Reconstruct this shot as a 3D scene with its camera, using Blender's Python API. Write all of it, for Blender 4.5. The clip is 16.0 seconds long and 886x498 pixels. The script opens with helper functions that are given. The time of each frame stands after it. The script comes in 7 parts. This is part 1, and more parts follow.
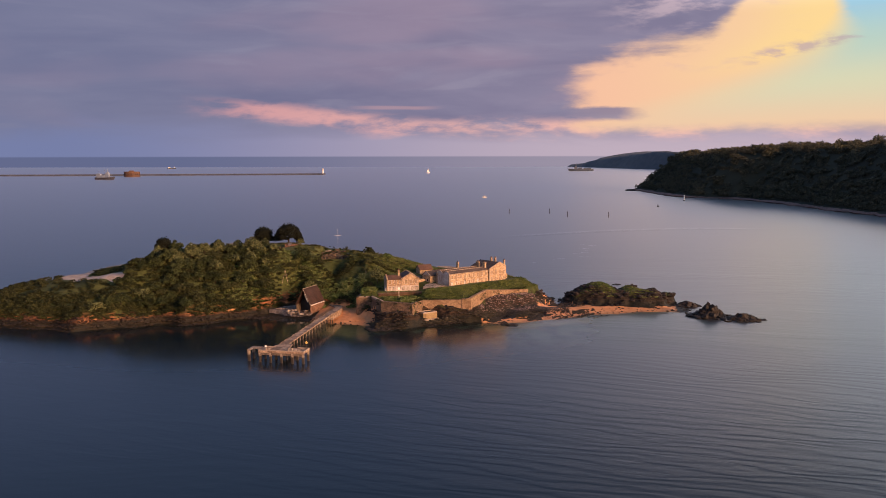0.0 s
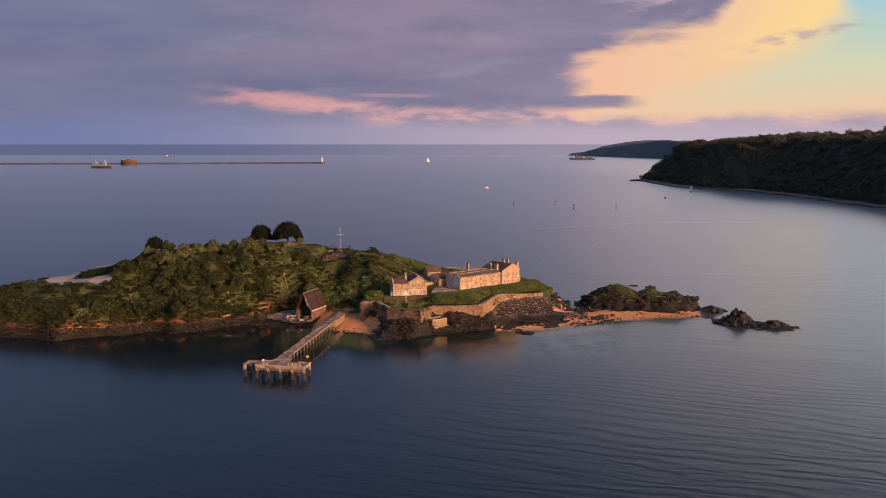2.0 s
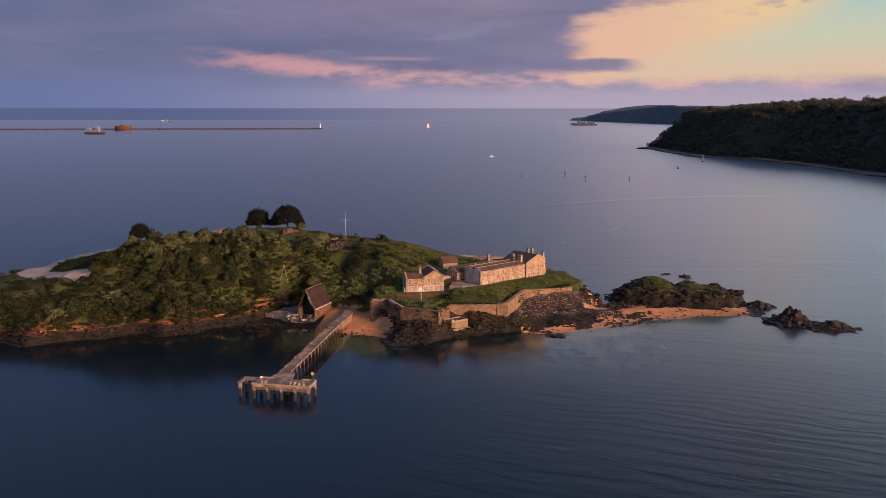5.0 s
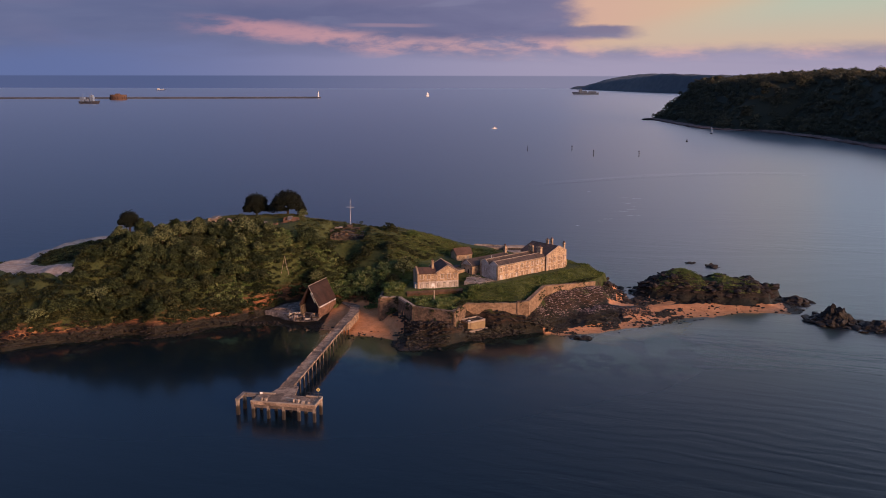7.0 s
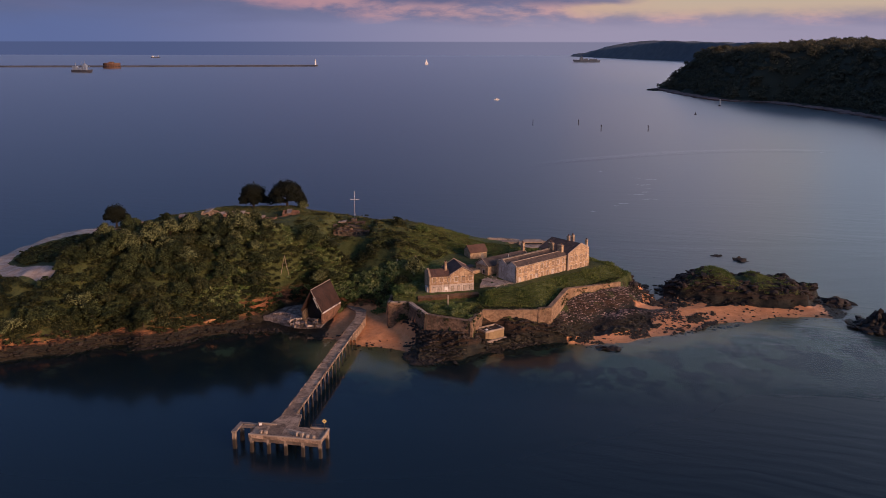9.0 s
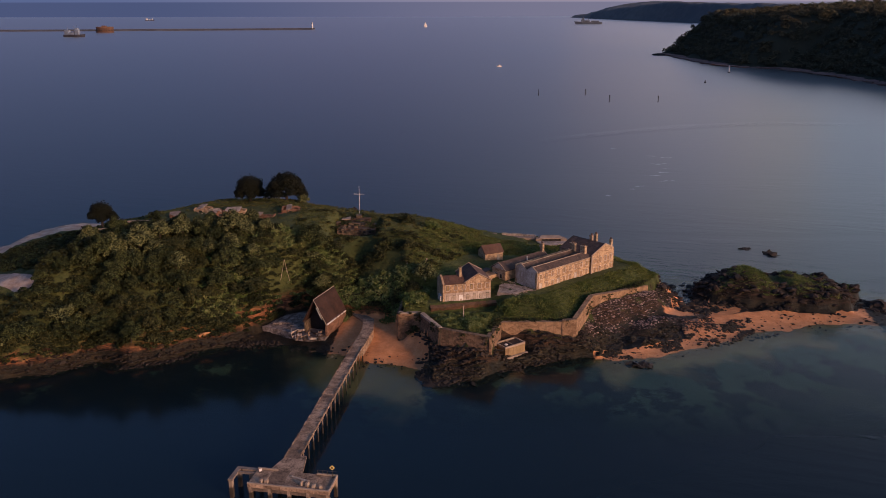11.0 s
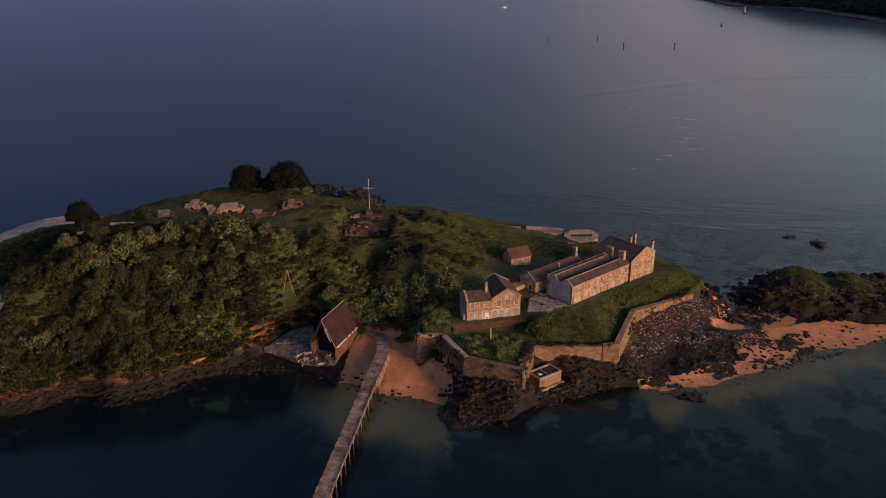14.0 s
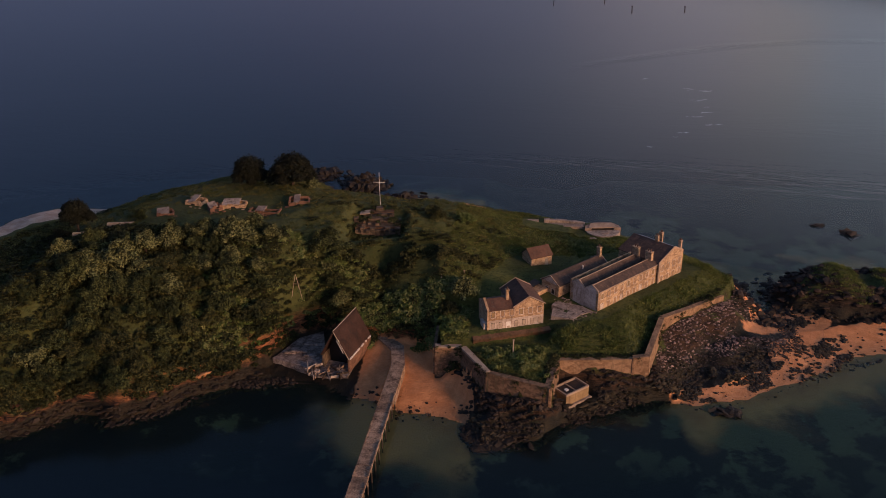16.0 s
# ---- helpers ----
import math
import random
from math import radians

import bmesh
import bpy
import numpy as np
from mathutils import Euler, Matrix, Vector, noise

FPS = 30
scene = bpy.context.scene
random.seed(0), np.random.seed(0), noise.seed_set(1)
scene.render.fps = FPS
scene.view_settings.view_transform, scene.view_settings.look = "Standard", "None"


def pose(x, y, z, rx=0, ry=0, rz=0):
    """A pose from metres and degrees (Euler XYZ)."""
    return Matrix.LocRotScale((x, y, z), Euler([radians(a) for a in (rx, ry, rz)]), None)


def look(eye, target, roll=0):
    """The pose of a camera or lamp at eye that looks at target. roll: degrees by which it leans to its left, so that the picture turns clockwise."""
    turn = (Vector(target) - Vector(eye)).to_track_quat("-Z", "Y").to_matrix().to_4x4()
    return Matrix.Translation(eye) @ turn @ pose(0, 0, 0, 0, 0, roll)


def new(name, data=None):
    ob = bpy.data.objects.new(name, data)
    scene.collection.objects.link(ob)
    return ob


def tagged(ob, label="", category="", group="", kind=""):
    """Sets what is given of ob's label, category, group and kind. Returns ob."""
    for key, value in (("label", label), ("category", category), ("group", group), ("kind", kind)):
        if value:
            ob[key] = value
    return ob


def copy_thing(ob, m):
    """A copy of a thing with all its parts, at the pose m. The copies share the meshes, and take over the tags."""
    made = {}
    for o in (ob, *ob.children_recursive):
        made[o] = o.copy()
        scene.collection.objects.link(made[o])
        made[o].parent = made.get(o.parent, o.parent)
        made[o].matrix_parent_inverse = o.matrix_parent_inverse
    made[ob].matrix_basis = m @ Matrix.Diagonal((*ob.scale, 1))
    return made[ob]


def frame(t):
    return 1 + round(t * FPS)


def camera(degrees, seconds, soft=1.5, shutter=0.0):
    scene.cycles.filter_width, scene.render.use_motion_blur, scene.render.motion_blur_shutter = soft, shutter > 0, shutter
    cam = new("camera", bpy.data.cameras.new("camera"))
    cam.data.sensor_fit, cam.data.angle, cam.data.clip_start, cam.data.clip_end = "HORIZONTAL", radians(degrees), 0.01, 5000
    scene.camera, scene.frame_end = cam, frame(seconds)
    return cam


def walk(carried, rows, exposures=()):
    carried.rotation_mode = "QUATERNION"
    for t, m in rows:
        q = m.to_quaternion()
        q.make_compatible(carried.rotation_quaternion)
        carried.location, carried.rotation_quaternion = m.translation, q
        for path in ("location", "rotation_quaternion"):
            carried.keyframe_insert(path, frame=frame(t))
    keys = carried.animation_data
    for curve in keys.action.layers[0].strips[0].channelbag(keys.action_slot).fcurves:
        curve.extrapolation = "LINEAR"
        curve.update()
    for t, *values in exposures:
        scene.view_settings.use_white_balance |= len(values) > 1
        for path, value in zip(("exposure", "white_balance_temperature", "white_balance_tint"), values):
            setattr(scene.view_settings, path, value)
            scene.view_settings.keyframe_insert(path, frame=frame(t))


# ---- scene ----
cam = camera(55.7, 16.0, soft=0.75)
PATH = [
    (0, (75.41, -273.842, 70.557), (75.218, -271.864, 70.334), -0.1),
    (0.5, (73.67, -267.969, 71.176), (73.478, -265.991, 70.944), -0.1),
    (1, (71.947, -262.008, 71.881), (71.756, -260.032, 71.643), -0.1),
    (1.5, (70.214, -255.964, 72.635), (70.024, -253.988, 72.391), -0.0),
    (2, (68.453, -249.844, 73.413), (68.264, -247.869, 73.162), -0.0),
    (2.5, (66.653, -243.657, 74.201), (66.464, -241.683, 73.939), -0.0),
    (3, (64.811, -237.416, 74.99), (64.622, -235.444, 74.717), 0.0),
    (3.5, (62.925, -231.133, 75.782), (62.738, -229.163, 75.495), 0.0),
    (4, (61.002, -224.822, 76.582), (60.816, -222.854, 76.28), 0.0),
    (6.5, (51.145, -193.242, 81.062), (50.966, -191.288, 80.673), 0.1),
    (7, (49.203, -186.987, 82.136), (49.025, -185.037, 81.728), 0.1),
    (7.5, (47.293, -180.768, 83.291), (47.117, -178.822, 82.865), 0.1),
    (8, (45.426, -174.59, 84.532), (45.251, -172.648, 84.087), 0.1),
    (8.5, (43.605, -168.456, 85.861), (43.432, -166.519, 85.398), 0.1),
    (9, (41.836, -162.37, 87.277), (41.665, -160.437, 86.794), 0.1),
    (11.5, (33.741, -132.823, 95.398), (33.576, -130.92, 94.805), -0.1),
    (12, (32.241, -127.158, 97.141), (32.077, -125.263, 96.523), -0.1),
    (12.5, (30.763, -121.618, 98.884), (30.6, -119.731, 98.243), -0.2),
    (13, (29.298, -116.233, 100.613), (29.135, -114.354, 99.947), -0.3),
    (13.5, (27.837, -111.042, 102.31), (27.675, -109.172, 101.621), -0.3),
    (14, (26.372, -106.095, 103.964), (26.211, -104.234, 103.252), -0.4),
    (14.5, (24.897, -101.455, 105.565), (24.736, -99.602, 104.83), -0.5),
    (15, (23.407, -97.197, 107.111), (23.248, -95.353, 106.353), -0.6),
    (15.5, (21.903, -93.413, 108.604), (21.745, -91.578, 107.823), -0.7),
    (16, (20.389, -90.212, 110.058), (20.233, -88.389, 109.252), -0.7),
]
walk(cam, [(t, look(eye, target, roll)) for t, eye, target, roll in PATH],
     [(0.0, 0.36, 6250, 10), (4.0, 0.22, 5950, 10), (8.0, -0.11, 5350, 10), (12.0, -0.36, 5500, 10), (16.0, -0.48, 5750, 10)])

# ---- light and exposure ----
SKY_STRENGTH = 1.0
HIGH_SKY = (0.126, 0.198, 0.37)
WEST_SKY = (1.95, 1.68, 1.72)
WEST_HIGH = (0.14, 0.18, 0.26)
PALE_SKY = (1.90, 1.75, 1.75)
ZENITH = (0.10, 0.145, 0.26)
WEST_GLOW = (1.50, 1.05, 0.85)
SUN_STRENGTH, SUN_ANGLE, SUN_FROM = 4.8, 16.0, (0.79, -0.61, 0.23)
SWELL, CHOP = 0.15, 0.050
WATER_BODY, WATER_TINT = (0.006, 0.015, 0.025), (0.58, 0.80, 0.74)

# ---- helpers of this scene ----
def tree_nodes(mat):
    mat.use_nodes = True
    nt = mat.node_tree
    nt.nodes.clear()
    return nt


class Graph:
    """Short forms for shader nodes of one tree."""

    def __init__(self, nt):
        self.nt = nt

    def node(self, kind, **props):
        n = self.nt.nodes.new(kind)
        for k, v in props.items():
            if k == "operation":
                n.operation = v
            elif k == "blend_type":
                n.blend_type = v
            elif k == "data_type":
                n.data_type = v
            elif k == "attribute_name":
                n.attribute_name = v
            elif k == "noise_dimensions":
                n.noise_dimensions = v
        return n

    def link(self, a, b):
        self.nt.links.new(a, b)

    def put(self, socket, v):
        if isinstance(v, bpy.types.NodeSocket):
            self.link(v, socket)
        elif isinstance(v, (tuple, list)) and len(v) == 3 and len(socket.default_value) == 4:
            socket.default_value = (*v, 1)
        else:
            socket.default_value = v

    def math(self, op, a, b=0.0, clamp=False):
        n = self.node("ShaderNodeMath", operation=op)
        n.use_clamp = clamp
        self.put(n.inputs[0], a)
        self.put(n.inputs[1], b)
        return n.outputs[0]

    def step(self, v, lo, hi):
        n = self.node("ShaderNodeMapRange")
        n.interpolation_type = "SMOOTHSTEP"
        self.put(n.inputs["Value"], v)
        self.put(n.inputs["From Min"], lo)
        self.put(n.inputs["From Max"], hi)
        return n.outputs["Result"]

    def mix(self, f, a, b, kind="MIX"):
        n = self.node("ShaderNodeMix", data_type="RGBA", blend_type=kind)
        self.put(n.inputs[0], f)
        self.put(n.inputs[6], a)
        self.put(n.inputs[7], b)
        return n.outputs[2]

    def noise(self, vec, scale, detail=4.0, rough=0.55, distort=0.0):
        n = self.node("ShaderNodeTexNoise")
        if vec is not None:
            self.link(vec, n.inputs["Vector"])
        n.inputs["Scale"].default_value = scale
        n.inputs["Detail"].default_value = detail
        n.inputs["Roughness"].default_value = rough
        n.inputs["Distortion"].default_value = distort
        return n.outputs["Fac"]

    def combine(self, x, y, z):
        n = self.node("ShaderNodeCombineXYZ")
        for s, v in zip(n.inputs, (x, y, z)):
            self.put(s, v)
        return n.outputs[0]

    def place(self):
        return self.node("ShaderNodeNewGeometry").outputs["Position"]

    def xyz(self, vec):
        n = self.node("ShaderNodeSeparateXYZ")
        self.link(vec, n.inputs[0])
        return n.outputs

    def attr(self, name):
        return self.node("ShaderNodeAttribute", attribute_name=name).outputs["Fac"]

    def bump(self, height, strength, distance):
        n = self.node("ShaderNodeBump")
        self.link(height, n.inputs["Height"])
        n.inputs["Strength"].default_value = strength
        n.inputs["Distance"].default_value = distance
        return n.outputs[0]

    def surface(self, colour, rough=0.8, metal=0.0, normal=None, spec=0.3):
        n = self.node("ShaderNodeBsdfPrincipled")
        self.put(n.inputs["Base Color"], colour)
        self.put(n.inputs["Roughness"], rough)
        n.inputs["Metallic"].default_value = metal
        n.inputs["Specular IOR Level"].default_value = spec
        if normal is not None:
            self.link(normal, n.inputs["Normal"])
        out = self.node("ShaderNodeOutputMaterial")
        self.link(n.outputs[0], out.inputs[0])
        return n


def material(name, dark, light, scale=1.0, rough=0.8, metal=0.0, bump=0.1, grain=6.0, streak=None, spec=0.3, stones=0.0, vary=0.25):
    """A worn surface: two colours mixed by broad stains and fine grain, with relief."""
    mat = bpy.data.materials.new(name)
    g = Graph(tree_nodes(mat))
    p = g.place()
    broad = g.noise(p, 0.35 * scale, 3, 0.6, 0.4)
    fine = g.noise(p, grain * scale, 4, 0.65)
    f = g.math("ADD", g.math("MULTIPLY", broad, 0.9), g.math("MULTIPLY", fine, 0.7))
    col = g.mix(g.step(f, 0.5, 1.1), dark, light)
    oi = g.node("ShaderNodeObjectInfo").outputs["Random"]
    col = g.mix(g.math("MULTIPLY", oi, vary), col, dark)
    relief = fine
    if stones:
        v = g.node("ShaderNodeTexVoronoi")
        x, y, z = g.xyz(p)
        g.link(g.combine(x, y, g.math("MULTIPLY", z, 1.7)), v.inputs["Vector"])
        v.inputs["Scale"].default_value = stones
        tone = g.xyz(v.outputs["Color"])[0]
        col = g.mix(g.math("MULTIPLY", g.step(tone, 0.45, 1.0), 0.55), col, light)
        col = g.mix(g.math("MULTIPLY", g.step(tone, 0.5, 0.0), 0.55), col, dark)
        relief = g.math("ADD", fine, g.math("MULTIPLY", v.outputs["Distance"], -0.8))
    if streak:
        x, y, z = g.xyz(p)
        s = g.noise(g.combine(x, y, g.math("MULTIPLY", z, 0.15)), 0.9, 4, 0.7)
        col = g.mix(g.step(s, 0.52, 0.72), col, streak)
    g.surface(col, rough, metal, g.bump(relief, 0.6, bump), spec)
    return mat


def mesh_of(name, verts, faces, mats, smooth=False, index=None):
    me = bpy.data.meshes.new(name)
    me.from_pydata([tuple(v) for v in verts], [], [tuple(f) for f in faces])
    for m in mats if isinstance(mats, (list, tuple)) else [mats]:
        me.materials.append(m)
    if index is not None:
        me.polygons.foreach_set("material_index", index)
    if smooth:
        me.polygons.foreach_set("use_smooth", [True] * len(me.polygons))
    me.update()
    return me


def part(name, bm, mat, parent, label=""):
    """A bmesh, or a mesh, as one object under a thing or a part."""
    if isinstance(bm, bmesh.types.BMesh):
        me = bpy.data.meshes.new(name)
        bmesh.ops.recalc_face_normals(bm, faces=bm.faces)
        bm.to_mesh(me)
        bm.free()
        me.materials.append(mat)
    else:
        me = bm
    ob = new(name, me)
    ob.parent = parent
    if label:
        tagged(ob, label)
    return ob


def thing(name, m, label, category, group="", kind=""):
    ob = new(name)
    ob.matrix_basis = m
    ob.empty_display_size = 0.5
    return tagged(ob, label, category, group, kind)


def boxes(*items, bevel=0.0):
    """One bmesh of boxes, each (x0, x1, y0, y1, z0, z1)."""
    bm = bmesh.new()
    for x0, x1, y0, y1, z0, z1 in items:
        v = [bm.verts.new(c) for c in ((x0, y0, z0), (x1, y0, z0), (x1, y1, z0), (x0, y1, z0), (x0, y0, z1), (x1, y0, z1), (x1, y1, z1), (x0, y1, z1))]
        for f in ((3, 2, 1, 0), (4, 5, 6, 7), (0, 1, 5, 4), (1, 2, 6, 5), (2, 3, 7, 6), (3, 0, 4, 7)):
            bm.faces.new([v[i] for i in f])
    if bevel:
        bmesh.ops.bevel(bm, geom=bm.edges[:], offset=bevel, segments=1, affect="EDGES")
    return bm


def prism(points, low, high, axis="z"):
    """A closed prism over a flat outline; axis says which way it is drawn out."""
    bm = bmesh.new()
    def at(p, d):
        return {"z": (p[0], p[1], d), "y": (p[0], d, p[1]), "x": (d, p[0], p[1])}[axis]
    a = [bm.verts.new(at(p, low)) for p in points]
    b = [bm.verts.new(at(p, high)) for p in points]
    bm.faces.new(a[::-1])
    bm.faces.new(b)
    n = len(points)
    for i in range(n):
        bm.faces.new((a[i], a[(i + 1) % n], b[(i + 1) % n], b[i]))
    return bm


def tube(bm, a, b, r0, r1=None, sides=8):
    """Adds a tapered round bar from a to b."""
    a, b = Vector(a), Vector(b)
    q = (b - a).to_track_quat("Z", "Y").to_matrix()
    r1 = r0 if r1 is None else r1
    ring = []
    for p, r in ((a, r0), (b, r1)):
        ring.append([bm.verts.new(p + q @ Vector((r * math.cos(6.2832 * k / sides), r * math.sin(6.2832 * k / sides), 0))) for k in range(sides)])
    for k in range(sides):
        bm.faces.new((ring[0][k], ring[0][(k + 1) % sides], ring[1][(k + 1) % sides], ring[1][k]))
    bm.faces.new(ring[0][::-1])
    bm.faces.new(ring[1])
    return bm


def slab(quad, thick):
    """A sloping slab under four corners."""
    bm = bmesh.new()
    top = [Vector(c) for c in quad]
    n = (top[1] - top[0]).cross(top[3] - top[0]).normalized()
    if n.z < 0:
        n = -n
    a = [bm.verts.new(c) for c in top]
    b = [bm.verts.new(c - n * thick) for c in top]
    bm.faces.new(a)
    bm.faces.new(b[::-1])
    for i in range(4):
        bm.faces.new((a[i], b[i], b[(i + 1) % 4], a[(i + 1) % 4]))
    return bm


def rough_ball(seed, sub=2, lump=0.35, squash=0.7):
    """Vertices and faces of a broken boulder about 2 m across."""
    bm = bmesh.new()
    bmesh.ops.create_icosphere(bm, subdivisions=sub, radius=1)
    rnd = random.Random(seed)
    cuts = [(Vector((rnd.uniform(-1, 1), rnd.uniform(-1, 1), rnd.uniform(-0.6, 1))).normalized(), rnd.uniform(0.55, 0.85)) for _ in range(7)]
    off = Vector((seed * 3.1, 0, 0))
    for v in bm.verts:
        c = v.co.normalized()
        r = 1 + lump * noise.noise(c * 1.7 + off)
        for d, lim in cuts:
            k = c.dot(d) * r
            if k > lim:
                r *= lim / k
        v.co = c * r
        v.co.z *= squash
    verts = np.array([v.co[:] for v in bm.verts])
    faces = np.array([[v.index for v in f.verts] for f in bm.faces])
    bm.free()
    return verts, faces


def scatter(name, templates, rows, mats, smooth=False):
    """One mesh of many copies: rows of (template, x, y, z, sx, sy, sz, turn, tilt)."""
    vs, fs, n = [], [], 0
    for k, x, y, z, sx, sy, sz, turn, tilt in rows:
        v, f = templates[k]
        v = v * (sx, sy, sz)
        c, s = math.cos(tilt), math.sin(tilt)
        v = v @ np.array([[1, 0, 0], [0, c, s], [0, -s, c]])
        c, s = math.cos(turn), math.sin(turn)
        v = v @ np.array([[c, s, 0], [-s, c, 0], [0, 0, 1]]) + (x, y, z)
        vs.append(v)
        fs.append(f + n)
        n += len(v)
    v, f = np.concatenate(vs), np.concatenate(fs)
    w = f.shape[1]
    me = bpy.data.meshes.new(name)
    me.vertices.add(len(v))
    me.vertices.foreach_set("co", v.astype(np.float32).ravel())
    me.loops.add(f.size)
    me.loops.foreach_set("vertex_index", f.astype(np.int32).ravel())
    me.polygons.add(len(f))
    me.polygons.foreach_set("loop_start", np.arange(0, f.size, w, dtype=np.int32))
    me.polygons.foreach_set("use_smooth", np.full(len(f), smooth))
    for m in mats if isinstance(mats, (list, tuple)) else [mats]:
        me.materials.append(m)
    me.update(calc_edges=True)
    me.validate()
    return me


def leaf_cloud(seed, lobes, count, size, flat=1.0, loose=0.55):
    """Leaf sprays over a crown made of lobes (x, y, z, radius): separate bent quads that face outwards, with gaps."""
    r = np.random.RandomState(seed)
    lobes = np.array(lobes)
    pick = r.choice(len(lobes), count, p=lobes[:, 3] ** 2 / (lobes[:, 3] ** 2).sum())
    d = r.normal(size=(count, 3))
    d /= np.linalg.norm(d, axis=1)[:, None]
    d[:, 2] = np.where(d[:, 2] < -0.35, -d[:, 2], d[:, 2])
    depth = 1 - 0.35 * r.rand(count) ** 2 + 0.15 * r.normal(size=count)
    pos = lobes[pick, :3] + d * (lobes[pick, 3] * depth)[:, None] * (1, 1, flat)
    inside = np.zeros(count, bool)
    for n, (x, y, z, rad) in enumerate(lobes):
        q = (pos - (x, y, z)) / (1, 1, flat)
        inside |= (np.linalg.norm(q, axis=1) < 0.72 * rad) & (pick != n)
    pos, d = pos[~inside], d[~inside]
    m = len(pos)
    nrm = d + loose * r.normal(size=(m, 3)) + (0, 0, 0.35)
    nrm /= np.linalg.norm(nrm, axis=1)[:, None]
    a = np.cross(nrm, r.normal(size=(m, 3)))
    a /= np.linalg.norm(a, axis=1)[:, None]
    b = np.cross(nrm, a)
    s = size * (0.6 + 0.8 * r.rand(m))[:, None]
    droop = nrm * s * 0.25
    v = np.stack([pos - a * s - droop, pos - b * s * 0.55, pos + a * s - droop, pos + b * s * 0.55], 1).reshape(-1, 3)
    f = np.arange(4 * m).reshape(m, 4)
    return v, f

def crown_lobes(seed, r, h, n=9, flat=0.8):
    q = random.Random(seed)
    out = [(0, 0, h, r * 0.62)]
    for k in range(n):
        a = k * 6.283 / n + q.uniform(-0.3, 0.3)
        rr = r * q.uniform(0.30, 0.80)
        out.append((rr * math.cos(a), rr * math.sin(a), h + r * flat * q.uniform(-0.5, 0.55), r * q.uniform(0.22, 0.46)))
    return out


# ---- world: dusk, cloud bank with a clear band in the west ----
world = bpy.data.worlds.new("dusk_sky")
scene.world = world
world.use_nodes = True
world.node_tree.nodes.clear()
g = Graph(world.node_tree)
way = g.node("ShaderNodeTexCoord").outputs["Generated"]
wx, wy, wz = g.xyz(way)
az = g.math("ARCTAN2", wx, wy)
drift = g.combine(g.math("MULTIPLY", az, 2.2), g.math("MULTIPLY", wz, 13.0), 0.0)
streaks = g.noise(g.combine(g.math("MULTIPLY", az, 4.0), g.math("MULTIPLY", wz, 26.0), 2.0), 2.0, 5, 0.5, 0.7)
billow = g.noise(drift, 1.7, 6, 0.55, 0.4)
blush = g.noise(g.combine(g.math("MULTIPLY", az, 1.6), g.math("MULTIPLY", wz, 7.0), 9.0), 2.0, 3, 0.5, 0.3)
fine = g.noise(g.combine(g.math("MULTIPLY", az, 9.0), g.math("MULTIPLY", wz, 30.0), 5.0), 1.6, 6, 0.58, 0.12)
east = g.step(az, -0.55, 0.15)
# cloud deck
deck = g.mix(g.step(billow, 0.30, 0.72), (0.122, 0.112, 0.190), (0.200, 0.178, 0.255))
deck = g.mix(g.math("MULTIPLY", g.step(blush, 0.48, 0.68), 0.55), deck, (0.285, 0.195, 0.255))
deck = g.mix(g.math("MULTIPLY", g.step(streaks, 0.52, 0.75), 0.22), deck, (0.33, 0.29, 0.35))
deck = g.mix(g.math("MULTIPLY", east, 0.28), deck, (0.29, 0.24, 0.30))
deck = g.mix(g.math("MULTIPLY", g.step(az, 0.0, -0.55), 0.6), deck, (0.135, 0.150, 0.235))
sheen = g.math("MULTIPLY", g.math("MULTIPLY", g.step(az, 0.06, 0.16), g.step(wz, 0.125, 0.165)), g.step(fine, 0.45, 0.62))
deck = g.mix(g.math("MULTIPLY", sheen, 0.6), deck, (0.55, 0.40, 0.42))
# WEST_SKY is a bright band added above the view to brighten the sea
upper = g.mix(g.step(az, -0.25, 0.25), HIGH_SKY, g.mix(g.step(wz, 0.21, 0.37), WEST_SKY, WEST_HIGH))
high = g.mix(g.step(g.math("ADD", wz, g.math("MULTIPLY", g.step(az, -0.05, 0.35), 0.05)), 0.19, 0.30), deck, upper)
# haze over the horizon
haze = g.mix(east, (0.145, 0.165, 0.29), (0.42, 0.33, 0.38))
base = g.mix(g.step(g.math("ADD", wz, g.math("MULTIPLY", g.math("SUBTRACT", streaks, 0.5), 0.03)), 0.008, 0.048), haze, high)
# lit rim of the cloud deck
line = g.math("SUBTRACT", 0.060, g.math("MULTIPLY", g.step(az, -0.42, -0.10), 0.025))
off = g.math("SUBTRACT", g.math("ADD", wz, g.math("MULTIPLY", g.math("SUBTRACT", fine, 0.5), 0.026)), line)
rim = g.math("MULTIPLY", g.math("MULTIPLY", g.step(off, 0.013, 0.002), g.step(off, -0.020, -0.003)), g.math("MULTIPLY", g.step(az, -0.41, -0.30), g.step(g.math("ADD", fine, g.math("MULTIPLY", g.step(g.math("ABSOLUTE", g.math("ADD", az, 0.24)), 0.12, 0.03), 0.13)), 0.40, 0.66)))
thin = g.math("MULTIPLY", g.step(g.math("ABSOLUTE", g.math("SUBTRACT", g.math("ADD", wz, g.math("MULTIPLY", g.math("SUBTRACT", streaks, 0.5), 0.012)), 0.055)), 0.0035, 0.0008), g.math("MULTIPLY", g.step(az, -0.22, -0.17), g.step(az, -0.09, -0.13)))
rim = g.math("MAXIMUM", rim, g.math("MULTIPLY", thin, 0.32))
base = g.mix(g.math("MULTIPLY", rim, 0.75), base, g.mix(east, (0.58, 0.26, 0.26), (0.80, 0.42, 0.33)))
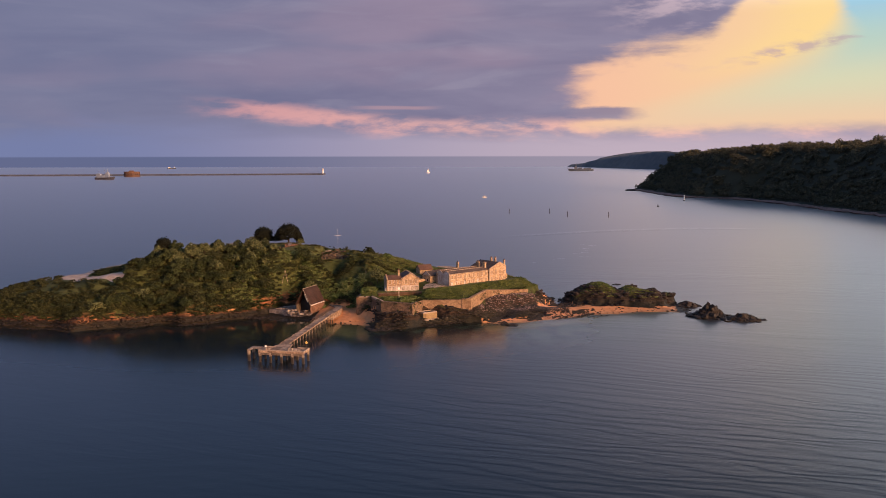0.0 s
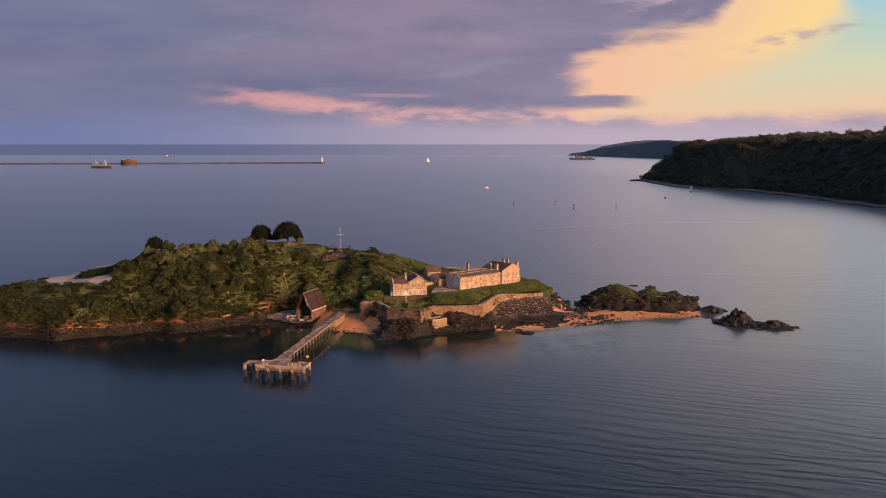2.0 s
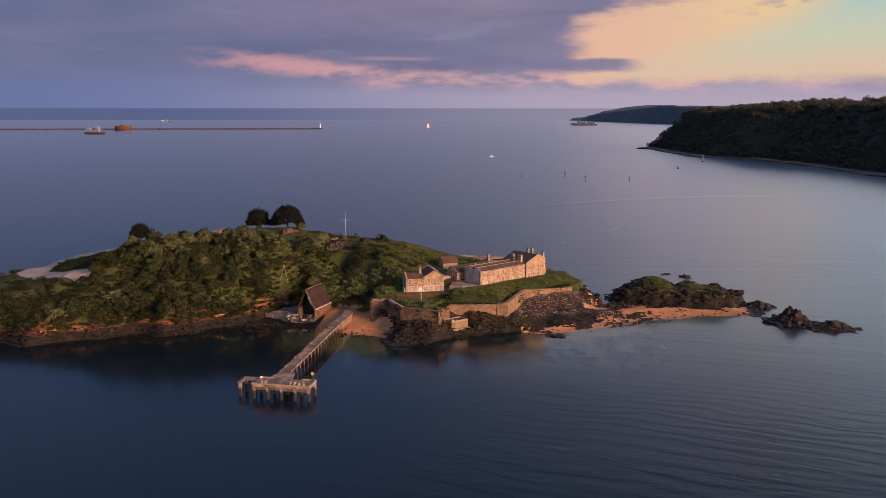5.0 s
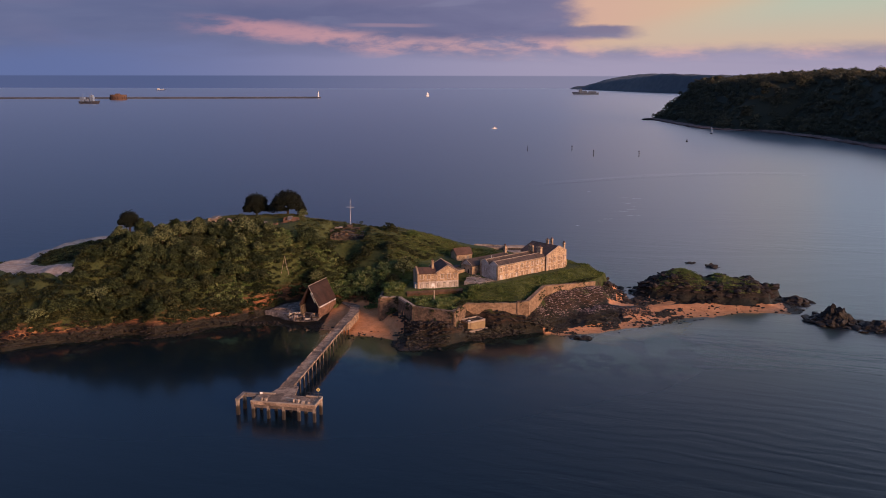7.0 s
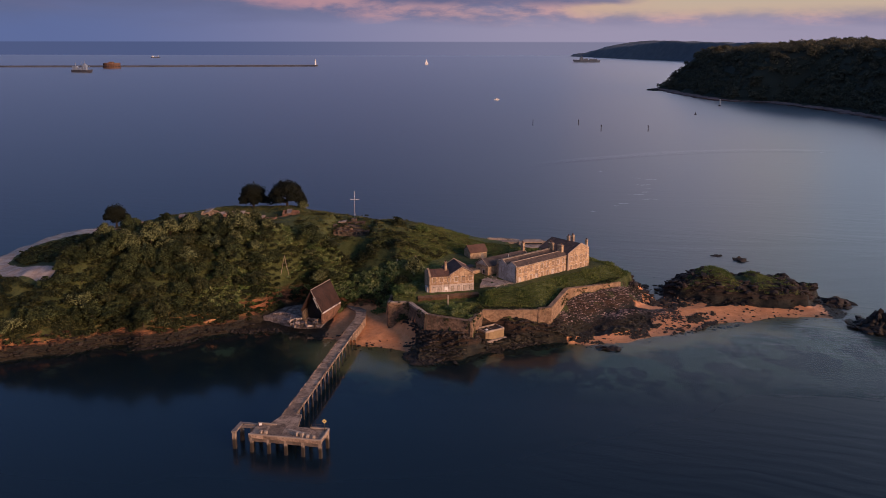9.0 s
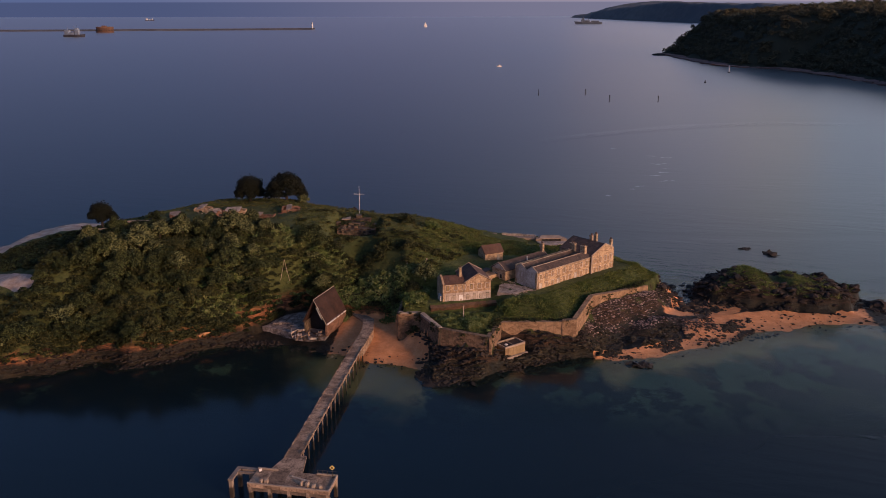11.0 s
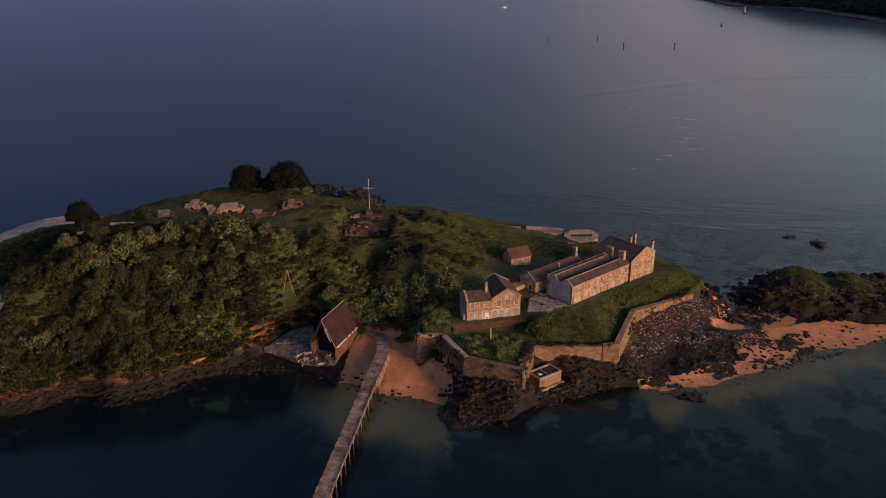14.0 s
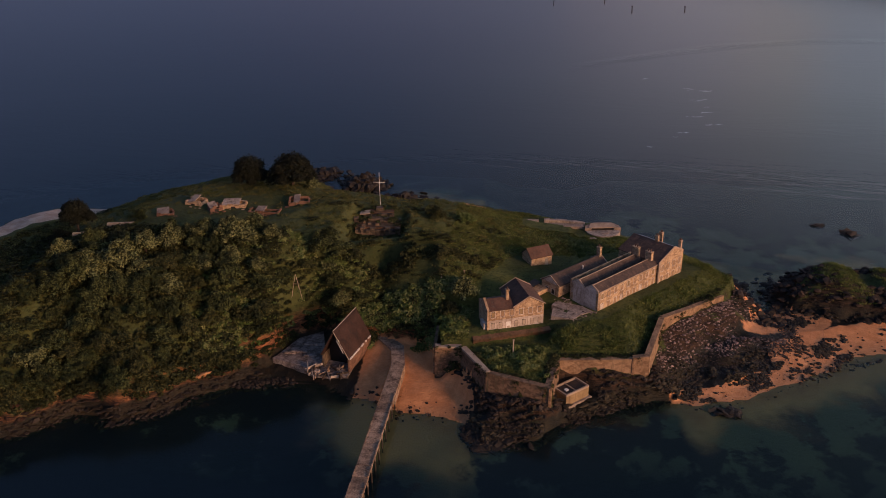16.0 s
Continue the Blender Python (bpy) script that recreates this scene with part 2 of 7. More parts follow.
# clear band: peach, a yellow lit edge, pale teal beyond
wob = g.math("MULTIPLY", g.math("SUBTRACT", fine, 0.5), 0.11)
wob2 = g.math("MULTIPLY", g.math("SUBTRACT", billow, 0.5), 0.05)
edge = g.math("ADD", g.math("ADD", 0.102, g.math("MULTIPLY", g.math("SUBTRACT", az, 0.06), 0.22)), g.math("MULTIPLY", g.step(az, 0.20, 0.32), 0.13))
left = g.step(g.math("ADD", az, g.math("MULTIPLY", wob, 0.7)), 0.035, 0.085)
top = g.step(g.math("ADD", g.math("SUBTRACT", edge, wz), g.math("ADD", wob2, g.math("MULTIPLY", wob, 0.40))), -0.014, 0.014)
low = g.step(g.math("ADD", wz, g.math("MULTIPLY", wob, 0.12)), 0.020, 0.038)
far = g.step(az, 2.6, 1.9)
clear = g.math("MULTIPLY", g.math("MULTIPLY", left, top), g.math("MULTIPLY", low, far))
tongue = g.math("MULTIPLY", g.step(g.math("ABSOLUTE", g.math("SUBTRACT", g.math("ADD", wz, g.math("MULTIPLY", wob, 0.12)), 0.047)), 0.010, 0.005), g.step(g.math("ADD", az, g.math("MULTIPLY", wob, 0.5)), 0.145, 0.10))
clear = g.math("MULTIPLY", clear, g.math("SUBTRACT", 1.0, g.math("MULTIPLY", tongue, 0.9)))
# the lit cloud's seaward edge bends from the horizon up to the right
rise = g.math("MULTIPLY", g.math("MAXIMUM", g.math("SUBTRACT", 0.15, wz), 0.0), 13.333)
bend = g.math("SUBTRACT", 0.335, g.math("MULTIPLY", g.math("MULTIPLY", rise, rise), 0.13))
past = g.math("SUBTRACT", g.math("ADD", az, g.math("MULTIPLY", wob, 0.16)), bend)
bare_sky = g.step(past, g.math("SUBTRACT", -0.006, g.math("MULTIPLY", rise, 0.03)), g.math("ADD", 0.012, g.math("MULTIPLY", rise, 0.10)))
glow = g.mix(g.step(az, 0.06, 0.24), (0.74, 0.42, 0.27), (0.74, 0.47, 0.27))
glow = g.mix(g.math("MULTIPLY", g.math("MULTIPLY", g.step(past, -0.12, -0.01), g.step(wz, 0.075, 0.125)), 0.8), glow, (0.80, 0.56, 0.22))
blue = g.mix(g.step(wz, 0.025, 0.085), (0.70, 0.46, 0.29), (0.56, 0.53, 0.35))
blue = g.mix(g.step(wz, 0.075, 0.125), blue, (0.40, 0.50, 0.42))
blue = g.mix(g.step(wz, 0.115, 0.175), blue, (0.25, 0.46, 0.60))
glow = g.mix(bare_sky, glow, blue)
wisp = g.math("MULTIPLY", g.step(fine, 0.50, 0.62), g.step(g.math("ABSOLUTE", g.math("SUBTRACT", wz, g.math("ADD", 0.110, g.math("MULTIPLY", g.math("SUBTRACT", az, 0.28), 0.22)))), 0.010, 0.003))
wisp = g.math("MULTIPLY", wisp, g.math("MULTIPLY", g.step(az, 0.235, 0.27), g.step(az, 0.42, 0.33)))
glow = g.mix(g.math("MULTIPLY", wisp, 0.7), glow, (0.40, 0.29, 0.31))
flecks = g.math("MULTIPLY", g.math("MULTIPLY", g.step(fine, 0.55, 0.66), g.step(az, 0.33, 0.22)), g.step(wz, 0.085, 0.11))
glow = g.mix(g.math("MULTIPLY", flecks, 0.35), glow, (0.52, 0.34, 0.33))
glow = g.mix(g.math("MULTIPLY", g.math("MULTIPLY", g.step(streaks, 0.5, 0.68), g.step(wz, 0.14, 0.19)), 0.4), glow, (0.62, 0.40, 0.40))
# above the view the clear sky is set over-bright to lift the sea's reflection
glow = g.mix(g.step(wz, 0.15, 0.27), glow, PALE_SKY)
sky = g.mix(clear, base, glow)
sky = g.mix(g.step(wz, 0.42, 0.8), sky, ZENITH)
# beyond the view the sunset lights the whole north-west low sky
west = g.math("MULTIPLY", g.step(az, 0.40, 1.0), g.step(wz, 0.42, 0.05))
sky = g.mix(g.math("MULTIPLY", west, 0.85), sky, WEST_GLOW)
# far sea past the sheet's edge
deep = g.mix(g.step(az, -0.45, 0.15), (0.100, 0.112, 0.196), (0.27, 0.23, 0.28))
sky = g.mix(g.step(wz, -0.0008, -0.0026), sky, deep)
bg = g.node("ShaderNodeBackground")
g.link(sky, bg.inputs[0])
bg.inputs[1].default_value = SKY_STRENGTH
g.link(bg.outputs[0], g.node("ShaderNodeOutputWorld").inputs[0])

sun_data = bpy.data.lights.new("sun", "SUN")
sun_data.energy, sun_data.angle, sun_data.color = SUN_STRENGTH, radians(SUN_ANGLE), (1.0, 0.50, 0.24)
sun = new("sun", sun_data)
sun.matrix_basis = look((0, 0, 0), (-SUN_FROM[0], -SUN_FROM[1], -SUN_FROM[2]))

# ---- materials ----
STONE = material("stone_wall", (0.19, 0.120, 0.070), (0.60, 0.440, 0.270), 1.0, 0.9, bump=0.08, grain=3.0, streak=(0.17, 0.13, 0.095), stones=1.3)
PALE = material("limewashed_wall", (0.30, 0.245, 0.200), (0.68, 0.61, 0.54), 1.0, 0.9, bump=0.05, grain=2.5, streak=(0.20, 0.14, 0.10))
FORT = material("fort_masonry", (0.075, 0.048, 0.030), (0.27, 0.175, 0.105), 0.8, 0.92, bump=0.12, grain=2.6, streak=(0.10, 0.085, 0.05), stones=1.3)
RUIN_STONE = material("overgrown_masonry", (0.042, 0.035, 0.027), (0.175, 0.130, 0.092), 0.9, 0.92, bump=0.12, grain=2.6, streak=(0.045, 0.050, 0.022), stones=1.3)
COPING = material("coping_stone", (0.25, 0.19, 0.14), (0.45, 0.37, 0.29), 1.0, 0.9, bump=0.05)
SLATE = material("old_slate", (0.042, 0.032, 0.028), (0.105, 0.076, 0.062), 1.2, 0.8, bump=0.05, grain=2.0, streak=(0.16, 0.105, 0.075))
BLUE_SLATE = material("new_slate", (0.10, 0.11, 0.14), (0.20, 0.20, 0.24), 1.0, 0.5, bump=0.03)
RUST_ROOF = material("rusted_sheet", (0.057, 0.031, 0.022), (0.156, 0.086, 0.057), 1.0, 0.75, bump=0.05, grain=2.0, streak=(0.10, 0.075, 0.06))
BOAT_ROOF = material("dark_boathouse_roof", (0.020, 0.011, 0.009), (0.070, 0.036, 0.026), 1.2, 0.8, bump=0.06, grain=2.5, streak=(0.030, 0.022, 0.018))
CONCRETE = material("weathered_concrete", (0.16, 0.125, 0.10), (0.38, 0.31, 0.25), 1.0, 0.9, bump=0.05, grain=3.0, streak=(0.10, 0.075, 0.06))
DECKING = material("pier_deck", (0.070, 0.046, 0.032), (0.54, 0.39, 0.27), 1.3, 0.9, bump=0.06, grain=2.0, vary=0.6)
QUAYSIDE = material("broken_quay", (0.040, 0.030, 0.025), (0.46, 0.385, 0.335), 1.3, 0.92, bump=0.1, grain=1.6, streak=(0.07, 0.055, 0.046))
YARD = material("pale_paving", (0.17, 0.135, 0.108), (0.52, 0.44, 0.37), 1.6, 0.9, bump=0.06, grain=2.2, streak=(0.11, 0.095, 0.065))
# paler copy of the fort masonry with warm sunlight put into its colour
FORT_LIT = material("pale_sandstone", (0.14, 0.085, 0.048), (0.35, 0.235, 0.14), 0.8, 0.92, bump=0.1, grain=2.4, streak=(0.14, 0.10, 0.06), stones=1.1)
SHUTTER = material("faded_shutters", (0.20, 0.125, 0.070), (0.40, 0.28, 0.165), 1.6, 0.85, bump=0.02)
BRICK = material("old_brick", (0.085, 0.045, 0.030), (0.25, 0.14, 0.092), 1.0, 0.9, bump=0.08, grain=2.0, streak=(0.07, 0.06, 0.04), stones=1.2)
EARTH = material("bare_earth", (0.060, 0.036, 0.022), (0.150, 0.092, 0.056), 0.8, 0.95, bump=0.1, grain=2.0, streak=(0.05, 0.055, 0.02))
WHITE = material("white_paint", (0.62, 0.60, 0.57), (0.80, 0.79, 0.77), 1.0, 0.5, bump=0.01)
DARK = material("dark_opening", (0.012, 0.011, 0.012), (0.03, 0.027, 0.025), 1.0, 0.6, bump=0.02)
BOARD = material("weathered_boards", (0.26, 0.21, 0.16), (0.52, 0.45, 0.37), 2.0, 0.85, bump=0.02)
OCHRE = material("ochre_render", (0.17, 0.115, 0.055), (0.32, 0.235, 0.125), 1.0, 0.9, bump=0.04, streak=(0.15, 0.10, 0.06))
YELLOW = material("yellow_sign_paint", (0.80, 0.58, 0.16), (0.90, 0.70, 0.24), 1.0, 0.5, bump=0.01)
IRON = material("dark_iron", (0.03, 0.028, 0.028), (0.075, 0.06, 0.05), 1.0, 0.6, metal=0.3, bump=0.02)
PALE_GREY = material("pale_ship_grey", (0.15, 0.19, 0.26), (0.25, 0.30, 0.38), 0.2, 0.6, bump=0.02)
GREY_PAINT = material("ship_grey", (0.060, 0.080, 0.115), (0.105, 0.130, 0.175), 0.2, 0.6, bump=0.02)
HULL = material("dark_hull", (0.04, 0.045, 0.06), (0.09, 0.09, 0.11), 0.2, 0.6, bump=0.02)
GRANITE = material("breakwater_granite", (0.05, 0.05, 0.055), (0.12, 0.115, 0.115), 0.05, 0.9, bump=0.1)
BARK = material("bark", (0.03, 0.022, 0.017), (0.08, 0.06, 0.045), 2.0, 0.95, bump=0.05)


def leaf_material(name, dark, light, tip):
    mat = bpy.data.materials.new(name)
    g = Graph(tree_nodes(mat))
    geo = g.node("ShaderNodeNewGeometry")
    island = geo.outputs["Random Per Island"]
    oi = g.node("ShaderNodeObjectInfo").outputs["Random"]
    patch = g.noise(geo.outputs["Position"], 0.09, 3, 0.6)
    clump = g.noise(geo.outputs["Position"], 0.42, 3, 0.55)
    mixed = g.math("ADD", g.math("MULTIPLY", g.math("POWER", island, 1.6), 0.30), g.math("ADD", g.math("MULTIPLY", oi, 0.22), g.math("MULTIPLY", g.step(clump, 0.36, 0.66), 0.48)))
    col = g.mix(mixed, dark, light)
    lit = g.math("MULTIPLY", g.step(g.math("ADD", patch, g.math("MULTIPLY", clump, 0.5)), 0.57, 0.80), g.step(island, 0.35, 0.70))
    col = g.mix(g.math("MULTIPLY", lit, 0.85), col, tip)
    n = g.surface(col, 0.75, spec=0.2)
    thin = g.node("ShaderNodeBsdfTranslucent")
    g.link(col, thin.inputs[0])
    leaf = g.node("ShaderNodeMixShader")
    leaf.inputs[0].default_value = 0.35
    g.link(n.outputs[0], leaf.inputs[1])
    g.link(thin.outputs[0], leaf.inputs[2])
    g.link(leaf.outputs[0], g.node("ShaderNodeOutputMaterial").inputs[0])
    return mat


LEAF = leaf_material("sycamore_leaf", (0.007, 0.011, 0.003), (0.028, 0.040, 0.011), (0.088, 0.106, 0.036))
LEAF_PALE = leaf_material("flowering_leaf", (0.008, 0.012, 0.004), (0.054, 0.070, 0.022), (0.205, 0.222, 0.092))
BUSH = leaf_material("bramble_leaf", (0.008, 0.012, 0.004), (0.028, 0.038, 0.011), (0.068, 0.072, 0.024))
BRACKEN = leaf_material("bracken", (0.034, 0.048, 0.013), (0.088, 0.104, 0.028), (0.132, 0.122, 0.043))
IVY = leaf_material("ivy_leaf", (0.034, 0.060, 0.013), (0.130, 0.180, 0.042), (0.210, 0.225, 0.090))
TURF = leaf_material("long_grass", (0.044, 0.070, 0.015), (0.112, 0.152, 0.034), (0.200, 0.215, 0.066))
PINE = leaf_material("pine_needles", (0.004, 0.006, 0.004), (0.011, 0.015, 0.007), (0.015, 0.017, 0.008))
# leaf tones raised to stand in for haze over the far wood
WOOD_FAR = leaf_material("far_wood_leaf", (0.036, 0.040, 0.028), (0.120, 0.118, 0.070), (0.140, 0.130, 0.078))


def ground_material():
    mat = bpy.data.materials.new("island_ground")
    g = Graph(tree_nodes(mat))
    geo = g.node("ShaderNodeNewGeometry")
    p = geo.outputs["Position"]
    z = g.xyz(p)[2]
    nz = g.xyz(geo.outputs["Normal"])[2]
    broad, mid, fine = g.noise(p, 0.05, 4, 0.6), g.noise(p, 0.35, 5, 0.65), g.noise(p, 2.2, 5, 0.7)
    grass = g.mix(g.step(g.math("ADD", broad, g.math("MULTIPLY", mid, 0.5)), 0.55, 0.95), (0.034, 0.047, 0.012), (0.082, 0.098, 0.025))
    grass = g.mix(g.step(fine, 0.5, 0.8), grass, (0.100, 0.098, 0.036))
    heath = g.mix(g.step(g.math("ADD", broad, g.math("MULTIPLY", mid, 0.5)), 0.55, 0.95), (0.033, 0.046, 0.013), (0.080, 0.092, 0.027))
    heath = g.mix(g.step(fine, 0.5, 0.8), heath, (0.060, 0.052, 0.024))
    grass = g.mix(g.step(g.math("ADD", g.xyz(p)[0], g.math("MULTIPLY", mid, 12.0)), 16.0, 2.0), grass, heath)
    clumps = g.noise(p, 0.9, 6, 0.7, 0.3)
    grass = g.mix(g.math("MULTIPLY", g.step(clumps, 0.50, 0.62), 0.75), grass, (0.020, 0.032, 0.008))
    x, y, zz = g.xyz(p)
    strata = g.noise(g.combine(g.math("MULTIPLY", x, 0.25), g.math("MULTIPLY", y, 0.25), g.math("MULTIPLY", zz, 1.6)), 1.0, 6, 0.7, 0.8)
    rock = g.mix(g.step(strata, 0.35, 0.68), (0.036, 0.020, 0.013), (0.31, 0.130, 0.056))
    rock = g.mix(g.step(mid, 0.56, 0.72), rock, (0.42, 0.200, 0.085))
    sand = g.mix(g.step(g.math("ADD", mid, g.math("MULTIPLY", fine, 0.4)), 0.5, 0.9), (0.52, 0.225, 0.085), (0.70, 0.340, 0.145))
    rock = g.mix(g.math("MULTIPLY", g.step(x, 84.0, 100.0), 0.8), rock, g.mix(g.step(strata, 0.4, 0.7), (0.020, 0.017, 0.015), (0.085, 0.062, 0.045)))
    rock = g.mix(g.math("MULTIPLY", g.step(x, 8.0, 15.0), 0.9), rock, g.mix(g.step(strata, 0.4, 0.7), (0.011, 0.010, 0.008), (0.046, 0.034, 0.024)))
    # tide zone: wet weed on stone, damp sand
    weed = g.mix(g.step(mid, 0.4, 0.7), (0.006, 0.007, 0.004), (0.026, 0.022, 0.011))
    tide = g.step(g.math("ADD", z, g.math("MULTIPLY", g.math("SUBTRACT", mid, 0.5), 2.2)), 4.1, 2.4)
    rock = g.mix(g.math("MULTIPLY", tide, 0.97), rock, weed)
    sand = g.mix(g.math("MULTIPLY", g.step(z, 0.55, 0.05), 0.45), sand, (0.20, 0.125, 0.07))
    beds = g.math("ADD", g.noise(p, 0.09, 6, 0.65, 0.15), g.math("ADD", g.math("MULTIPLY", g.step(x, -8.0, -26.0), 0.12), g.math("MULTIPLY", g.math("MULTIPLY", g.step(x, 10.0, 26.0), g.step(x, 66.0, 46.0)), 0.06)))
    bed = g.mix(g.step(beds, 0.47, 0.55), (0.098, 0.104, 0.072), (0.015, 0.013, 0.017))
    sandy = g.math("MULTIPLY", g.math("MAXIMUM", g.math("MULTIPLY", g.step(g.math("ADD", x, g.math("MULTIPLY", beds, 14.0)), -18.0, -5.0), g.step(g.math("ADD", x, g.math("MULTIPLY", g.math("SUBTRACT", beds, 0.5), 34.0)), 17.0, 9.0)), g.step(g.math("ADD", x, g.math("MULTIPLY", g.math("SUBTRACT", beds, 0.5), 26.0)), 54.0, 61.0)), g.step(g.math("ADD", z, g.math("ADD", g.math("MULTIPLY", beds, 1.2), g.math("MULTIPLY", g.step(x, 20.0, 14.0), 0.7))), -0.35, 0.25))
    bed = g.mix(sandy, bed, (0.50, 0.28, 0.13))
    # bed colour fades to near-black with depth, for light lost in the water
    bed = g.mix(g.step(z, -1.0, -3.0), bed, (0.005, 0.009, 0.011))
    path = g.mix(g.step(mid, 0.35, 0.7), (0.33, 0.26, 0.21), (0.48, 0.41, 0.35))
    bare = g.step(g.math("ADD", nz, g.math("MULTIPLY", g.math("SUBTRACT", mid, 0.5), 0.35)), 0.72, 0.55)
    low = g.step(g.math("ADD", z, g.math("MULTIPLY", g.math("SUBTRACT", broad, 0.5), 9.0)), 6.0, 3.2)
    stony = g.math("MAXIMUM", g.math("MULTIPLY", bare, g.step(z, 9.5, 5.5)), low)
    mossy = g.step(g.noise(p, 0.16, 4, 0.6), 0.66, 0.56)
    stony = g.math("MAXIMUM", stony, g.math("MULTIPLY", g.attr("bare"), mossy))
    col = g.mix(stony, grass, rock)
    jag = g.math("MULTIPLY", g.math("SUBTRACT", mid, 0.5), 0.8)
    col = g.mix(g.step(g.math("ADD", g.attr("sand"), jag), 0.4, 0.6), col, sand)
    col = g.mix(g.step(g.math("ADD", g.attr("track"), g.math("MULTIPLY", jag, 0.5)), 0.4, 0.6), col, path)
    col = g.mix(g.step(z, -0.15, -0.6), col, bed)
    rough = g.math("SUBTRACT", 0.95, g.math("MULTIPLY", tide, 0.35))
    g.surface(col, rough, 0, g.bump(g.math("ADD", fine, g.math("MULTIPLY", strata, 1.5)), 0.6, 0.5), 0.3)
    return mat


def sea_material():
    mat = bpy.data.materials.new("sea_water")
    g = Graph(tree_nodes(mat))
    p = g.place()
    x, y, z = g.xyz(p)
    calm = g.noise(g.combine(g.math("MULTIPLY", x, 0.35), y, 0.0), 0.012, 4, 0.55, 1.0)
    across = g.math("ADD", y, g.math("MULTIPLY", x, 0.28))
    along = g.math("SUBTRACT", x, g.math("MULTIPLY", y, 0.28))
    swell = g.noise(g.combine(g.math("MULTIPLY", along, 0.05), g.math("MULTIPLY", across, 0.20), 0.0), 1.0, 2, 0.45, 0.4)
    chop = g.noise(g.combine(g.math("MULTIPLY", x, 0.5), y, 0.0), 0.8, 5, 0.6, 0.3)
    chop = g.math("MULTIPLY", chop, g.math("SUBTRACT", 1.0, g.math("MULTIPLY", g.step(y, 140.0, 420.0), 0.6)))
    # the lee of the island lies smoother
    off = g.math("SQRT", g.math("ADD", g.math("POWER", g.math("MULTIPLY", g.math("ADD", x, 45.0), 0.6), 2.0), g.math("POWER", g.math("SUBTRACT", y, 75.0), 2.0)))
    lee = g.step(g.math("ADD", off, g.math("MULTIPLY", calm, 40.0)), 125.0, 55.0)
    chop = g.math("MULTIPLY", chop, g.math("SUBTRACT", 1.0, g.math("MULTIPLY", lee, 0.6)))
    relief = g.math("ADD", g.math("MULTIPLY", g.math("MULTIPLY", g.math("MULTIPLY", swell, g.math("SUBTRACT", 1.0, g.math("MULTIPLY", lee, 0.7))), SWELL), g.step(calm, 0.35, 0.6)), g.math("MULTIPLY", g.math("MULTIPLY", chop, CHOP), g.step(calm, 0.25, 0.65)))
    run = g.math("ADD", g.math("MULTIPLY", across, 1.25), g.math("ADD", g.math("MULTIPLY", calm, 46.0), g.math("MULTIPLY", swell, 9.0)))
    ripple = g.math("MULTIPLY", g.math("MULTIPLY", g.math("SINE", run), 0.016), g.math("MULTIPLY", g.step(along, 15.0, 120.0), g.step(g.math("ADD", y, g.math("MULTIPLY", calm, 60.0)), 95.0, -10.0)))
    relief = g.math("ADD", g.math("MULTIPLY", relief, g.math("ADD", 0.42, g.math("MULTIPLY", g.step(along, -30.0, 90.0), 0.48))), ripple)
    relief = g.math("MULTIPLY", relief, g.math("SUBTRACT", 1.0, g.math("MULTIPLY", g.step(y, 110.0, 420.0), 0.72)))
    # slick left by a tide race beyond the island
    u = g.math("SUBTRACT", x, 62.0)
    line = g.math("ADD", 448.0, g.math("SUBTRACT", g.math("MULTIPLY", u, 0.95), g.math("MULTIPLY", g.math("MULTIPLY", u, u), 0.0023)))
    gap = g.math("ADD", g.math("SUBTRACT", y, line), g.math("MULTIPLY", g.math("SUBTRACT", calm, 0.5), 30.0))
    race = g.math("MULTIPLY", g.step(g.math("ABSOLUTE", gap), 14.0, 1.0), g.math("MULTIPLY", g.step(x, 40.0, 100.0), g.step(x, 310.0, 270.0)))
    relief = g.math("ADD", relief, g.math("MULTIPLY", race, g.math("MULTIPLY", g.noise(p, 0.35, 3, 0.6), 0.30)))
    n = g.bump(relief, 1.0, 1.0)
    body = g.node("ShaderNodeBsdfDiffuse")
    body.inputs[0].default_value = (*WATER_BODY, 1)
    clear = g.node("ShaderNodeBsdfTransparent")
    clear.inputs[0].default_value = (*WATER_TINT, 1)
    below = g.node("ShaderNodeMixShader")
    g.link(g.math("SUBTRACT", 0.95, g.math("MULTIPLY", g.step(g.math("ADD", y, g.math("MULTIPLY", calm, 12.0)), 26.0, 62.0), 0.75)), below.inputs[0])
    g.link(clear.outputs[0], below.inputs[1])
    g.link(body.outputs[0], below.inputs[2])
    gloss = g.node("ShaderNodeBsdfGlossy")
    g.link(g.math("SUBTRACT", 0.30, g.math("MULTIPLY", lee, 0.20)), gloss.inputs["Roughness"])
    g.link(n, gloss.inputs["Normal"])
    weight = g.node("ShaderNodeLayerWeight")
    weight.inputs[0].default_value = 0.5
    g.link(n, weight.inputs["Normal"])
    fresnel = g.math("ADD", 0.022, g.math("MULTIPLY", g.math("POWER", weight.outputs["Facing"], 4.9), 0.978))
    both = g.node("ShaderNodeMixShader")
    g.link(fresnel, both.inputs[0])
    g.link(below.outputs[0], both.inputs[1])
    g.link(gloss.outputs[0], both.inputs[2])
    out = g.node("ShaderNodeOutputMaterial")
    g.link(both.outputs[0], out.inputs[0])
    return mat


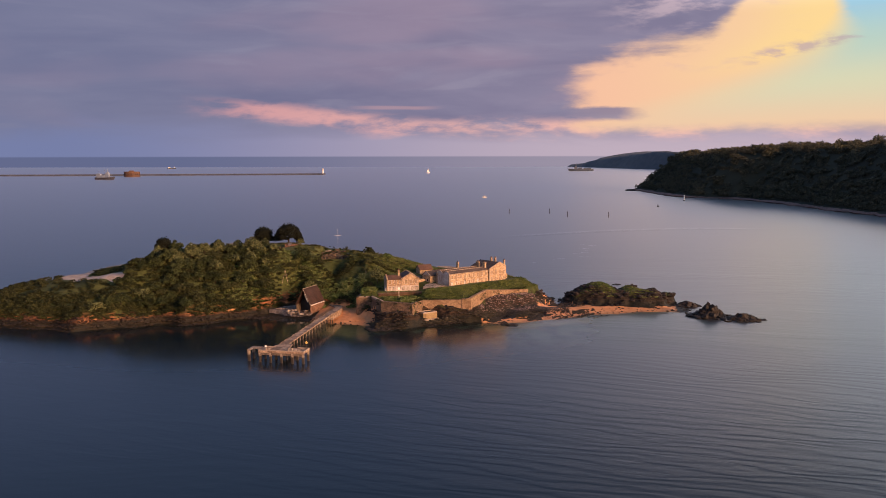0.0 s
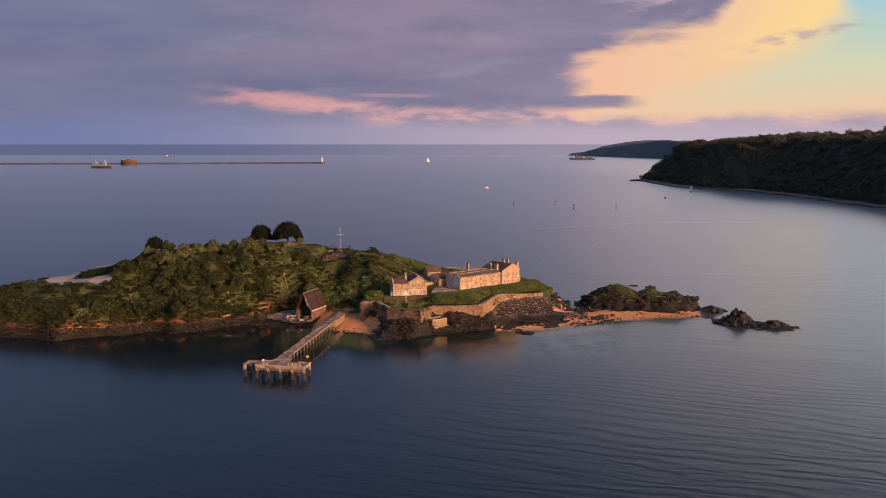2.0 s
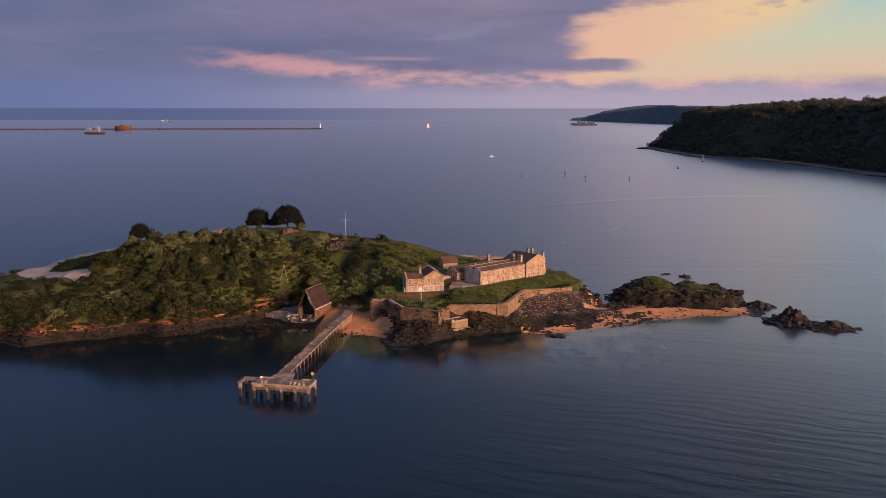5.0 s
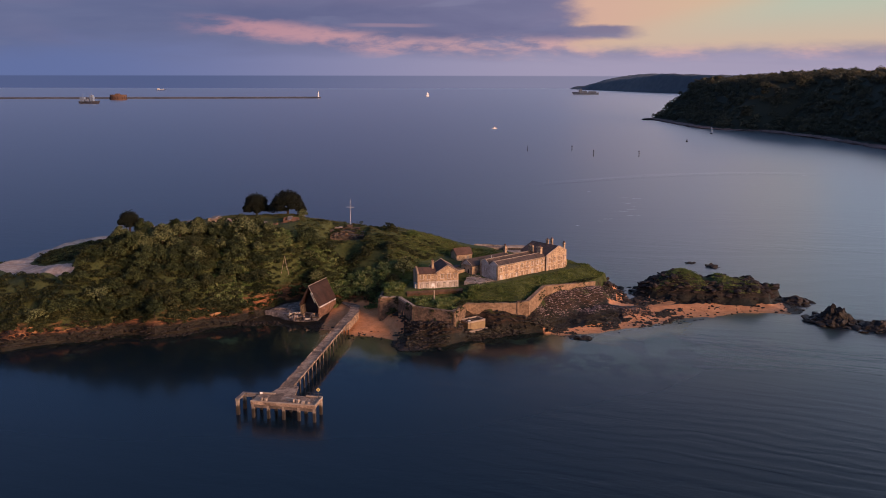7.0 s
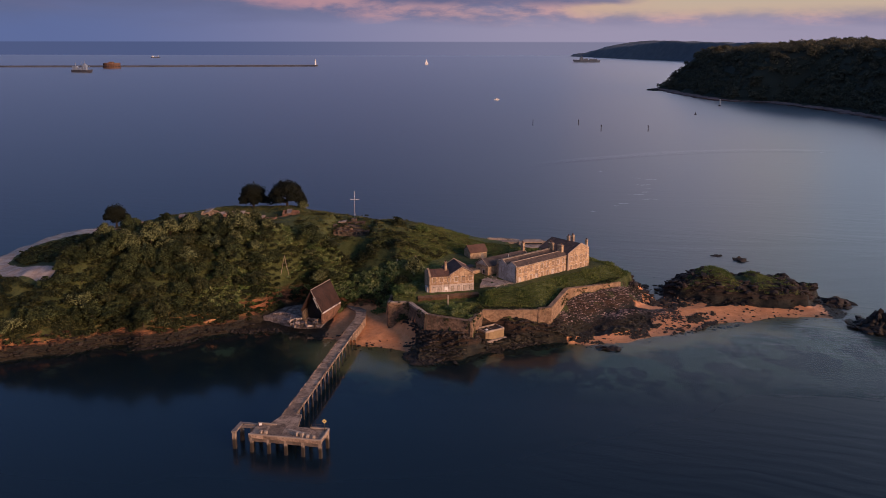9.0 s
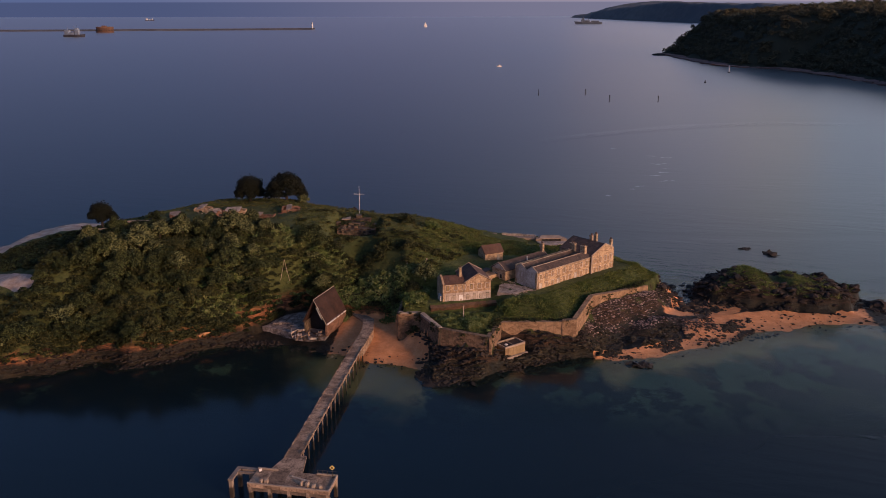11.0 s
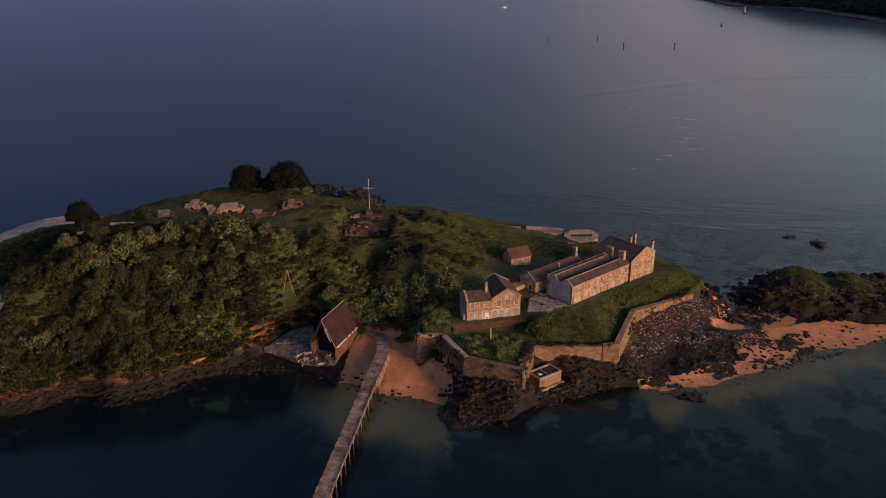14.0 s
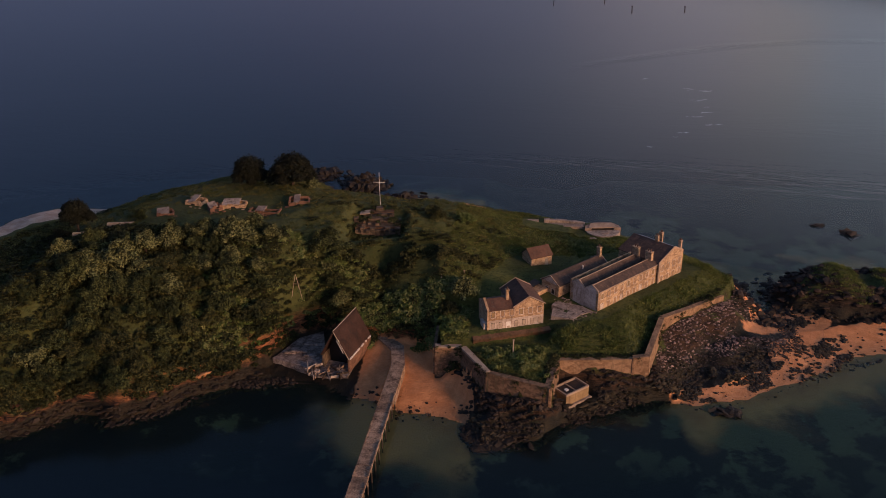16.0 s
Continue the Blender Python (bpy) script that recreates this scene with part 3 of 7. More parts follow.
def boulder_material(name, dark, light, wet):
    mat = bpy.data.materials.new(name)
    g = Graph(tree_nodes(mat))
    geo = g.node("ShaderNodeNewGeometry")
    p = geo.outputs["Position"]
    z = g.xyz(p)[2]
    mid, fine = g.noise(p, 0.8, 5, 0.65), g.noise(p, 5.0, 4, 0.7)
    col = g.mix(g.step(g.math("ADD", g.math("MULTIPLY", geo.outputs["Random Per Island"], 0.5), g.math("MULTIPLY", mid, 0.6)), 0.3, 0.85), dark, light)
    tide = g.step(g.math("ADD", z, g.math("MULTIPLY", g.math("SUBTRACT", mid, 0.5), 1.6)), wet + 0.5, wet - 0.4)
    col = g.mix(g.math("MULTIPLY", tide, 0.92), col, g.mix(mid, (0.009, 0.009, 0.008), (0.035, 0.026, 0.017)))
    g.surface(col, g.math("SUBTRACT", 0.92, g.math("MULTIPLY", tide, 0.3)), 0, g.bump(g.math("ADD", mid, fine), 0.5, 0.25), 0.3)
    return mat


GROUND, SEA = ground_material(), sea_material()
BOULDER = boulder_material("shore_stone", (0.012, 0.009, 0.007), (0.070, 0.036, 0.021), 3.0)
OUTCROP = boulder_material("orange_rock", (0.13, 0.062, 0.030), (0.46, 0.235, 0.100), 1.0)
YARD_STONE = boulder_material("yard_stone", (0.07, 0.055, 0.045), (0.42, 0.35, 0.29), -9.0)
WEED = boulder_material("weedy_stone", (0.010, 0.010, 0.006), (0.062, 0.052, 0.032), 0.7)
BASTION_STONE = boulder_material("bastion_stone", (0.011, 0.010, 0.009), (0.070, 0.052, 0.039), 2.9)
RUBBLE = boulder_material("beach_stone", (0.030, 0.022, 0.021), (0.36, 0.265, 0.240), 2.0)
PILE = boulder_material("weedy_leg", (0.070, 0.052, 0.040), (0.36, 0.28, 0.21), 2.3)
WET_ROCK = boulder_material("wet_rock", (0.006, 0.005, 0.006), (0.024, 0.019, 0.017), 5.0)
BLACK_ROCK = boulder_material("black_rock", (0.010, 0.009, 0.009), (0.046, 0.034, 0.027), 1.2)
SEABED = material("dark_seabed", (0.003, 0.006, 0.008), (0.006, 0.011, 0.013), 0.02, 0.95)
FOAM = material("foam", (0.55, 0.56, 0.6), (0.75, 0.76, 0.78), 1.0, 0.6)

# ---- the island's ground ----
FRONT_SHORE = [(-180, 84), (-174, 66), (-160, 54), (-139, 47), (-114, 46), (-106, 42.5), (-98, 47.5), (-86, 53), (-77, 61.5), (-66, 58.5),
               (-57, 63.5), (-51, 70), (-44, 75), (-35, 76.5), (-25, 76.4), (-17, 72), (-9, 70.5), (-2, 65.5), (7, 66), (12, 64.5),
               (16, 56.5), (25, 59), (33, 65.2), (42, 69.2), (49.5, 73.5), (56, 77), (63, 74), (72, 75.5), (84.5, 83.5), (96, 90)]
BACK_SHORE = [(111, 98.5), (123, 103), (135, 106), (147, 106), (151, 114), (148, 126), (140, 138), (128, 145), (101, 143), (95, 130), (94, 119),
              (88.6, 125.6), (84.6, 137), (72, 152), (52, 170), (25, 180), (0, 190), (-30, 203), (-70, 208), (-104, 193), (-124, 184), (-144, 175),
              (-159, 157), (-163, 135), (-160, 112), (-168, 99)]
SHORE = np.array(FRONT_SHORE + BACK_SHORE, float)
FORT_LINE = [(3.6, 80.4), (9.8, 80.4), (16, 69.7), (29.8, 64.0), (32.6, 77.0), (49.4, 77.9), (53.0, 78.3), (58.9, 95.6), (67.4, 103.6), (77.5, 113.5)]
FORT_AREA = np.array(FORT_LINE + [(83, 123), (79, 136), (66, 150), (45, 165), (20, 172), (4, 160), (3.4, 110)], float)


def signed(poly, x, y):
    """Distance to an outline, positive within."""
    best = np.full(np.shape(x), 1e9)
    odd = np.zeros(np.shape(x), bool)
    for (ax, ay), (bx, by) in zip(poly, np.roll(poly, -1, 0)):
        dx, dy = bx - ax, by - ay
        t = np.clip(((x - ax) * dx + (y - ay) * dy) / (dx * dx + dy * dy), 0, 1)
        best = np.minimum(best, np.hypot(x - ax - t * dx, y - ay - t * dy))
        odd ^= ((ay > y) != (by > y)) & (x < dx * (y - ay) / (dy if abs(dy) > 1e-9 else 1e-9) + ax)
    return np.where(odd, best, -best)


def ease(v, a, b):
    t = np.clip((v - a) / (b - a), 0, 1)
    return t * t * (3 - 2 * t)


def waves(x, y, scale, seed):
    """Smooth lattice noise about -1 to 1."""
    r = np.random.RandomState(seed).rand(97, 97) * 2 - 1
    u, v = x / scale + 400, y / scale + 400
    i, j = np.floor(u).astype(int), np.floor(v).astype(int)
    a, b = u - i, v - j
    a, b = a * a * (3 - 2 * a), b * b * (3 - 2 * b)
    i, j = i % 96, j % 96
    return (r[i, j] * (1 - a) + r[i + 1, j] * a) * (1 - b) + (r[i, j + 1] * (1 - a) + r[i + 1, j + 1] * a) * b


def fbm(x, y, scale, seed, octaves=4):
    return sum(waves(x, y, scale / 2**k, seed + k) / 1.8**k for k in range(octaves))


QUAY_AREA = np.array([(-37.2, 84.8), (-25.0, 79.9), (-17.4, 78.6), (-15.2, 94), (-24.4, 97), (-27.5, 99), (-33, 95)], float)
TRACK = [(-101, 164, 3.5), (-112, 159.5, 4), (-122, 150, 4.5), (-130, 140, 4.5), (-135, 123, 4.0), (-135, 105, 4.5), (-131, 90, 5.5), (-119, 80.5, 5.0), (-108, 75.5, 4.0), (-100, 72, 2.5)]


def from_track(x, y):
    """Distance from the pale track's edge, negative on it."""
    best = np.full(np.shape(x), 1e9)
    for (ax, ay, aw), (bx, by, bw) in zip(TRACK[:-1], TRACK[1:]):
        t = np.clip(((x - ax) * (bx - ax) + (y - ay) * (by - ay)) / ((bx - ax) ** 2 + (by - ay) ** 2), 0, 1)
        best = np.minimum(best, np.hypot(x - ax - t * (bx - ax), y - ay - t * (by - ay)) - aw - t * (bw - aw))
    return best


def islet(x, y):
    """0 at the islet's middle, 1 at its ragged foot."""
    return np.hypot((x - 121.5) / 27, (y - 129) / 14.5) + 0.13 * waves(x, y, 9, 21) + 0.10 * waves(x, y, 4, 22)


def height(x, y):
    """The ground's height over the plan."""
    x, y = np.asarray(x, float), np.asarray(y, float)
    d = signed(SHORE, x + 1.5 * waves(x, y, 7, 3), y + 1.5 * waves(x, y, 7, 4))
    ridge = np.interp(x, [-205, -182, -162, -148, -138, -124, -112, -100, -86, -75, -40, -17, 2, 22, 45, 90], [2.5, 4.5, 8.0, 12.5, 14.5, 14.9, 17.4, 21.8, 24.6, 25, 25, 23.8, 20.5, 15.2, 12.3, 11])
    ridge = np.where(x > 3, 12.3 + (ridge - 12.3) * ease(y, 92, 116), ridge)
    ridge = ridge - 1.8 * ease(y, 150, 190) - 0.42 * np.maximum(y - 149, 0) * ease(x, -58, -40)
    ridge = ridge - 1.5 * ease(x, -44, -34) * ease(-x, 2, 12) * ease(y, 134, 142)
    ridge = ridge - ease(-x, 42, 60) * ease(x, -128, -112) * (0.08 * np.maximum(y - 136, 0) + 0.10 * np.maximum(y - 150, 0) + np.minimum(3.5, 0.16 * np.maximum(y - 125, 0)) * ease(-x, 70, 95))
    flat = np.interp(x, [-46, -39, -31, -22, -12, 0, 8, 14], [0, 7, 13, 18, 24, 22, 15, 0]) * ease(y, 150, 110)
    inner = np.maximum(d - flat, 0)
    steep = np.where(y < 120, 0.78 + 0.55 * ease(x, -46, -38) * ease(-x, 12, 22), 0.60) * (1 - 0.32 * ease(-x, 92, 104))
    rise = 5.0 * (1 - np.exp(-inner / 1.8)) + steep * np.maximum(inner - 3, 0) * (1 + 0.15 * waves(x, y, 18, 9))
    hill = ridge - np.log1p(np.exp(np.clip((ridge - rise) / 1.6, -30, 30))) * 1.6
    hill = np.where(inner > 0, np.maximum(hill, 0), 0)
    hill = hill + np.where(d > 0, np.minimum(d, flat) * 0.125, 0)
    # the ground falls away on the seaward side of the track
    loop = np.array([(px, py) for px, py, _ in TRACK] + [(-80, 72), (-80, 164)], float)
    beyond = np.where((signed(loop, x, y) < 0) & (x < -98) & (y > 84), np.maximum(from_track(x, y) - 0.5, 0), 0)
    hill = np.where(inner > 0, np.maximum(hill - np.minimum(0.55 * beyond, 6.5), 1.0), hill)
    # fort terrace above its wall, and the stony foreshore below it
    f = signed(FORT_AREA, x, y)
    inland = np.maximum(d, 0)
    shelf = np.minimum(np.where(x > 31, 6.9, 4.6), 0.5 * inland + 3.2 * ease(f, -4.5, -0.5))
    scree = np.minimum(8.0, 0.12 * inland + 4.8 * ease(f, -9.0, -0.5))
    shelf = shelf + 1.6 * np.exp(-((x - 30) ** 2 + (y - 62.5) ** 2) / 30)
    shelf = shelf + (scree - shelf) * ease(x, 49, 57)
    cove = 0.125 * inland + 3.3 * ease(f, -4.4, -0.4) * ease(x, 4.4, 8)
    shelf = cove + (shelf - cove) * ease(x, 11, 15)
    terrace = 8.9 + 3.4 * ease(f, 1.5, 9.5)
    bank = y - (84.2 + 0.33 * (x - 14.4))
    garden = 8.8 + 0.3 * ease(f, 1.0, 6.0) - 0.5 * ease(bank, -7.0, -2.0) + 2.4 * ease(bank, -0.9, 0.1)
    terrace = garden + (terrace - garden) * ease(x, 29.5, 35.0)
    back = rise * 0.9
    terrace = np.where(y > 125, np.minimum(terrace, back), terrace)
    inside = (f > 0.5) | ((y > 99) & (x < 55))
    right = np.where(inside, np.maximum(terrace, np.where((x < 40) & (y > 98), hill, 0)), shelf)
    blend = ease(x, 3.3, 3.9)
    z = hill * (1 - blend) + right * blend
    # sand spit and grassy islet
    spit = np.minimum(1.5, 0.085 * np.maximum(d, 0))
    z = np.where(x > 86, np.where(f > 0.5, z, np.minimum(z, spit + 2 * ease(94 - x, 0, 8))), z)
    e = islet(x, y)
    mound = (4.3 + 1.3 * waves(x, y, 7, 23)) * ease(1.0 - e, 0.0, 0.13) + 1.6 * ease(1 - e, 0.12, 0.5) + 1.4 * np.exp(-((x - 110) / 7) ** 2) * ease(1 - e, 0.05, 0.3) - 1.2 * np.exp(-((x - 122.5) / 3.5) ** 2) * ease(1 - e, 0.1, 0.3)
    z = z + np.where((x > 88) & (d > -3), np.maximum(mound, 0), 0)
    # hollow for the hilltop battery and the ledge of the blockhouse
    cut = 20.3 + 0.30 * np.maximum(y - 123.0, 0) + 1.6 * np.maximum(np.abs(x + 16) - 7, 0) + 1.2 * np.maximum(112 - y, 0)
    z = np.where((np.abs(x + 16) < 16) & (y > 108) & (y < 141), np.minimum(z, cut), z)
    ledge = 2.2 + 3.0 * np.maximum(np.hypot(x - 36, y - 71.0) - 4.9, 0)
    z = np.where((f < 0.3) & (x > 28) & (x < 46), np.minimum(z, ledge), z)
    # level floor under the quay and the boathouse
    floor = signed(QUAY_AREA, x, y)
    z = np.where((y > 79) & (x < -13) & (x > -44), np.minimum(z, 1.2 + 1.3 * np.maximum(-floor, 0) + 2.4 * np.maximum(-floor - 1.8, 0)), z)
    # relief
    stony = ease(z, 9, 4) * ease(d, -1, 2)
    sandy = sand_at(x, y, d, f)
    z = z + fbm(x, y, 5.0, 31) * (0.75 * stony * (1 - sandy) + 0.28) * ease(d, 0, 3) * np.where((f > 0.2), 0.5, 1) * (1 - 0.8 * sandy) * np.where(floor > -0.5, 0.2, 1)
    z = z + 1.1 * waves(x, y, 16, 41) * ease(d, 12, 26) * np.where(f > 0, 0.25, 1) * (1 - 0.7 * ease(-x, 100, 116))
    # old cultivation terraces on the slope above the cove
    z = z + 0.65 * np.sin((y - 0.12 * x + 2 * np.sin(x * 0.12)) * 0.661) * ease(x, -40, -30) * ease(-x, -24, -10) * ease(y, 98, 103) * ease(-y, -132, -124)
    bed = np.maximum(-9.0, np.interp(x, [-60, -30, 10, 22, 45, 60], [0.12, 0.07, 0.06, 0.13, 0.12, 0.05]) * d - 0.25 + 0.35 * waves(x, y, 9, 51))
    return np.where(d > 0, np.maximum(z, -0.2 + 0.15 * np.minimum(d, 4)), bed)


def sand_at(x, y, d, f):
    cove = ease(x, -17, -13) * ease(-x, -14.5, -12) * ease(-d, -26, -21) * np.where((x > 3) & (f > -0.6), 0, 1)
    spit = ease(x, 56, 60) * ease(-d, -16, -11) * ease(d, -14, -4) * ease(-x, -150, -140)
    spit = spit * np.where((x > 54) & (x < 86) & (d > 6 + 3 * waves(x, y, 8, 61)), 0, 1)
    e = islet(x, y)
    spit = spit * ease(e, 1.02, 1.08)
    strip = np.exp(-((x - 86) / 5.0) ** 2 - ((y - 108) / 4.0) ** 2)
    return np.clip(np.maximum(np.maximum(cove, spit), strip), 0, 1)


def grid_mesh(name, x0, x1, y0, y1, step, fn, mat):
    xs, ys = np.arange(x0, x1 + step / 2, step), np.arange(y0, y1 + step / 2, step)
    gx, gy = np.meshgrid(xs, ys)
    gz = fn(gx, gy)
    v = np.stack([gx, gy, gz], -1).reshape(-1, 3)
    w, h = len(xs), len(ys)
    i = np.arange(w * h).reshape(h, w)
    f = np.stack([i[:-1, :-1], i[:-1, 1:], i[1:, 1:], i[1:, :-1]], -1).reshape(-1, 4)
    me = scatter(name, [(v, f)], [(0, 0, 0, 0, 1, 1, 1, 0, 0)], mat, smooth=True)
    return me, gx, gy, gz


me, gx, gy, gz = grid_mesh("ground", -215, 190, 20, 240, 1.0, height, GROUND)
dd, ff = signed(SHORE, gx, gy), signed(FORT_AREA, gx, gy)


for key, val in (("sand", sand_at(gx, gy, dd, ff)), ("track", ease(-from_track(gx, gy), -1.0, 1.0)), ("bare", np.where((gx > 3.4) & (gx < 92) & (gy < 128), ease(-ff, 0.2, 0.8), np.where(gx > 92, ease(waves(gx, gy, 6, 91) + 0.6 * waves(gx, gy, 2.5, 92), -0.45, 0.0), 0.0)))):
    me.attributes.new(key, "FLOAT", "POINT").data.foreach_set("value", val.astype(np.float32).ravel())
ground = tagged(new("ground", me), "green scrub-covered island ground with reddish rock and sand", "ground", kind="structure")


def off_track(x, y):
    """True where the pale track and its verges leave room for growth."""
    return float(from_track(np.array(x), np.array(y))) > 2.0


def level(x, y):
    """The ground's height at one place, from the finished sheet."""
    u, v = x + 215, y - 20
    i, j = int(np.clip(u, 0, gz.shape[1] - 2)), int(np.clip(v, 0, gz.shape[0] - 2))
    a, b = u - i, v - j
    return float((gz[j, i] * (1 - a) + gz[j, i + 1] * a) * (1 - b) + (gz[j + 1, i] * (1 - a) + gz[j + 1, i + 1] * a) * b)


sea_me = mesh_of("sea", [(-6000, -1500, 0), (6000, -1500, 0), (6000, 5600, 0), (-6000, 5600, 0)], [(0, 1, 2, 3)], SEA)
sea = tagged(new("sea", sea_me), "dark calm sea at dusk with faint ripples", "sea", kind="structure")
bed_me = mesh_of("seabed", [(-6000, -1500, -9.3), (6000, -1500, -9.3), (6000, 5600, -9.3), (-6000, 5600, -9.3)], [(0, 1, 2, 3)], SEABED)
seabed = tagged(new("seabed", bed_me), "dark muddy seabed", "seabed", kind="structure")

# ---- far land ----
COAST_Y = [500, 700, 736, 793, 957, 1109, 1120, 1150, 1250, 1402, 1440, 1454, 1490]
COAST_X = [520, 492, 484, 470, 450, 408, 378, 342, 322, 304, 296, 288, 420]


def headland_height(x, y):
    """Wooded point beyond the sound: the shore runs from its tip towards the viewer's right."""
    shore = np.interp(y, COAST_Y, COAST_X)
    d = (x - shore) * 0.88 - np.maximum(y - 1454, 0) * 0.9
    top = 80 * (0.88 * ease(d, 4, 84) + 0.12 * ease(d, 60, 300)) * np.interp(y, [500, 900, 1250, 1400, 1450, 1600], [1.22, 1.13, 1.02, 1.0, 0.96, 0.5])
    return np.where(d > 0, 1.5 + np.minimum(top, 1.3 * d), -3) + np.where(d > 8, 5 * fbm(x, y, 60, 71), 0)


def far_head_height(x, y):
    shore = np.interp(y, [3000, 3400, 3700, 4165, 4500, 4780], [900, 820, 748, 552, 425, 330])
    d = x - shore
    taper = np.interp(x, [330, 400, 520, 640, 760, 1600], [6, 16, 50, 72, 84, 60])
    return np.where(d > 0, np.minimum(taper, 4 + 1.1 * d), -4) + np.where(d > 10, 5 * fbm(x, y, 90, 75), 0)


# haze over the distance is mixed into this land's pale bluish grey
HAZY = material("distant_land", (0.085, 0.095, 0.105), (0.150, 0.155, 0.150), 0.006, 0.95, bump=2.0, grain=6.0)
FIELD = material("far_fields", (0.026, 0.029, 0.019), (0.050, 0.053, 0.033), 0.02, 0.95, bump=1.0, grain=1.0)
me, hx, hy, hz = grid_mesh("headland", 270, 1010, 480, 1560, 8.0, headland_height, FIELD)
tagged(new("headland", me), "dark wooded headland sloping down to the water", "headland", kind="structure")
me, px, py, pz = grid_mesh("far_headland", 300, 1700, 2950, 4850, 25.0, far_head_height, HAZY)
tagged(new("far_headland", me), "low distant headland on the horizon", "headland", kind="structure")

rnd = random.Random(4)
clump = [leaf_cloud(80 + k, crown_lobes(80 + k, 1.15, 0.15, 7, 0.7), 150, 0.20, 0.85, 0.40) for k in range(6)]
rows = []
for _ in range(7600):
    y = rnd.uniform(500, 1470)
    shore = float(np.interp(y, COAST_Y, COAST_X))
    x = shore + 12 + rnd.random() ** 1.3 * 400
    if x > 1000 or x > shore + 10 + (y - 300) * 0.55:
        continue
    s = rnd.uniform(2.6, 6.4) * (1.5 if rnd.random() < 0.10 else 1)
    h = float(headland_height(np.array(x), np.array(y)))
    if h > 2:
        rows.append((rnd.randrange(6), x, y, h + s * 0.3, s * rnd.uniform(0.8, 1.2), s, s * rnd.uniform(0.7, 1.25), rnd.uniform(0, 6.28), rnd.gauss(0, 0.25)))
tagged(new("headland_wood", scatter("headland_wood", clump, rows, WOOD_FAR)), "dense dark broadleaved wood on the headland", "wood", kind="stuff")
# single crowns that stand above the wood's edge
crowns_far = [leaf_cloud(90 + k, [(0, 0, 0.2, 0.9), (0.6, 0.3, 0.1, 0.6), (-0.5, 0.4, 0.2, 0.6), (0.1, -0.5, -0.2, 0.6)], 220, 0.17, 0.8) for k in range(4)]
rows = []
for k in range(60):
    y = rnd.uniform(640, 1250)
    shore = float(np.interp(y, COAST_Y, COAST_X))
    x = shore + rnd.uniform(190, 330)
    s = rnd.uniform(4.0, 8.0)
    rows.append((rnd.randrange(4), x, y, float(headland_height(np.array(x), np.array(y))) + s * 1.0, s, s, s * rnd.uniform(0.9, 1.2), rnd.uniform(0, 6.28), 0))
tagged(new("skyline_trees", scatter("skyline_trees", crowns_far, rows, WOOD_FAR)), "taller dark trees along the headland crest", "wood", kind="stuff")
# foreshore strip under the wood
rows = []
stones = [rough_ball(k, 1, 0.35, 0.6) for k in range(6)]
for _ in range(900):
    y = rnd.uniform(560, 1440)
    shore = float(np.interp(y, COAST_Y, COAST_X))
    s = rnd.uniform(2.0, 5.0)
    rows.append((rnd.randrange(6), shore + rnd.uniform(-7, 12), y, rnd.uniform(0.2, 1.6), s * 2, s * 2.5, s * 0.5, rnd.uniform(0, 6.28), 0))
FORE = material("pale_foreshore", (0.12, 0.075, 0.062), (0.30, 0.19, 0.155), 0.1, 0.9)
tagged(new("headland_foreshore", scatter("headland_foreshore", stones, rows, FORE)), "pinkish stony foreshore below the wood", "shore", kind="stuff")
rows = [(rnd.randrange(6), 291 - 14 * rnd.random() ** 2, 1415 + rnd.uniform(-14, 14), 1, rnd.uniform(3, 9), rnd.uniform(3, 6), rnd.uniform(1.5, 4), rnd.uniform(0, 6.28), 0) for _ in range(34)]
tagged(new("point_rocks", scatter("point_rocks", stones, rows, BLACK_ROCK)), "black rocks running out from the wooded point", "rocks", kind="stuff")


# ---- breakwater, fort and vessels ----
def breakwater():
    t = thing("breakwater", pose(0, 0, 0), "long low dark granite breakwater across the sound", "breakwater")
    pts = [(-652, 2720), (-900, 2650), (-1280, 2560), (-1700, 2480), (-2300, 2420)]
    for (ax, ay), (bx, by) in zip(pts[:-1], pts[1:]):
        d = Vector((bx - ax, by - ay, 0))
        n = Vector((-d.y, d.x, 0)).normalized()
        bm = bmesh.new()
        ring = []
        for c in (Vector((ax, ay, 0)), Vector((bx, by, 0))):
            ring.append([bm.verts.new(c + n * o + Vector((0, 0, z))) for o, z in ((-22, -2), (-7, 5.0), (7, 5.0), (22, -2))])
        for k in range(3):
            bm.faces.new((ring[0][k], ring[0][k + 1], ring[1][k + 1], ring[1][k]))
        bm.faces.new(ring[0][::-1])
        bm.faces.new(ring[1])
        bm.faces.new((ring[0][0], ring[1][0], ring[1][3], ring[0][3]))
        part("granite_bank", bm, GRANITE, t)
    return t


breakwater()
def lighthouse(x, y, z):
    t = thing("lighthouse", pose(x, y, z), "white round lighthouse at the breakwater's end", "lighthouse")
    bm = bmesh.new()
    tube(bm, (0, 0, 0), (0, 0, 15), 3.0, 2.3, 14)
    part("tower", bm, WHITE, t)
    part("gallery", tube(bmesh.new(), (0, 0, 15), (0, 0, 15.6), 3.2, 3.2, 14), IRON, t, "dark iron gallery")
    part("lantern", tube(bmesh.new(), (0, 0, 15.6), (0, 0, 18.2), 1.7, 1.7, 12), WHITE, t)
    part("dome", tube(bmesh.new(), (0, 0, 18.2), (0, 0, 19.8), 1.8, 0.3, 12), IRON, t, "dark lantern dome")
    part("base", tube(bmesh.new(), (0, 0, -4), (0, 0, 0), 9, 8, 16), GRANITE, t, "round granite base")


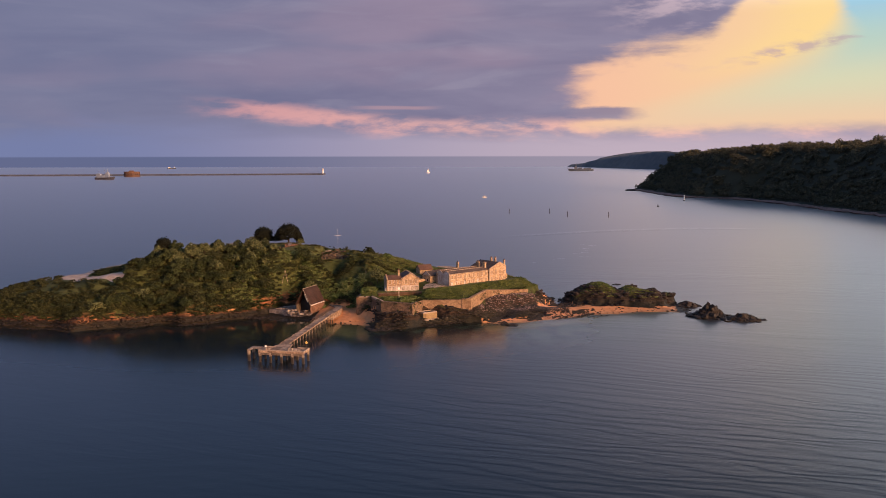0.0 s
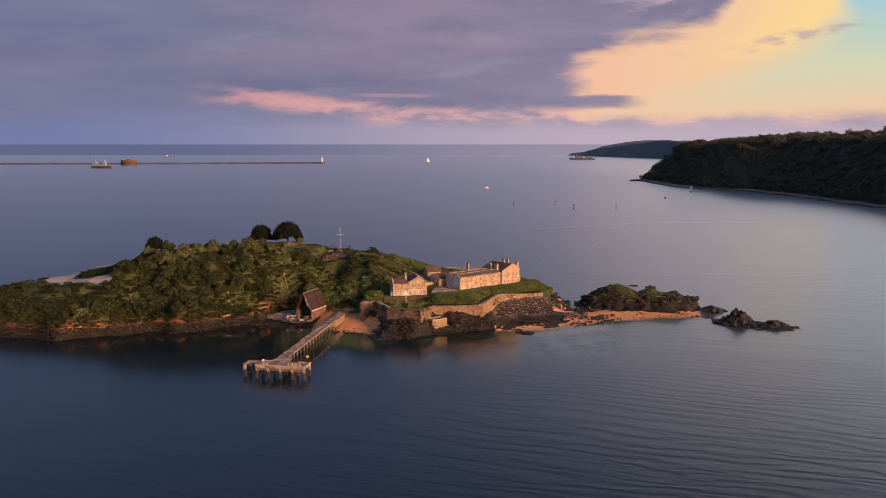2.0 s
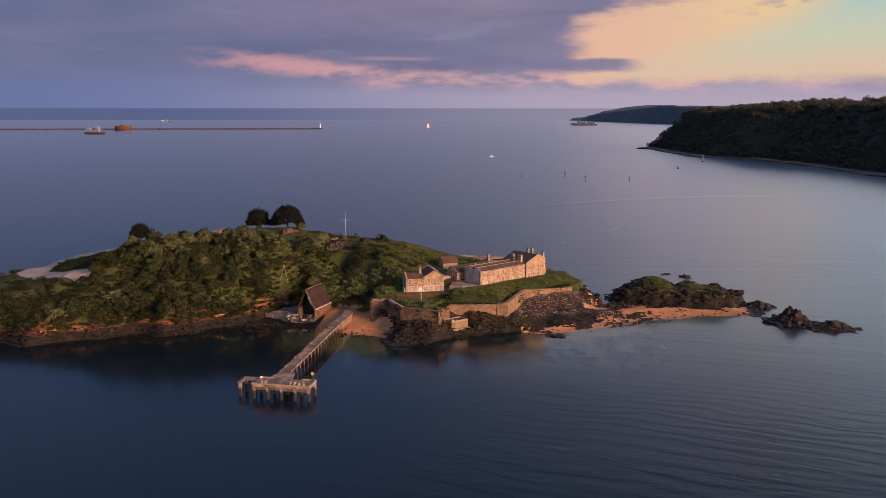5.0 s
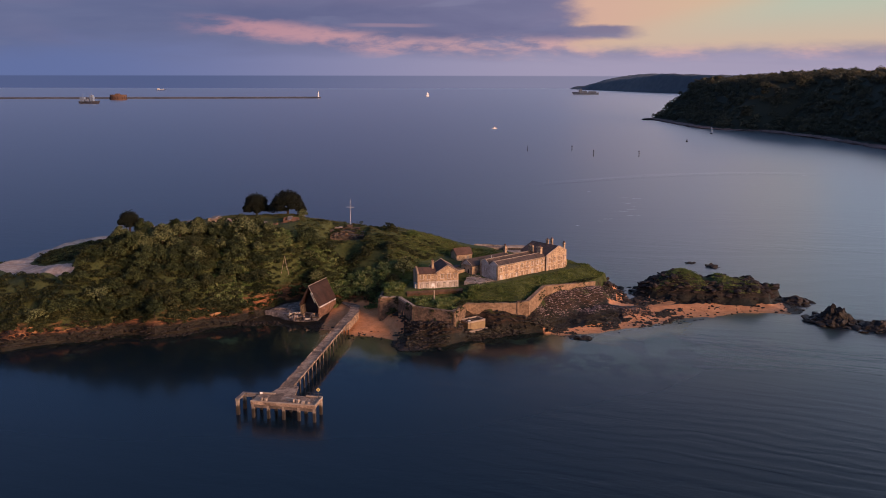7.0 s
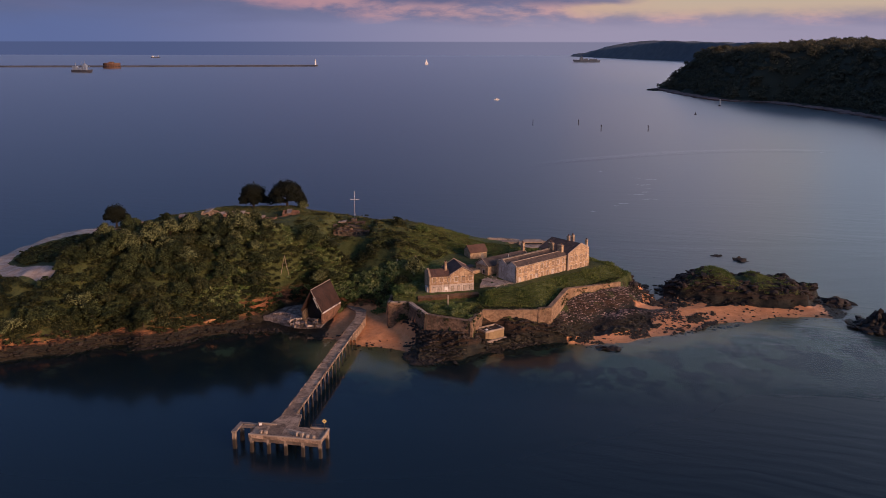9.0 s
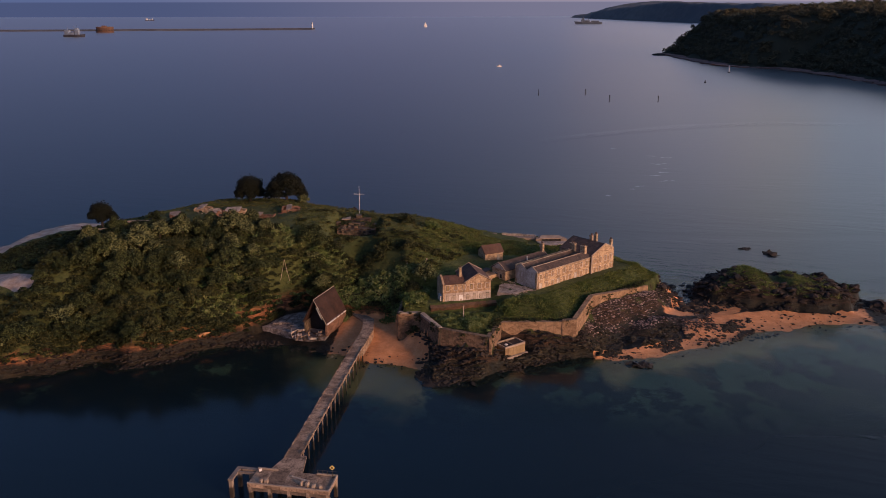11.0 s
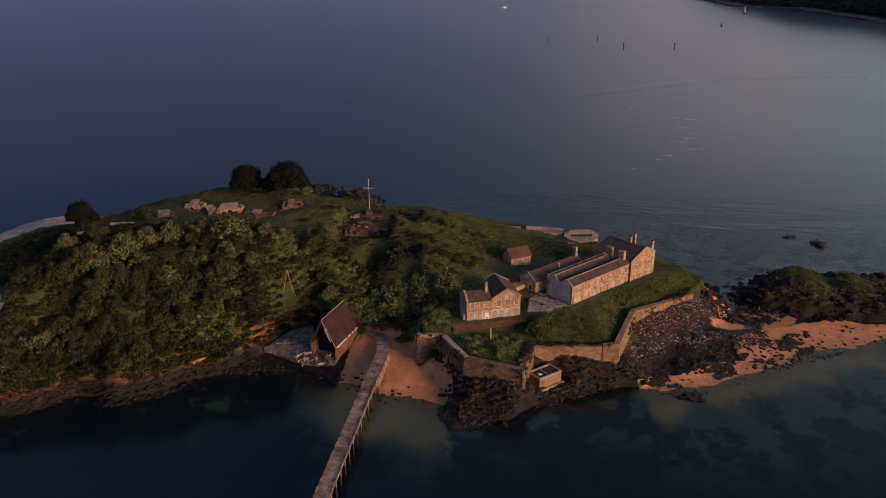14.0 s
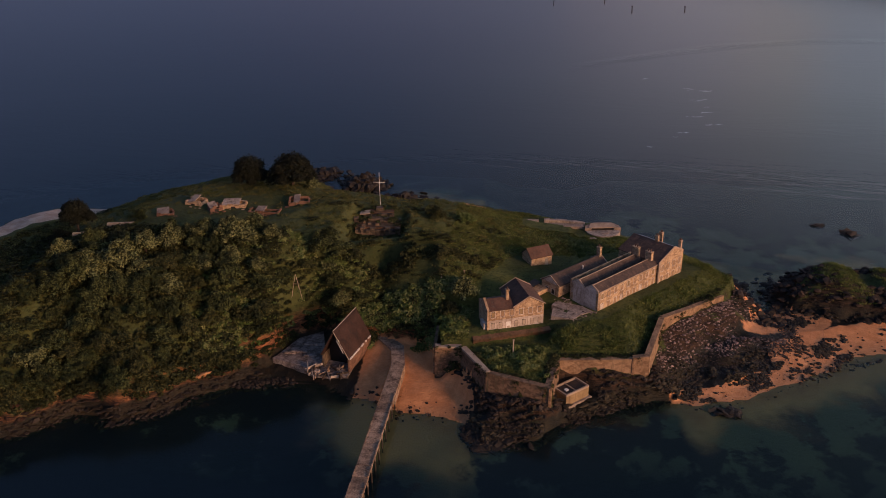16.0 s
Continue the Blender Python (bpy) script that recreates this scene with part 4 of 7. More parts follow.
lighthouse(-652, 2720, 5)
def sea_fort(x, y):
    t = thing("sea_fort", pose(x, y, 0), "low oval brown stone sea fort behind the breakwater", "fort")
    bm = bmesh.new()
    for (z0, z1, r0, r1) in ((-2, 14, 22, 21), ):
        tube(bm, (0, 0, z0), (0, 0, z1), r0, r1, 28)
    for v in bm.verts:
        v.co.x *= 1.25
    part("casemate_wall", bm, RUST_ROOF, t)
    bm = tube(bmesh.new(), (0, 0, 14), (0, 0, 16.5), 22, 22, 28)
    for v in bm.verts:
        v.co.x *= 1.22
    part("parapet", bm, BRICK, t)
    part("roof_block", boxes((-8, 5, -5, 5, 16.5, 20)), BRICK, t)
    for k in range(-5, 6):
        a = k * 0.28 - 1.57
        part("gun_port", boxes((-1.2 + 27.2 * math.cos(a), 1.2 + 27.2 * math.cos(a), 21.6 * math.sin(a) - 0.6, 21.6 * math.sin(a) + 1, 5, 8)), DARK, t, "dark gun port")


sea_fort(-1236, 2437)
def hull_shape(length, beam, depth, rake=0.18):
    """A ship's hull along x, bow at +x."""
    bm = bmesh.new()
    rings = []
    for k in range(9):
        u = k / 8
        w = beam / 2 * (min(1, u * 5 + 0.75) if u < 0.1 else max(0.02, 1 - max(0, (u - 0.6) / 0.4) ** 2))
        x = (u - 0.5) * length
        lift = depth * (0.35 * max(0, u - 0.6) / 0.4)
        rings.append([bm.verts.new(c) for c in ((x, -w, depth + lift), (x - rake * length * 0.3 * u, -w * 0.7, -0.5), (x - rake * length * 0.3 * u, w * 0.7, -0.5), (x, w, depth + lift))])
    for a, b in zip(rings[:-1], rings[1:]):
        for i in range(4):
            bm.faces.new((a[i], a[(i + 1) % 4], b[(i + 1) % 4], b[i]))
    bm.faces.new(rings[0])
    bm.faces.new(rings[-1][::-1])
    return bm


def ship(m, length, label, hull, upper, blocks, masts, name="ship", group=""):
    t = thing(name, m, label, "ship", group)
    part("hull", hull_shape(length, length * 0.14, length * 0.07), hull, t)
    for x0, x1, w, z0, z1 in blocks:
        part("deckhouse", boxes((x0 * length, x1 * length, -w * length, w * length, z0 * length, z1 * length)), upper, t)
    for x, z0, z1, r in masts:
        bm = tube(bmesh.new(), (x * length, 0, z0 * length), (x * length, 0, z1 * length), r, r * 0.5, 6)
        tube(bm, (x * length, -0.03 * length, z1 * length * 0.9), (x * length, 0.03 * length, z1 * length * 0.9), r * 0.5, r * 0.5, 6)
        part("mast", bm, upper, t)
    return t


NAVAL = [(-0.40, -0.12, 0.055, 0.06, 0.115), (-0.06, 0.10, 0.05, 0.06, 0.13), (0.12, 0.24, 0.055, 0.06, 0.16), (0.14, 0.21, 0.045, 0.16, 0.20)]
ship(pose(-1155, 2098, 0, rz=-8) @ Matrix.Diagonal((0.72, 0.8, 0.95, 1)), 92, "pale grey supply ship at anchor", HULL, PALE_GREY, [(-0.42, -0.22, 0.06, 0.06, 0.2), (-0.20, 0.02, 0.055, 0.06, 0.14), (0.06, 0.22, 0.06, 0.06, 0.22), (0.08, 0.18, 0.05, 0.22, 0.27)],
     [(-0.3, 0.2, 0.30, 0.8), (0.0, 0.14, 0.33, 0.9), (0.14, 0.27, 0.36, 0.7), (0.35, 0.07, 0.2, 0.5)])
ship(pose(318, 3440, 0, rz=182), 112, "grey frigate off the wooded point", GREY_PAINT, GREY_PAINT, NAVAL, [(-0.02, 0.13, 0.24, 0.9), (0.17, 0.2, 0.30, 0.9), (-0.3, 0.11, 0.16, 0.6)], "warship")
ship(pose(-1774, 4004, 0, rz=0), 48, "far white coaster near the horizon", HULL, WHITE, [(-0.4, -0.2, 0.06, 0.06, 0.2), (-0.1, 0.3, 0.055, 0.06, 0.10)], [(0.3, 0.1, 0.25, 0.8)], "coaster")


def sailing_boat(m, s):
    t = thing("sailing_boat", m, "small white sailing boat under sail", "boat")
    part("hull", hull_shape(9 * s, 2.8 * s, 1.0 * s), WHITE, t)
    part("mast", tube(bmesh.new(), (0.5 * s, 0, 0.8 * s), (0.5 * s, 0, 13 * s), 0.1 * s, 0.06 * s), IRON, t, "dark mast")
    bm = prism([(0.3 * s, 1.8 * s), (-3.6 * s, 2.0 * s), (0.3 * s, 12.6 * s)], -0.05 * s, 0.05 * s, "y")
    part("mainsail", bm, WHITE, t)
    part("jib", prism([(0.9 * s, 1.6 * s), (4.2 * s, 1.3 * s), (0.7 * s, 11 * s)], -0.05 * s, 0.05 * s, "y"), WHITE, t)


sailing_boat(pose(-302, 3013, 0, rz=25), 1.5)


def motor_boat(m, s):
    t = thing("motor_boat", m, "small white motor boat lying on the water", "boat")
    part("hull", hull_shape(8 * s, 2.8 * s, 1.1 * s), WHITE, t)
    part("cabin", boxes((-1.6 * s, 1.4 * s, -1.0 * s, 1.0 * s, 1.0 * s, 2.5 * s), bevel=0.2 * s), WHITE, t)
    part("windscreen", boxes((1.41 * s, 1.5 * s, -0.9 * s, 0.9 * s, 1.6 * s, 2.3 * s)), DARK, t, "dark windscreen")
    part("mast", tube(bmesh.new(), (-0.4 * s, 0, 2.5 * s), (-0.4 * s, 0, 4.6 * s), 0.06 * s), IRON, t)


motor_boat(pose(9, 1122, 0, rz=200), 1.0)


def beacon_post(m, h, top):
    t = thing("beacon_post", m, "dark timber beacon post standing in the water", "beacon", "beacon posts in the sound")
    part("pole", tube(bmesh.new(), (0, 0, -3), (0, 0, h), 0.34, 0.26, 8), IRON, t)
    if top:
        part("topmark", boxes((-0.6, 0.6, -0.6, 0.6, h, h + 1.2), bevel=0.2), IRON, t)
        part("ladder", boxes((0.5, 0.6, -0.3, -0.2, 0.3, h), (0.5, 0.6, 0.2, 0.3, 0.3, h), *[(0.5, 0.58, -0.3, 0.3, z, z + 0.1) for z in range(1, int(h))]), IRON, t)


for x, y, h, top in ((57.6, 732, 6.5, False), (105.7, 741, 5.0, True), (124, 682, 5.5, True), (170, 684, 5.0, True)):
    beacon_post(pose(x, y, 0), h, top)


def light_beacon(m):
    t = thing("light_beacon", m, "white lattice beacon near the wooded shore", "beacon")
    part("base", tube(bmesh.new(), (0, 0, -3), (0, 0, 1.6), 1.7, 1.5, 10), GRANITE, t)
    part("tower", tube(bmesh.new(), (0, 0, 1.6), (0, 0, 8), 1.2, 0.7, 10), WHITE, t)
    part("lantern", tube(bmesh.new(), (0, 0, 8), (0, 0, 9.6), 0.9, 0.5, 10), WHITE, t)


light_beacon(pose(318, 1035, 0))


def buoy(m):
    t = thing("buoy", m, "dark channel buoy afloat", "buoy")
    bm = tube(bmesh.new(), (0, 0, -0.6), (0, 0, 0.9), 1.4, 1.3, 12)
    part("float", bm, IRON, t)
    part("cage", tube(bmesh.new(), (0, 0, 0.9), (0, 0, 3.6), 0.8, 0.3, 6), IRON, t)


buoy(pose(256, 886, 0))

# broken water over the reef
rows = []
flake = [(np.array([(-1, -0.25, 0), (0.2, -0.4, 0), (1, 0.1, 0), (0, 0.35, 0.05)]), np.array([(0, 1, 2, 3)]))]
for cx, cy, n in ((127, 386, 7), (121, 364, 5), (123, 349, 2), (119, 338, 5), (111, 329, 4), (116, 315, 4), (102, 300, 3), (95, 293, 2), (83, 276, 2), (99, 416, 2), (120, 391, 3), (288, 536, 5)):
    for _ in range(n):
        s = rnd.uniform(0.4, 1.2)
        rows.append((0, cx + rnd.gauss(0, 0.55 * n), cy + rnd.gauss(0, 0.9), 0.03 + 0.01 * rnd.random(), s * 1.6, s * 0.7, 1, rnd.gauss(0.15, 0.2), 0))
tagged(new("foam", scatter("foam", flake, rows, FOAM)), "white flecks of breaking water", "foam", kind="stuff")


# ---- pier ----
DECK = 4.2
def pier():
    t = thing("pier", pose(0, 0, 0), "old concrete T-shaped pier on piles, worn and stained", "pier")
    line = [Vector((-8.7, 10.0, 0)), Vector((-5.9, 68.0, 0)), Vector((-5.4, 81, 0)), Vector((-6.7, 90, 0)), Vector((-11.0, 95.5, 0))]
    half = 1.6
    # shaft: slab after slab
    d = (line[1] - line[0]).normalized()
    n = Vector((d.y, -d.x, 0))
    total = (line[1] - line[0]).length
    count = 16
    run = total / count
    piece = boxes((-half, half, 0.03, run - 0.03, -0.34, 0), bevel=0.04)
    me = bpy.data.meshes.new("deck_slab")
    piece.to_mesh(me)
    piece.free()
    me.materials.append(DECKING)
    turn = math.atan2(-d.x, d.y)
    for k in range(count):
        ob = new("deck_slab", me)
        ob.parent = t
        c = line[0] + d * (k * run)
        ob.matrix_basis = Matrix.Translation((c.x, c.y, DECK + 0.02 * math.sin(k * 2.3))) @ Matrix.Rotation(turn, 4, "Z")
    kq = random.Random(5)
    for s in (-1, 1):
        for k in range(34):
            if kq.random() < 0.22:
                continue
            y0, y1 = total * k / 34, total * (k + kq.uniform(0.6, 0.97)) / 34
            x0 = half - 0.22 if s > 0 else -half
            ob = part("kerb_stone", boxes((x0, x0 + 0.22, y0, y1, 0, kq.uniform(0.12, 0.28))), DECKING, t)
            ob.matrix_basis = Matrix.Translation((line[0].x, line[0].y, DECK + 0.012)) @ Matrix.Rotation(turn, 4, "Z")
    # trestles
    legs = bmesh.new()
    tube(legs, (-half + 0.25, 0, -8.5), (-half + 0.25, 0, -0.33), 0.17, 0.16, 8)
    tm = bpy.data.meshes.new("trestle_leg")
    legs.to_mesh(tm)
    legs.free()
    tm.materials.append(PILE)
    beam = boxes((-half, half, -0.18, 0.18, -0.68, -0.34))
    bmesh_beam = bpy.data.meshes.new("cross_beam")
    beam.to_mesh(bmesh_beam)
    beam.free()
    bmesh_beam.materials.append(PILE)
    for k in range(count + 1):
        c = line[0] + d * (k * run)
        m = Matrix.Translation((c.x, c.y, DECK)) @ Matrix.Rotation(turn, 4, "Z")
        for data, extra in ((tm, Matrix.Identity(4)), (tm, Matrix.Translation((2 * half - 0.5, 0, 0))), (bmesh_beam, Matrix.Identity(4))):
            ob = new(data.name.split(".")[0], data)
            ob.parent = t
            ob.matrix_basis = m @ extra
    # root: curved stretch on a solid bank
    for (a, b), ta, tb in zip(zip(line[1:-1], line[2:]), (DECK - 0.03, 3.75, 3.3), (3.8, 3.35, 3.1)):
        e = (b - a).normalized()
        w = Vector((e.y, -e.x, 0)) * 1.6
        a2, b2 = a - e * 0.2, b + e * 0.8
        quad = [(*(a2 + w)[:2], ta), (*(b2 + w)[:2], tb), (*(b2 - w)[:2], tb), (*(a2 - w)[:2], ta)]
        part("causeway", slab(quad, 2.6), DECKING, t)
    # head
    hm = Matrix.Translation((-6.4, 2.0, DECK)) @ Matrix.Rotation(radians(-5.5), 4, "Z")
    for k in range(5):
        x0 = -8.2 + k * 3.3
        ob = part("head_slab", boxes((x0 + 0.02, x0 + 3.28, -2.9, 2.9, -0.7, 0), bevel=0.05), DECKING, t)
        ob.matrix_basis = hm
    ob = part("head_kerb", boxes((-8.2, 8.3, -2.9, -2.6, 0.01, 0.32), (-8.2, -4.0, 2.6, 2.9, 0.01, 0.32), (4.0, 8.3, 2.6, 2.9, 0.01, 0.32), (8.0, 8.3, -2.6, 2.6, 0.01, 0.32)), COPING, t)
    ob.matrix_basis = hm
    ob = part("approach_slab", prism([(-5.8, 2.9), (1.0, 2.9), (-0.3, 9.0), (-4.3, 9.0)], -0.5, -0.01), DECKING, t)
    ob.matrix_basis = hm
    for k in range(5):
        for y in (-2.4, 2.4):
            x = -7.7 + k * 3.9
            ob = part("support_leg", boxes((x - 0.36, x + 0.36, y - 0.36, y + 0.36, -8, -0.69), bevel=0.08), PILE, t)
            ob.matrix_basis = hm
    ob = part("fender_beam", boxes((-8.2, 8.3, -2.75, -2.3, -1.5, -0.7)), PILE, t)
    ob.matrix_basis = hm
    # side landing, an open frame
    ob = part("landing_beam", boxes((-12.6, -8.2, 2.1, 3.0, -0.5, -0.02), (-12.6, -11.7, -1.9, 2.1, -0.5, -0.02), (-12.0, -8.2, 1.1, 1.5, -0.5, -0.1)), CONCRETE, t)
    ob.matrix_basis = hm
    for x, y in ((-12.1, -1.5), (-12.1, 2.5), (-9.6, 2.5)):
        ob = part("landing_leg", boxes((x - 0.4, x + 0.4, y - 0.4, y + 0.4, -8, -0.49), bevel=0.06), PILE, t)
        ob.matrix_basis = hm
    ob = part("railing", boxes(*[(x, x + 0.1, 2.62, 2.72, 0, 1.1) for x in np.arange(4.2, 8.2, 1.0)], (4.2, 8.2, 2.64, 2.7, 1.05, 1.12), (4.2, 8.2, 2.64, 2.7, 0.5, 0.56)), IRON, t)
    ob.matrix_basis = hm
    return hm


head = pier()


def crate(m, sx, sy, sz, mat, label):
    t = thing("mooring_block", m, label, "block", "loose blocks on the pier head")
    part("body", boxes((-sx, sx, -sy, sy, 0, sz), bevel=0.06), mat, t)
    part("cap", boxes((-sx * 0.6, sx * 0.6, -sy * 0.6, sy * 0.6, sz, sz + 0.12)), COPING, t)


for x, y, sx, sz in ((-5.6, -1.9, 0.45, 0.7), (-4.6, -1.9, 0.4, 0.7), (2.4, -1.2, 0.5, 0.7), (3.6, -1.6, 0.4, 0.8), (4.9, -1.8, 0.45, 0.6), (6.2, -1.7, 0.4, 0.5)):
    crate(head @ pose(x, y, 0.0, rz=20 * x), sx, 0.35, sz, COPING, "pale worn mooring block on the pier head")
t = thing("plank", head @ pose(1.3, 0.6, 0.02, rz=-14), "pale timber plank lying on the pier deck", "plank")
part("board", boxes((-2.2, 2.2, -0.18, 0.18, 0, 0.12)), BOARD, t)
for x in (-1.9, 1.7):
    part("batten", boxes((x, x + 0.2, -0.2, 0.2, 0.12, 0.2)), BOARD, t)
t = thing("white_board", head @ pose(-7.2, 1.6, 0.0, rz=30) @ Matrix.Scale(0.6, 4), "small white board standing on the pier", "board")
part("panel", boxes((-0.5, 0.5, -0.05, 0.05, 0.3, 1.3)), WHITE, t)
part("leg", boxes((-0.45, -0.37, -0.04, 0.04, 0, 0.3)), IRON, t)
part("leg", boxes((0.37, 0.45, -0.04, 0.04, 0, 0.3)), IRON, t)
t = thing("warning_sign", head @ pose(7.4, 2.2, 0.0), "yellow diamond warning sign on a dark pole", "sign")
part("pole", tube(bmesh.new(), (0, 0, 0), (0, 0, 1.7), 0.07), IRON, t)
bm = prism([(0, -0.55), (0.55, 0), (0, 0.55), (-0.55, 0)], -0.05, 0.05, "y")
for v in bm.verts:
    v.co.z += 2.2
part("diamond", bm, YELLOW, t, "yellow diamond panel")
bm = boxes((-0.14, 0.14, -0.075, -0.055, 2.03, 2.37))
part("mark", bm, DARK, t, "dark mark")


# ---- quay and boathouse ----
def quay():
    t = thing("quay", pose(0, 0, 0), "broken grey concrete quay beside the boathouse", "quay", kind="structure")
    part("slab", prism([(-37.2, 84.6), (-25.0, 79.6), (-24.5, 88), (-27.5, 99), (-33, 95)], -0.6, 2.1), QUAYSIDE, t)
    part("slip", prism([(-24.9, 79.7), (-17.4, 78.4), (-15.2, 94), (-24.4, 96)], -0.4, 1.8), QUAYSIDE, t, "low slip floor")
    part("edge_kerb", slab([(-37.2, 84.6, 2.32), (-25.0, 79.6, 2.32), (-24.8, 80.3, 2.32), (-36.8, 85.3, 2.32)], 0.24), QUAYSIDE, t)
    part("broken_block", boxes((-25.6, -24.2, 79.0, 80.0, 0.6, 2.5), bevel=0.12), QUAYSIDE, t)
    for x, y, a, b in ((-31, 88, 2.4, 0.5), (-28, 86.5, 1.6, 0.35), (-33.5, 87.5, 1.4, 0.4), (-29.5, 92, 2.0, 0.4)):
        part("rubble", boxes((x - a, x + a, y - 0.5, y + 0.5, 2.0, 2.1 + b), bevel=0.12), QUAYSIDE, t)


quay()


def boathouse():
    t = thing("boathouse", pose(-20.6, 81.2, 2.75, rz=-15), "derelict steep-roofed boathouse with a dark rusty roof and white gable frame", "boathouse")
    w, L, h, e = 3.8, 12.5, 9.6, 2.6
    part("roof_slope", slab([(0, -0.3, h), (w, -0.3, e), (w, L, e), (0, L, h)], 0.22), BOAT_ROOF, t)
    part("roof_slope", slab([(0, -0.3, h), (-w, -0.3, e), (-w, L, e), (0, L, h)], 0.22), BOAT_ROOF, t)
    part("gable_wall", prism([(-w + 0.5, -1.2), (w - 0.5, -1.2), (w - 0.5, e), (0.25, h - 0.9), (-0.25, h - 0.9), (-w + 0.5, e)], L - 0.5, L - 0.2, "y"), BRICK, t)
    # the gable is open: a near-black sheet stands in for the shade inside
    front = part("front_wall", prism([(-w + 0.5, -1.2), (w - 0.5, -1.2), (w - 0.5, e), (0.25, h - 0.9), (-0.25, h - 0.9), (-w + 0.5, e)], 3.4, 3.7, "y"), DARK, t, "near-black sheet painting the shade inside the open gable")
    part("ridge_board", tube(bmesh.new(), (0, -0.3, h + 0.12), (0, L, h + 0.12), 0.09, 0.09, 6), BOARD, t, "pale ridge board")
    for s in (-1, 1):
        part("barge_board", tube(bmesh.new(), (0, -0.36, h), (s * w, -0.36, e), 0.07, 0.07, 6), BOARD if s > 0 else IRON, t, "pale barge board" if s > 0 else "rotten dark barge board")
    bm = bmesh.new()
    for a, b in (((0.2, 8.9), (2.1, 5.2)), ((0.7, 7.3), (2.3, 4.0)), ((0.5, 8.2), (1.5, 7.0)), ((1.4, 6.6), (2.6, 4.6))):
        tube(bm, (a[0], -0.22, a[1]), (b[0], -0.22, b[1]), 0.08, 0.08, 5)
    part("gable_frame", bm, WHITE, t, "broken white gable frame")
    part("side_wall", boxes((w - 0.6, w - 0.2, 0, L, -1.2, e - 0.1)), BRICK, t)
    part("side_wall", boxes((-w + 0.2, -w + 0.6, 0, L, -1.2, e - 0.1)), RUIN_STONE, t)
    r = random.Random(3)
    for k in range(15):
        y = 0.2 + k * 0.8
        if r.random() < 0.8:
            part("eave_block", boxes((w - 0.35, w + 0.2, y, y + 0.5, e - 0.25, e + 0.12)), WHITE, t, "flaking white eave board")
    part("ramp", slab([(-3.6, -1.6, -1.3), (3.2, -1.2, -1.3), (3.2, 2.6, -0.4), (-3.6, 2.6, -0.4)], 0.5), QUAYSIDE, t)


boathouse()


def broken_timbers():
    """Fallen beams and boards strewn before the boathouse."""
    q = random.Random(14)
    for k in range(22):
        x, y, l = q.uniform(-27.5, -18.5), q.uniform(77.4, 81.5), q.uniform(0.7, 2.1)
        t = thing("fallen_timber", pose(x, y, 2.86 if y > 79.5 else 2.0, q.uniform(-6, 6), q.uniform(-8, 8), q.uniform(0, 180)), "weathered broken timber lying on the quay", "timber", "broken timbers on the quay")
        part("beam", boxes((-l, l, -0.1, 0.1, -0.4, 0.22), bevel=0.03), (BOARD, BARK, DECKING, QUAYSIDE)[k % 4], t)


broken_timbers()


# ---- fort wall ----
def fort_wall():
    t = thing("fort_wall", pose(0, 0, 0), "tall brown rubble-stone fort wall with stone coping", "wall", kind="structure")
    tops = [9.6, 9.6, 9.5, 9.7, 8.9, 9.3, 9.9, 10.8, 9.6, 8.4]
    for k, ((ax, ay), (bx, by)) in enumerate(zip(FORT_LINE[:-1], FORT_LINE[1:])):
        a, b = Vector((ax, ay, 0)), Vector((bx, by, 0))
        d = (b - a).normalized()
        n = Vector((d.y, -d.x, 0))
        za, zb = tops[k], tops[k + 1]
        if k == 5:
            za, zb = 9.6, 9.9
        lean = 0.5
        def course(low, ha, hb, out0, out1, inner):
            bm = bmesh.new()
            v = [bm.verts.new(c) for c in (a + n * out0 + Vector((0, 0, low)), b + n * out0 + Vector((0, 0, low)), b - n * inner + Vector((0, 0, low)), a - n * inner + Vector((0, 0, low)),
                                           a + n * out1 + Vector((0, 0, ha)), b + n * out1 + Vector((0, 0, hb)), b - n * inner + Vector((0, 0, hb)), a - n * inner + Vector((0, 0, ha)))]
            for f in ((3, 2, 1, 0), (4, 5, 6, 7), (0, 1, 5, 4), (1, 2, 6, 5), (2, 3, 7, 6), (3, 0, 4, 7)):
                bm.faces.new([v[i] for i in f])
            return bm
        # segments from k = 4 on take the masonry copy with sunlight in its colour
        part("wall_face", course(-0.3, za - 0.45, zb - 0.45, lean, 0.06, 1.3), FORT_LIT if k >= 4 else FORT, t)
        part("coping", course(min(za, zb) - 0.44, za, zb, 0.12, 0.12, 1.25), COPING if k < 2 else FORT_LIT if k >= 4 else FORT, t)
    for x, y, z in ((29.9, 64.0, 9.7), (49.4, 77.9, 9.6)):
        part("quoin", tube(bmesh.new(), (x, y - 0.1, 0), (x, y + 0.1, z), 0.6, 0.4, 6), FORT, t)
    part("return_wall", boxes((3.1, 3.9, 80.6, 91, 1, 9.2)), FORT, t)
    part("return_wall", slab([(9.6, 80.2, 9.75), (16, 69.5, 9.75), (16.9, 70.0, 9.75), (10.5, 80.7, 9.75)], 0.3), COPING, t, "pale sloping coping")


fort_wall()


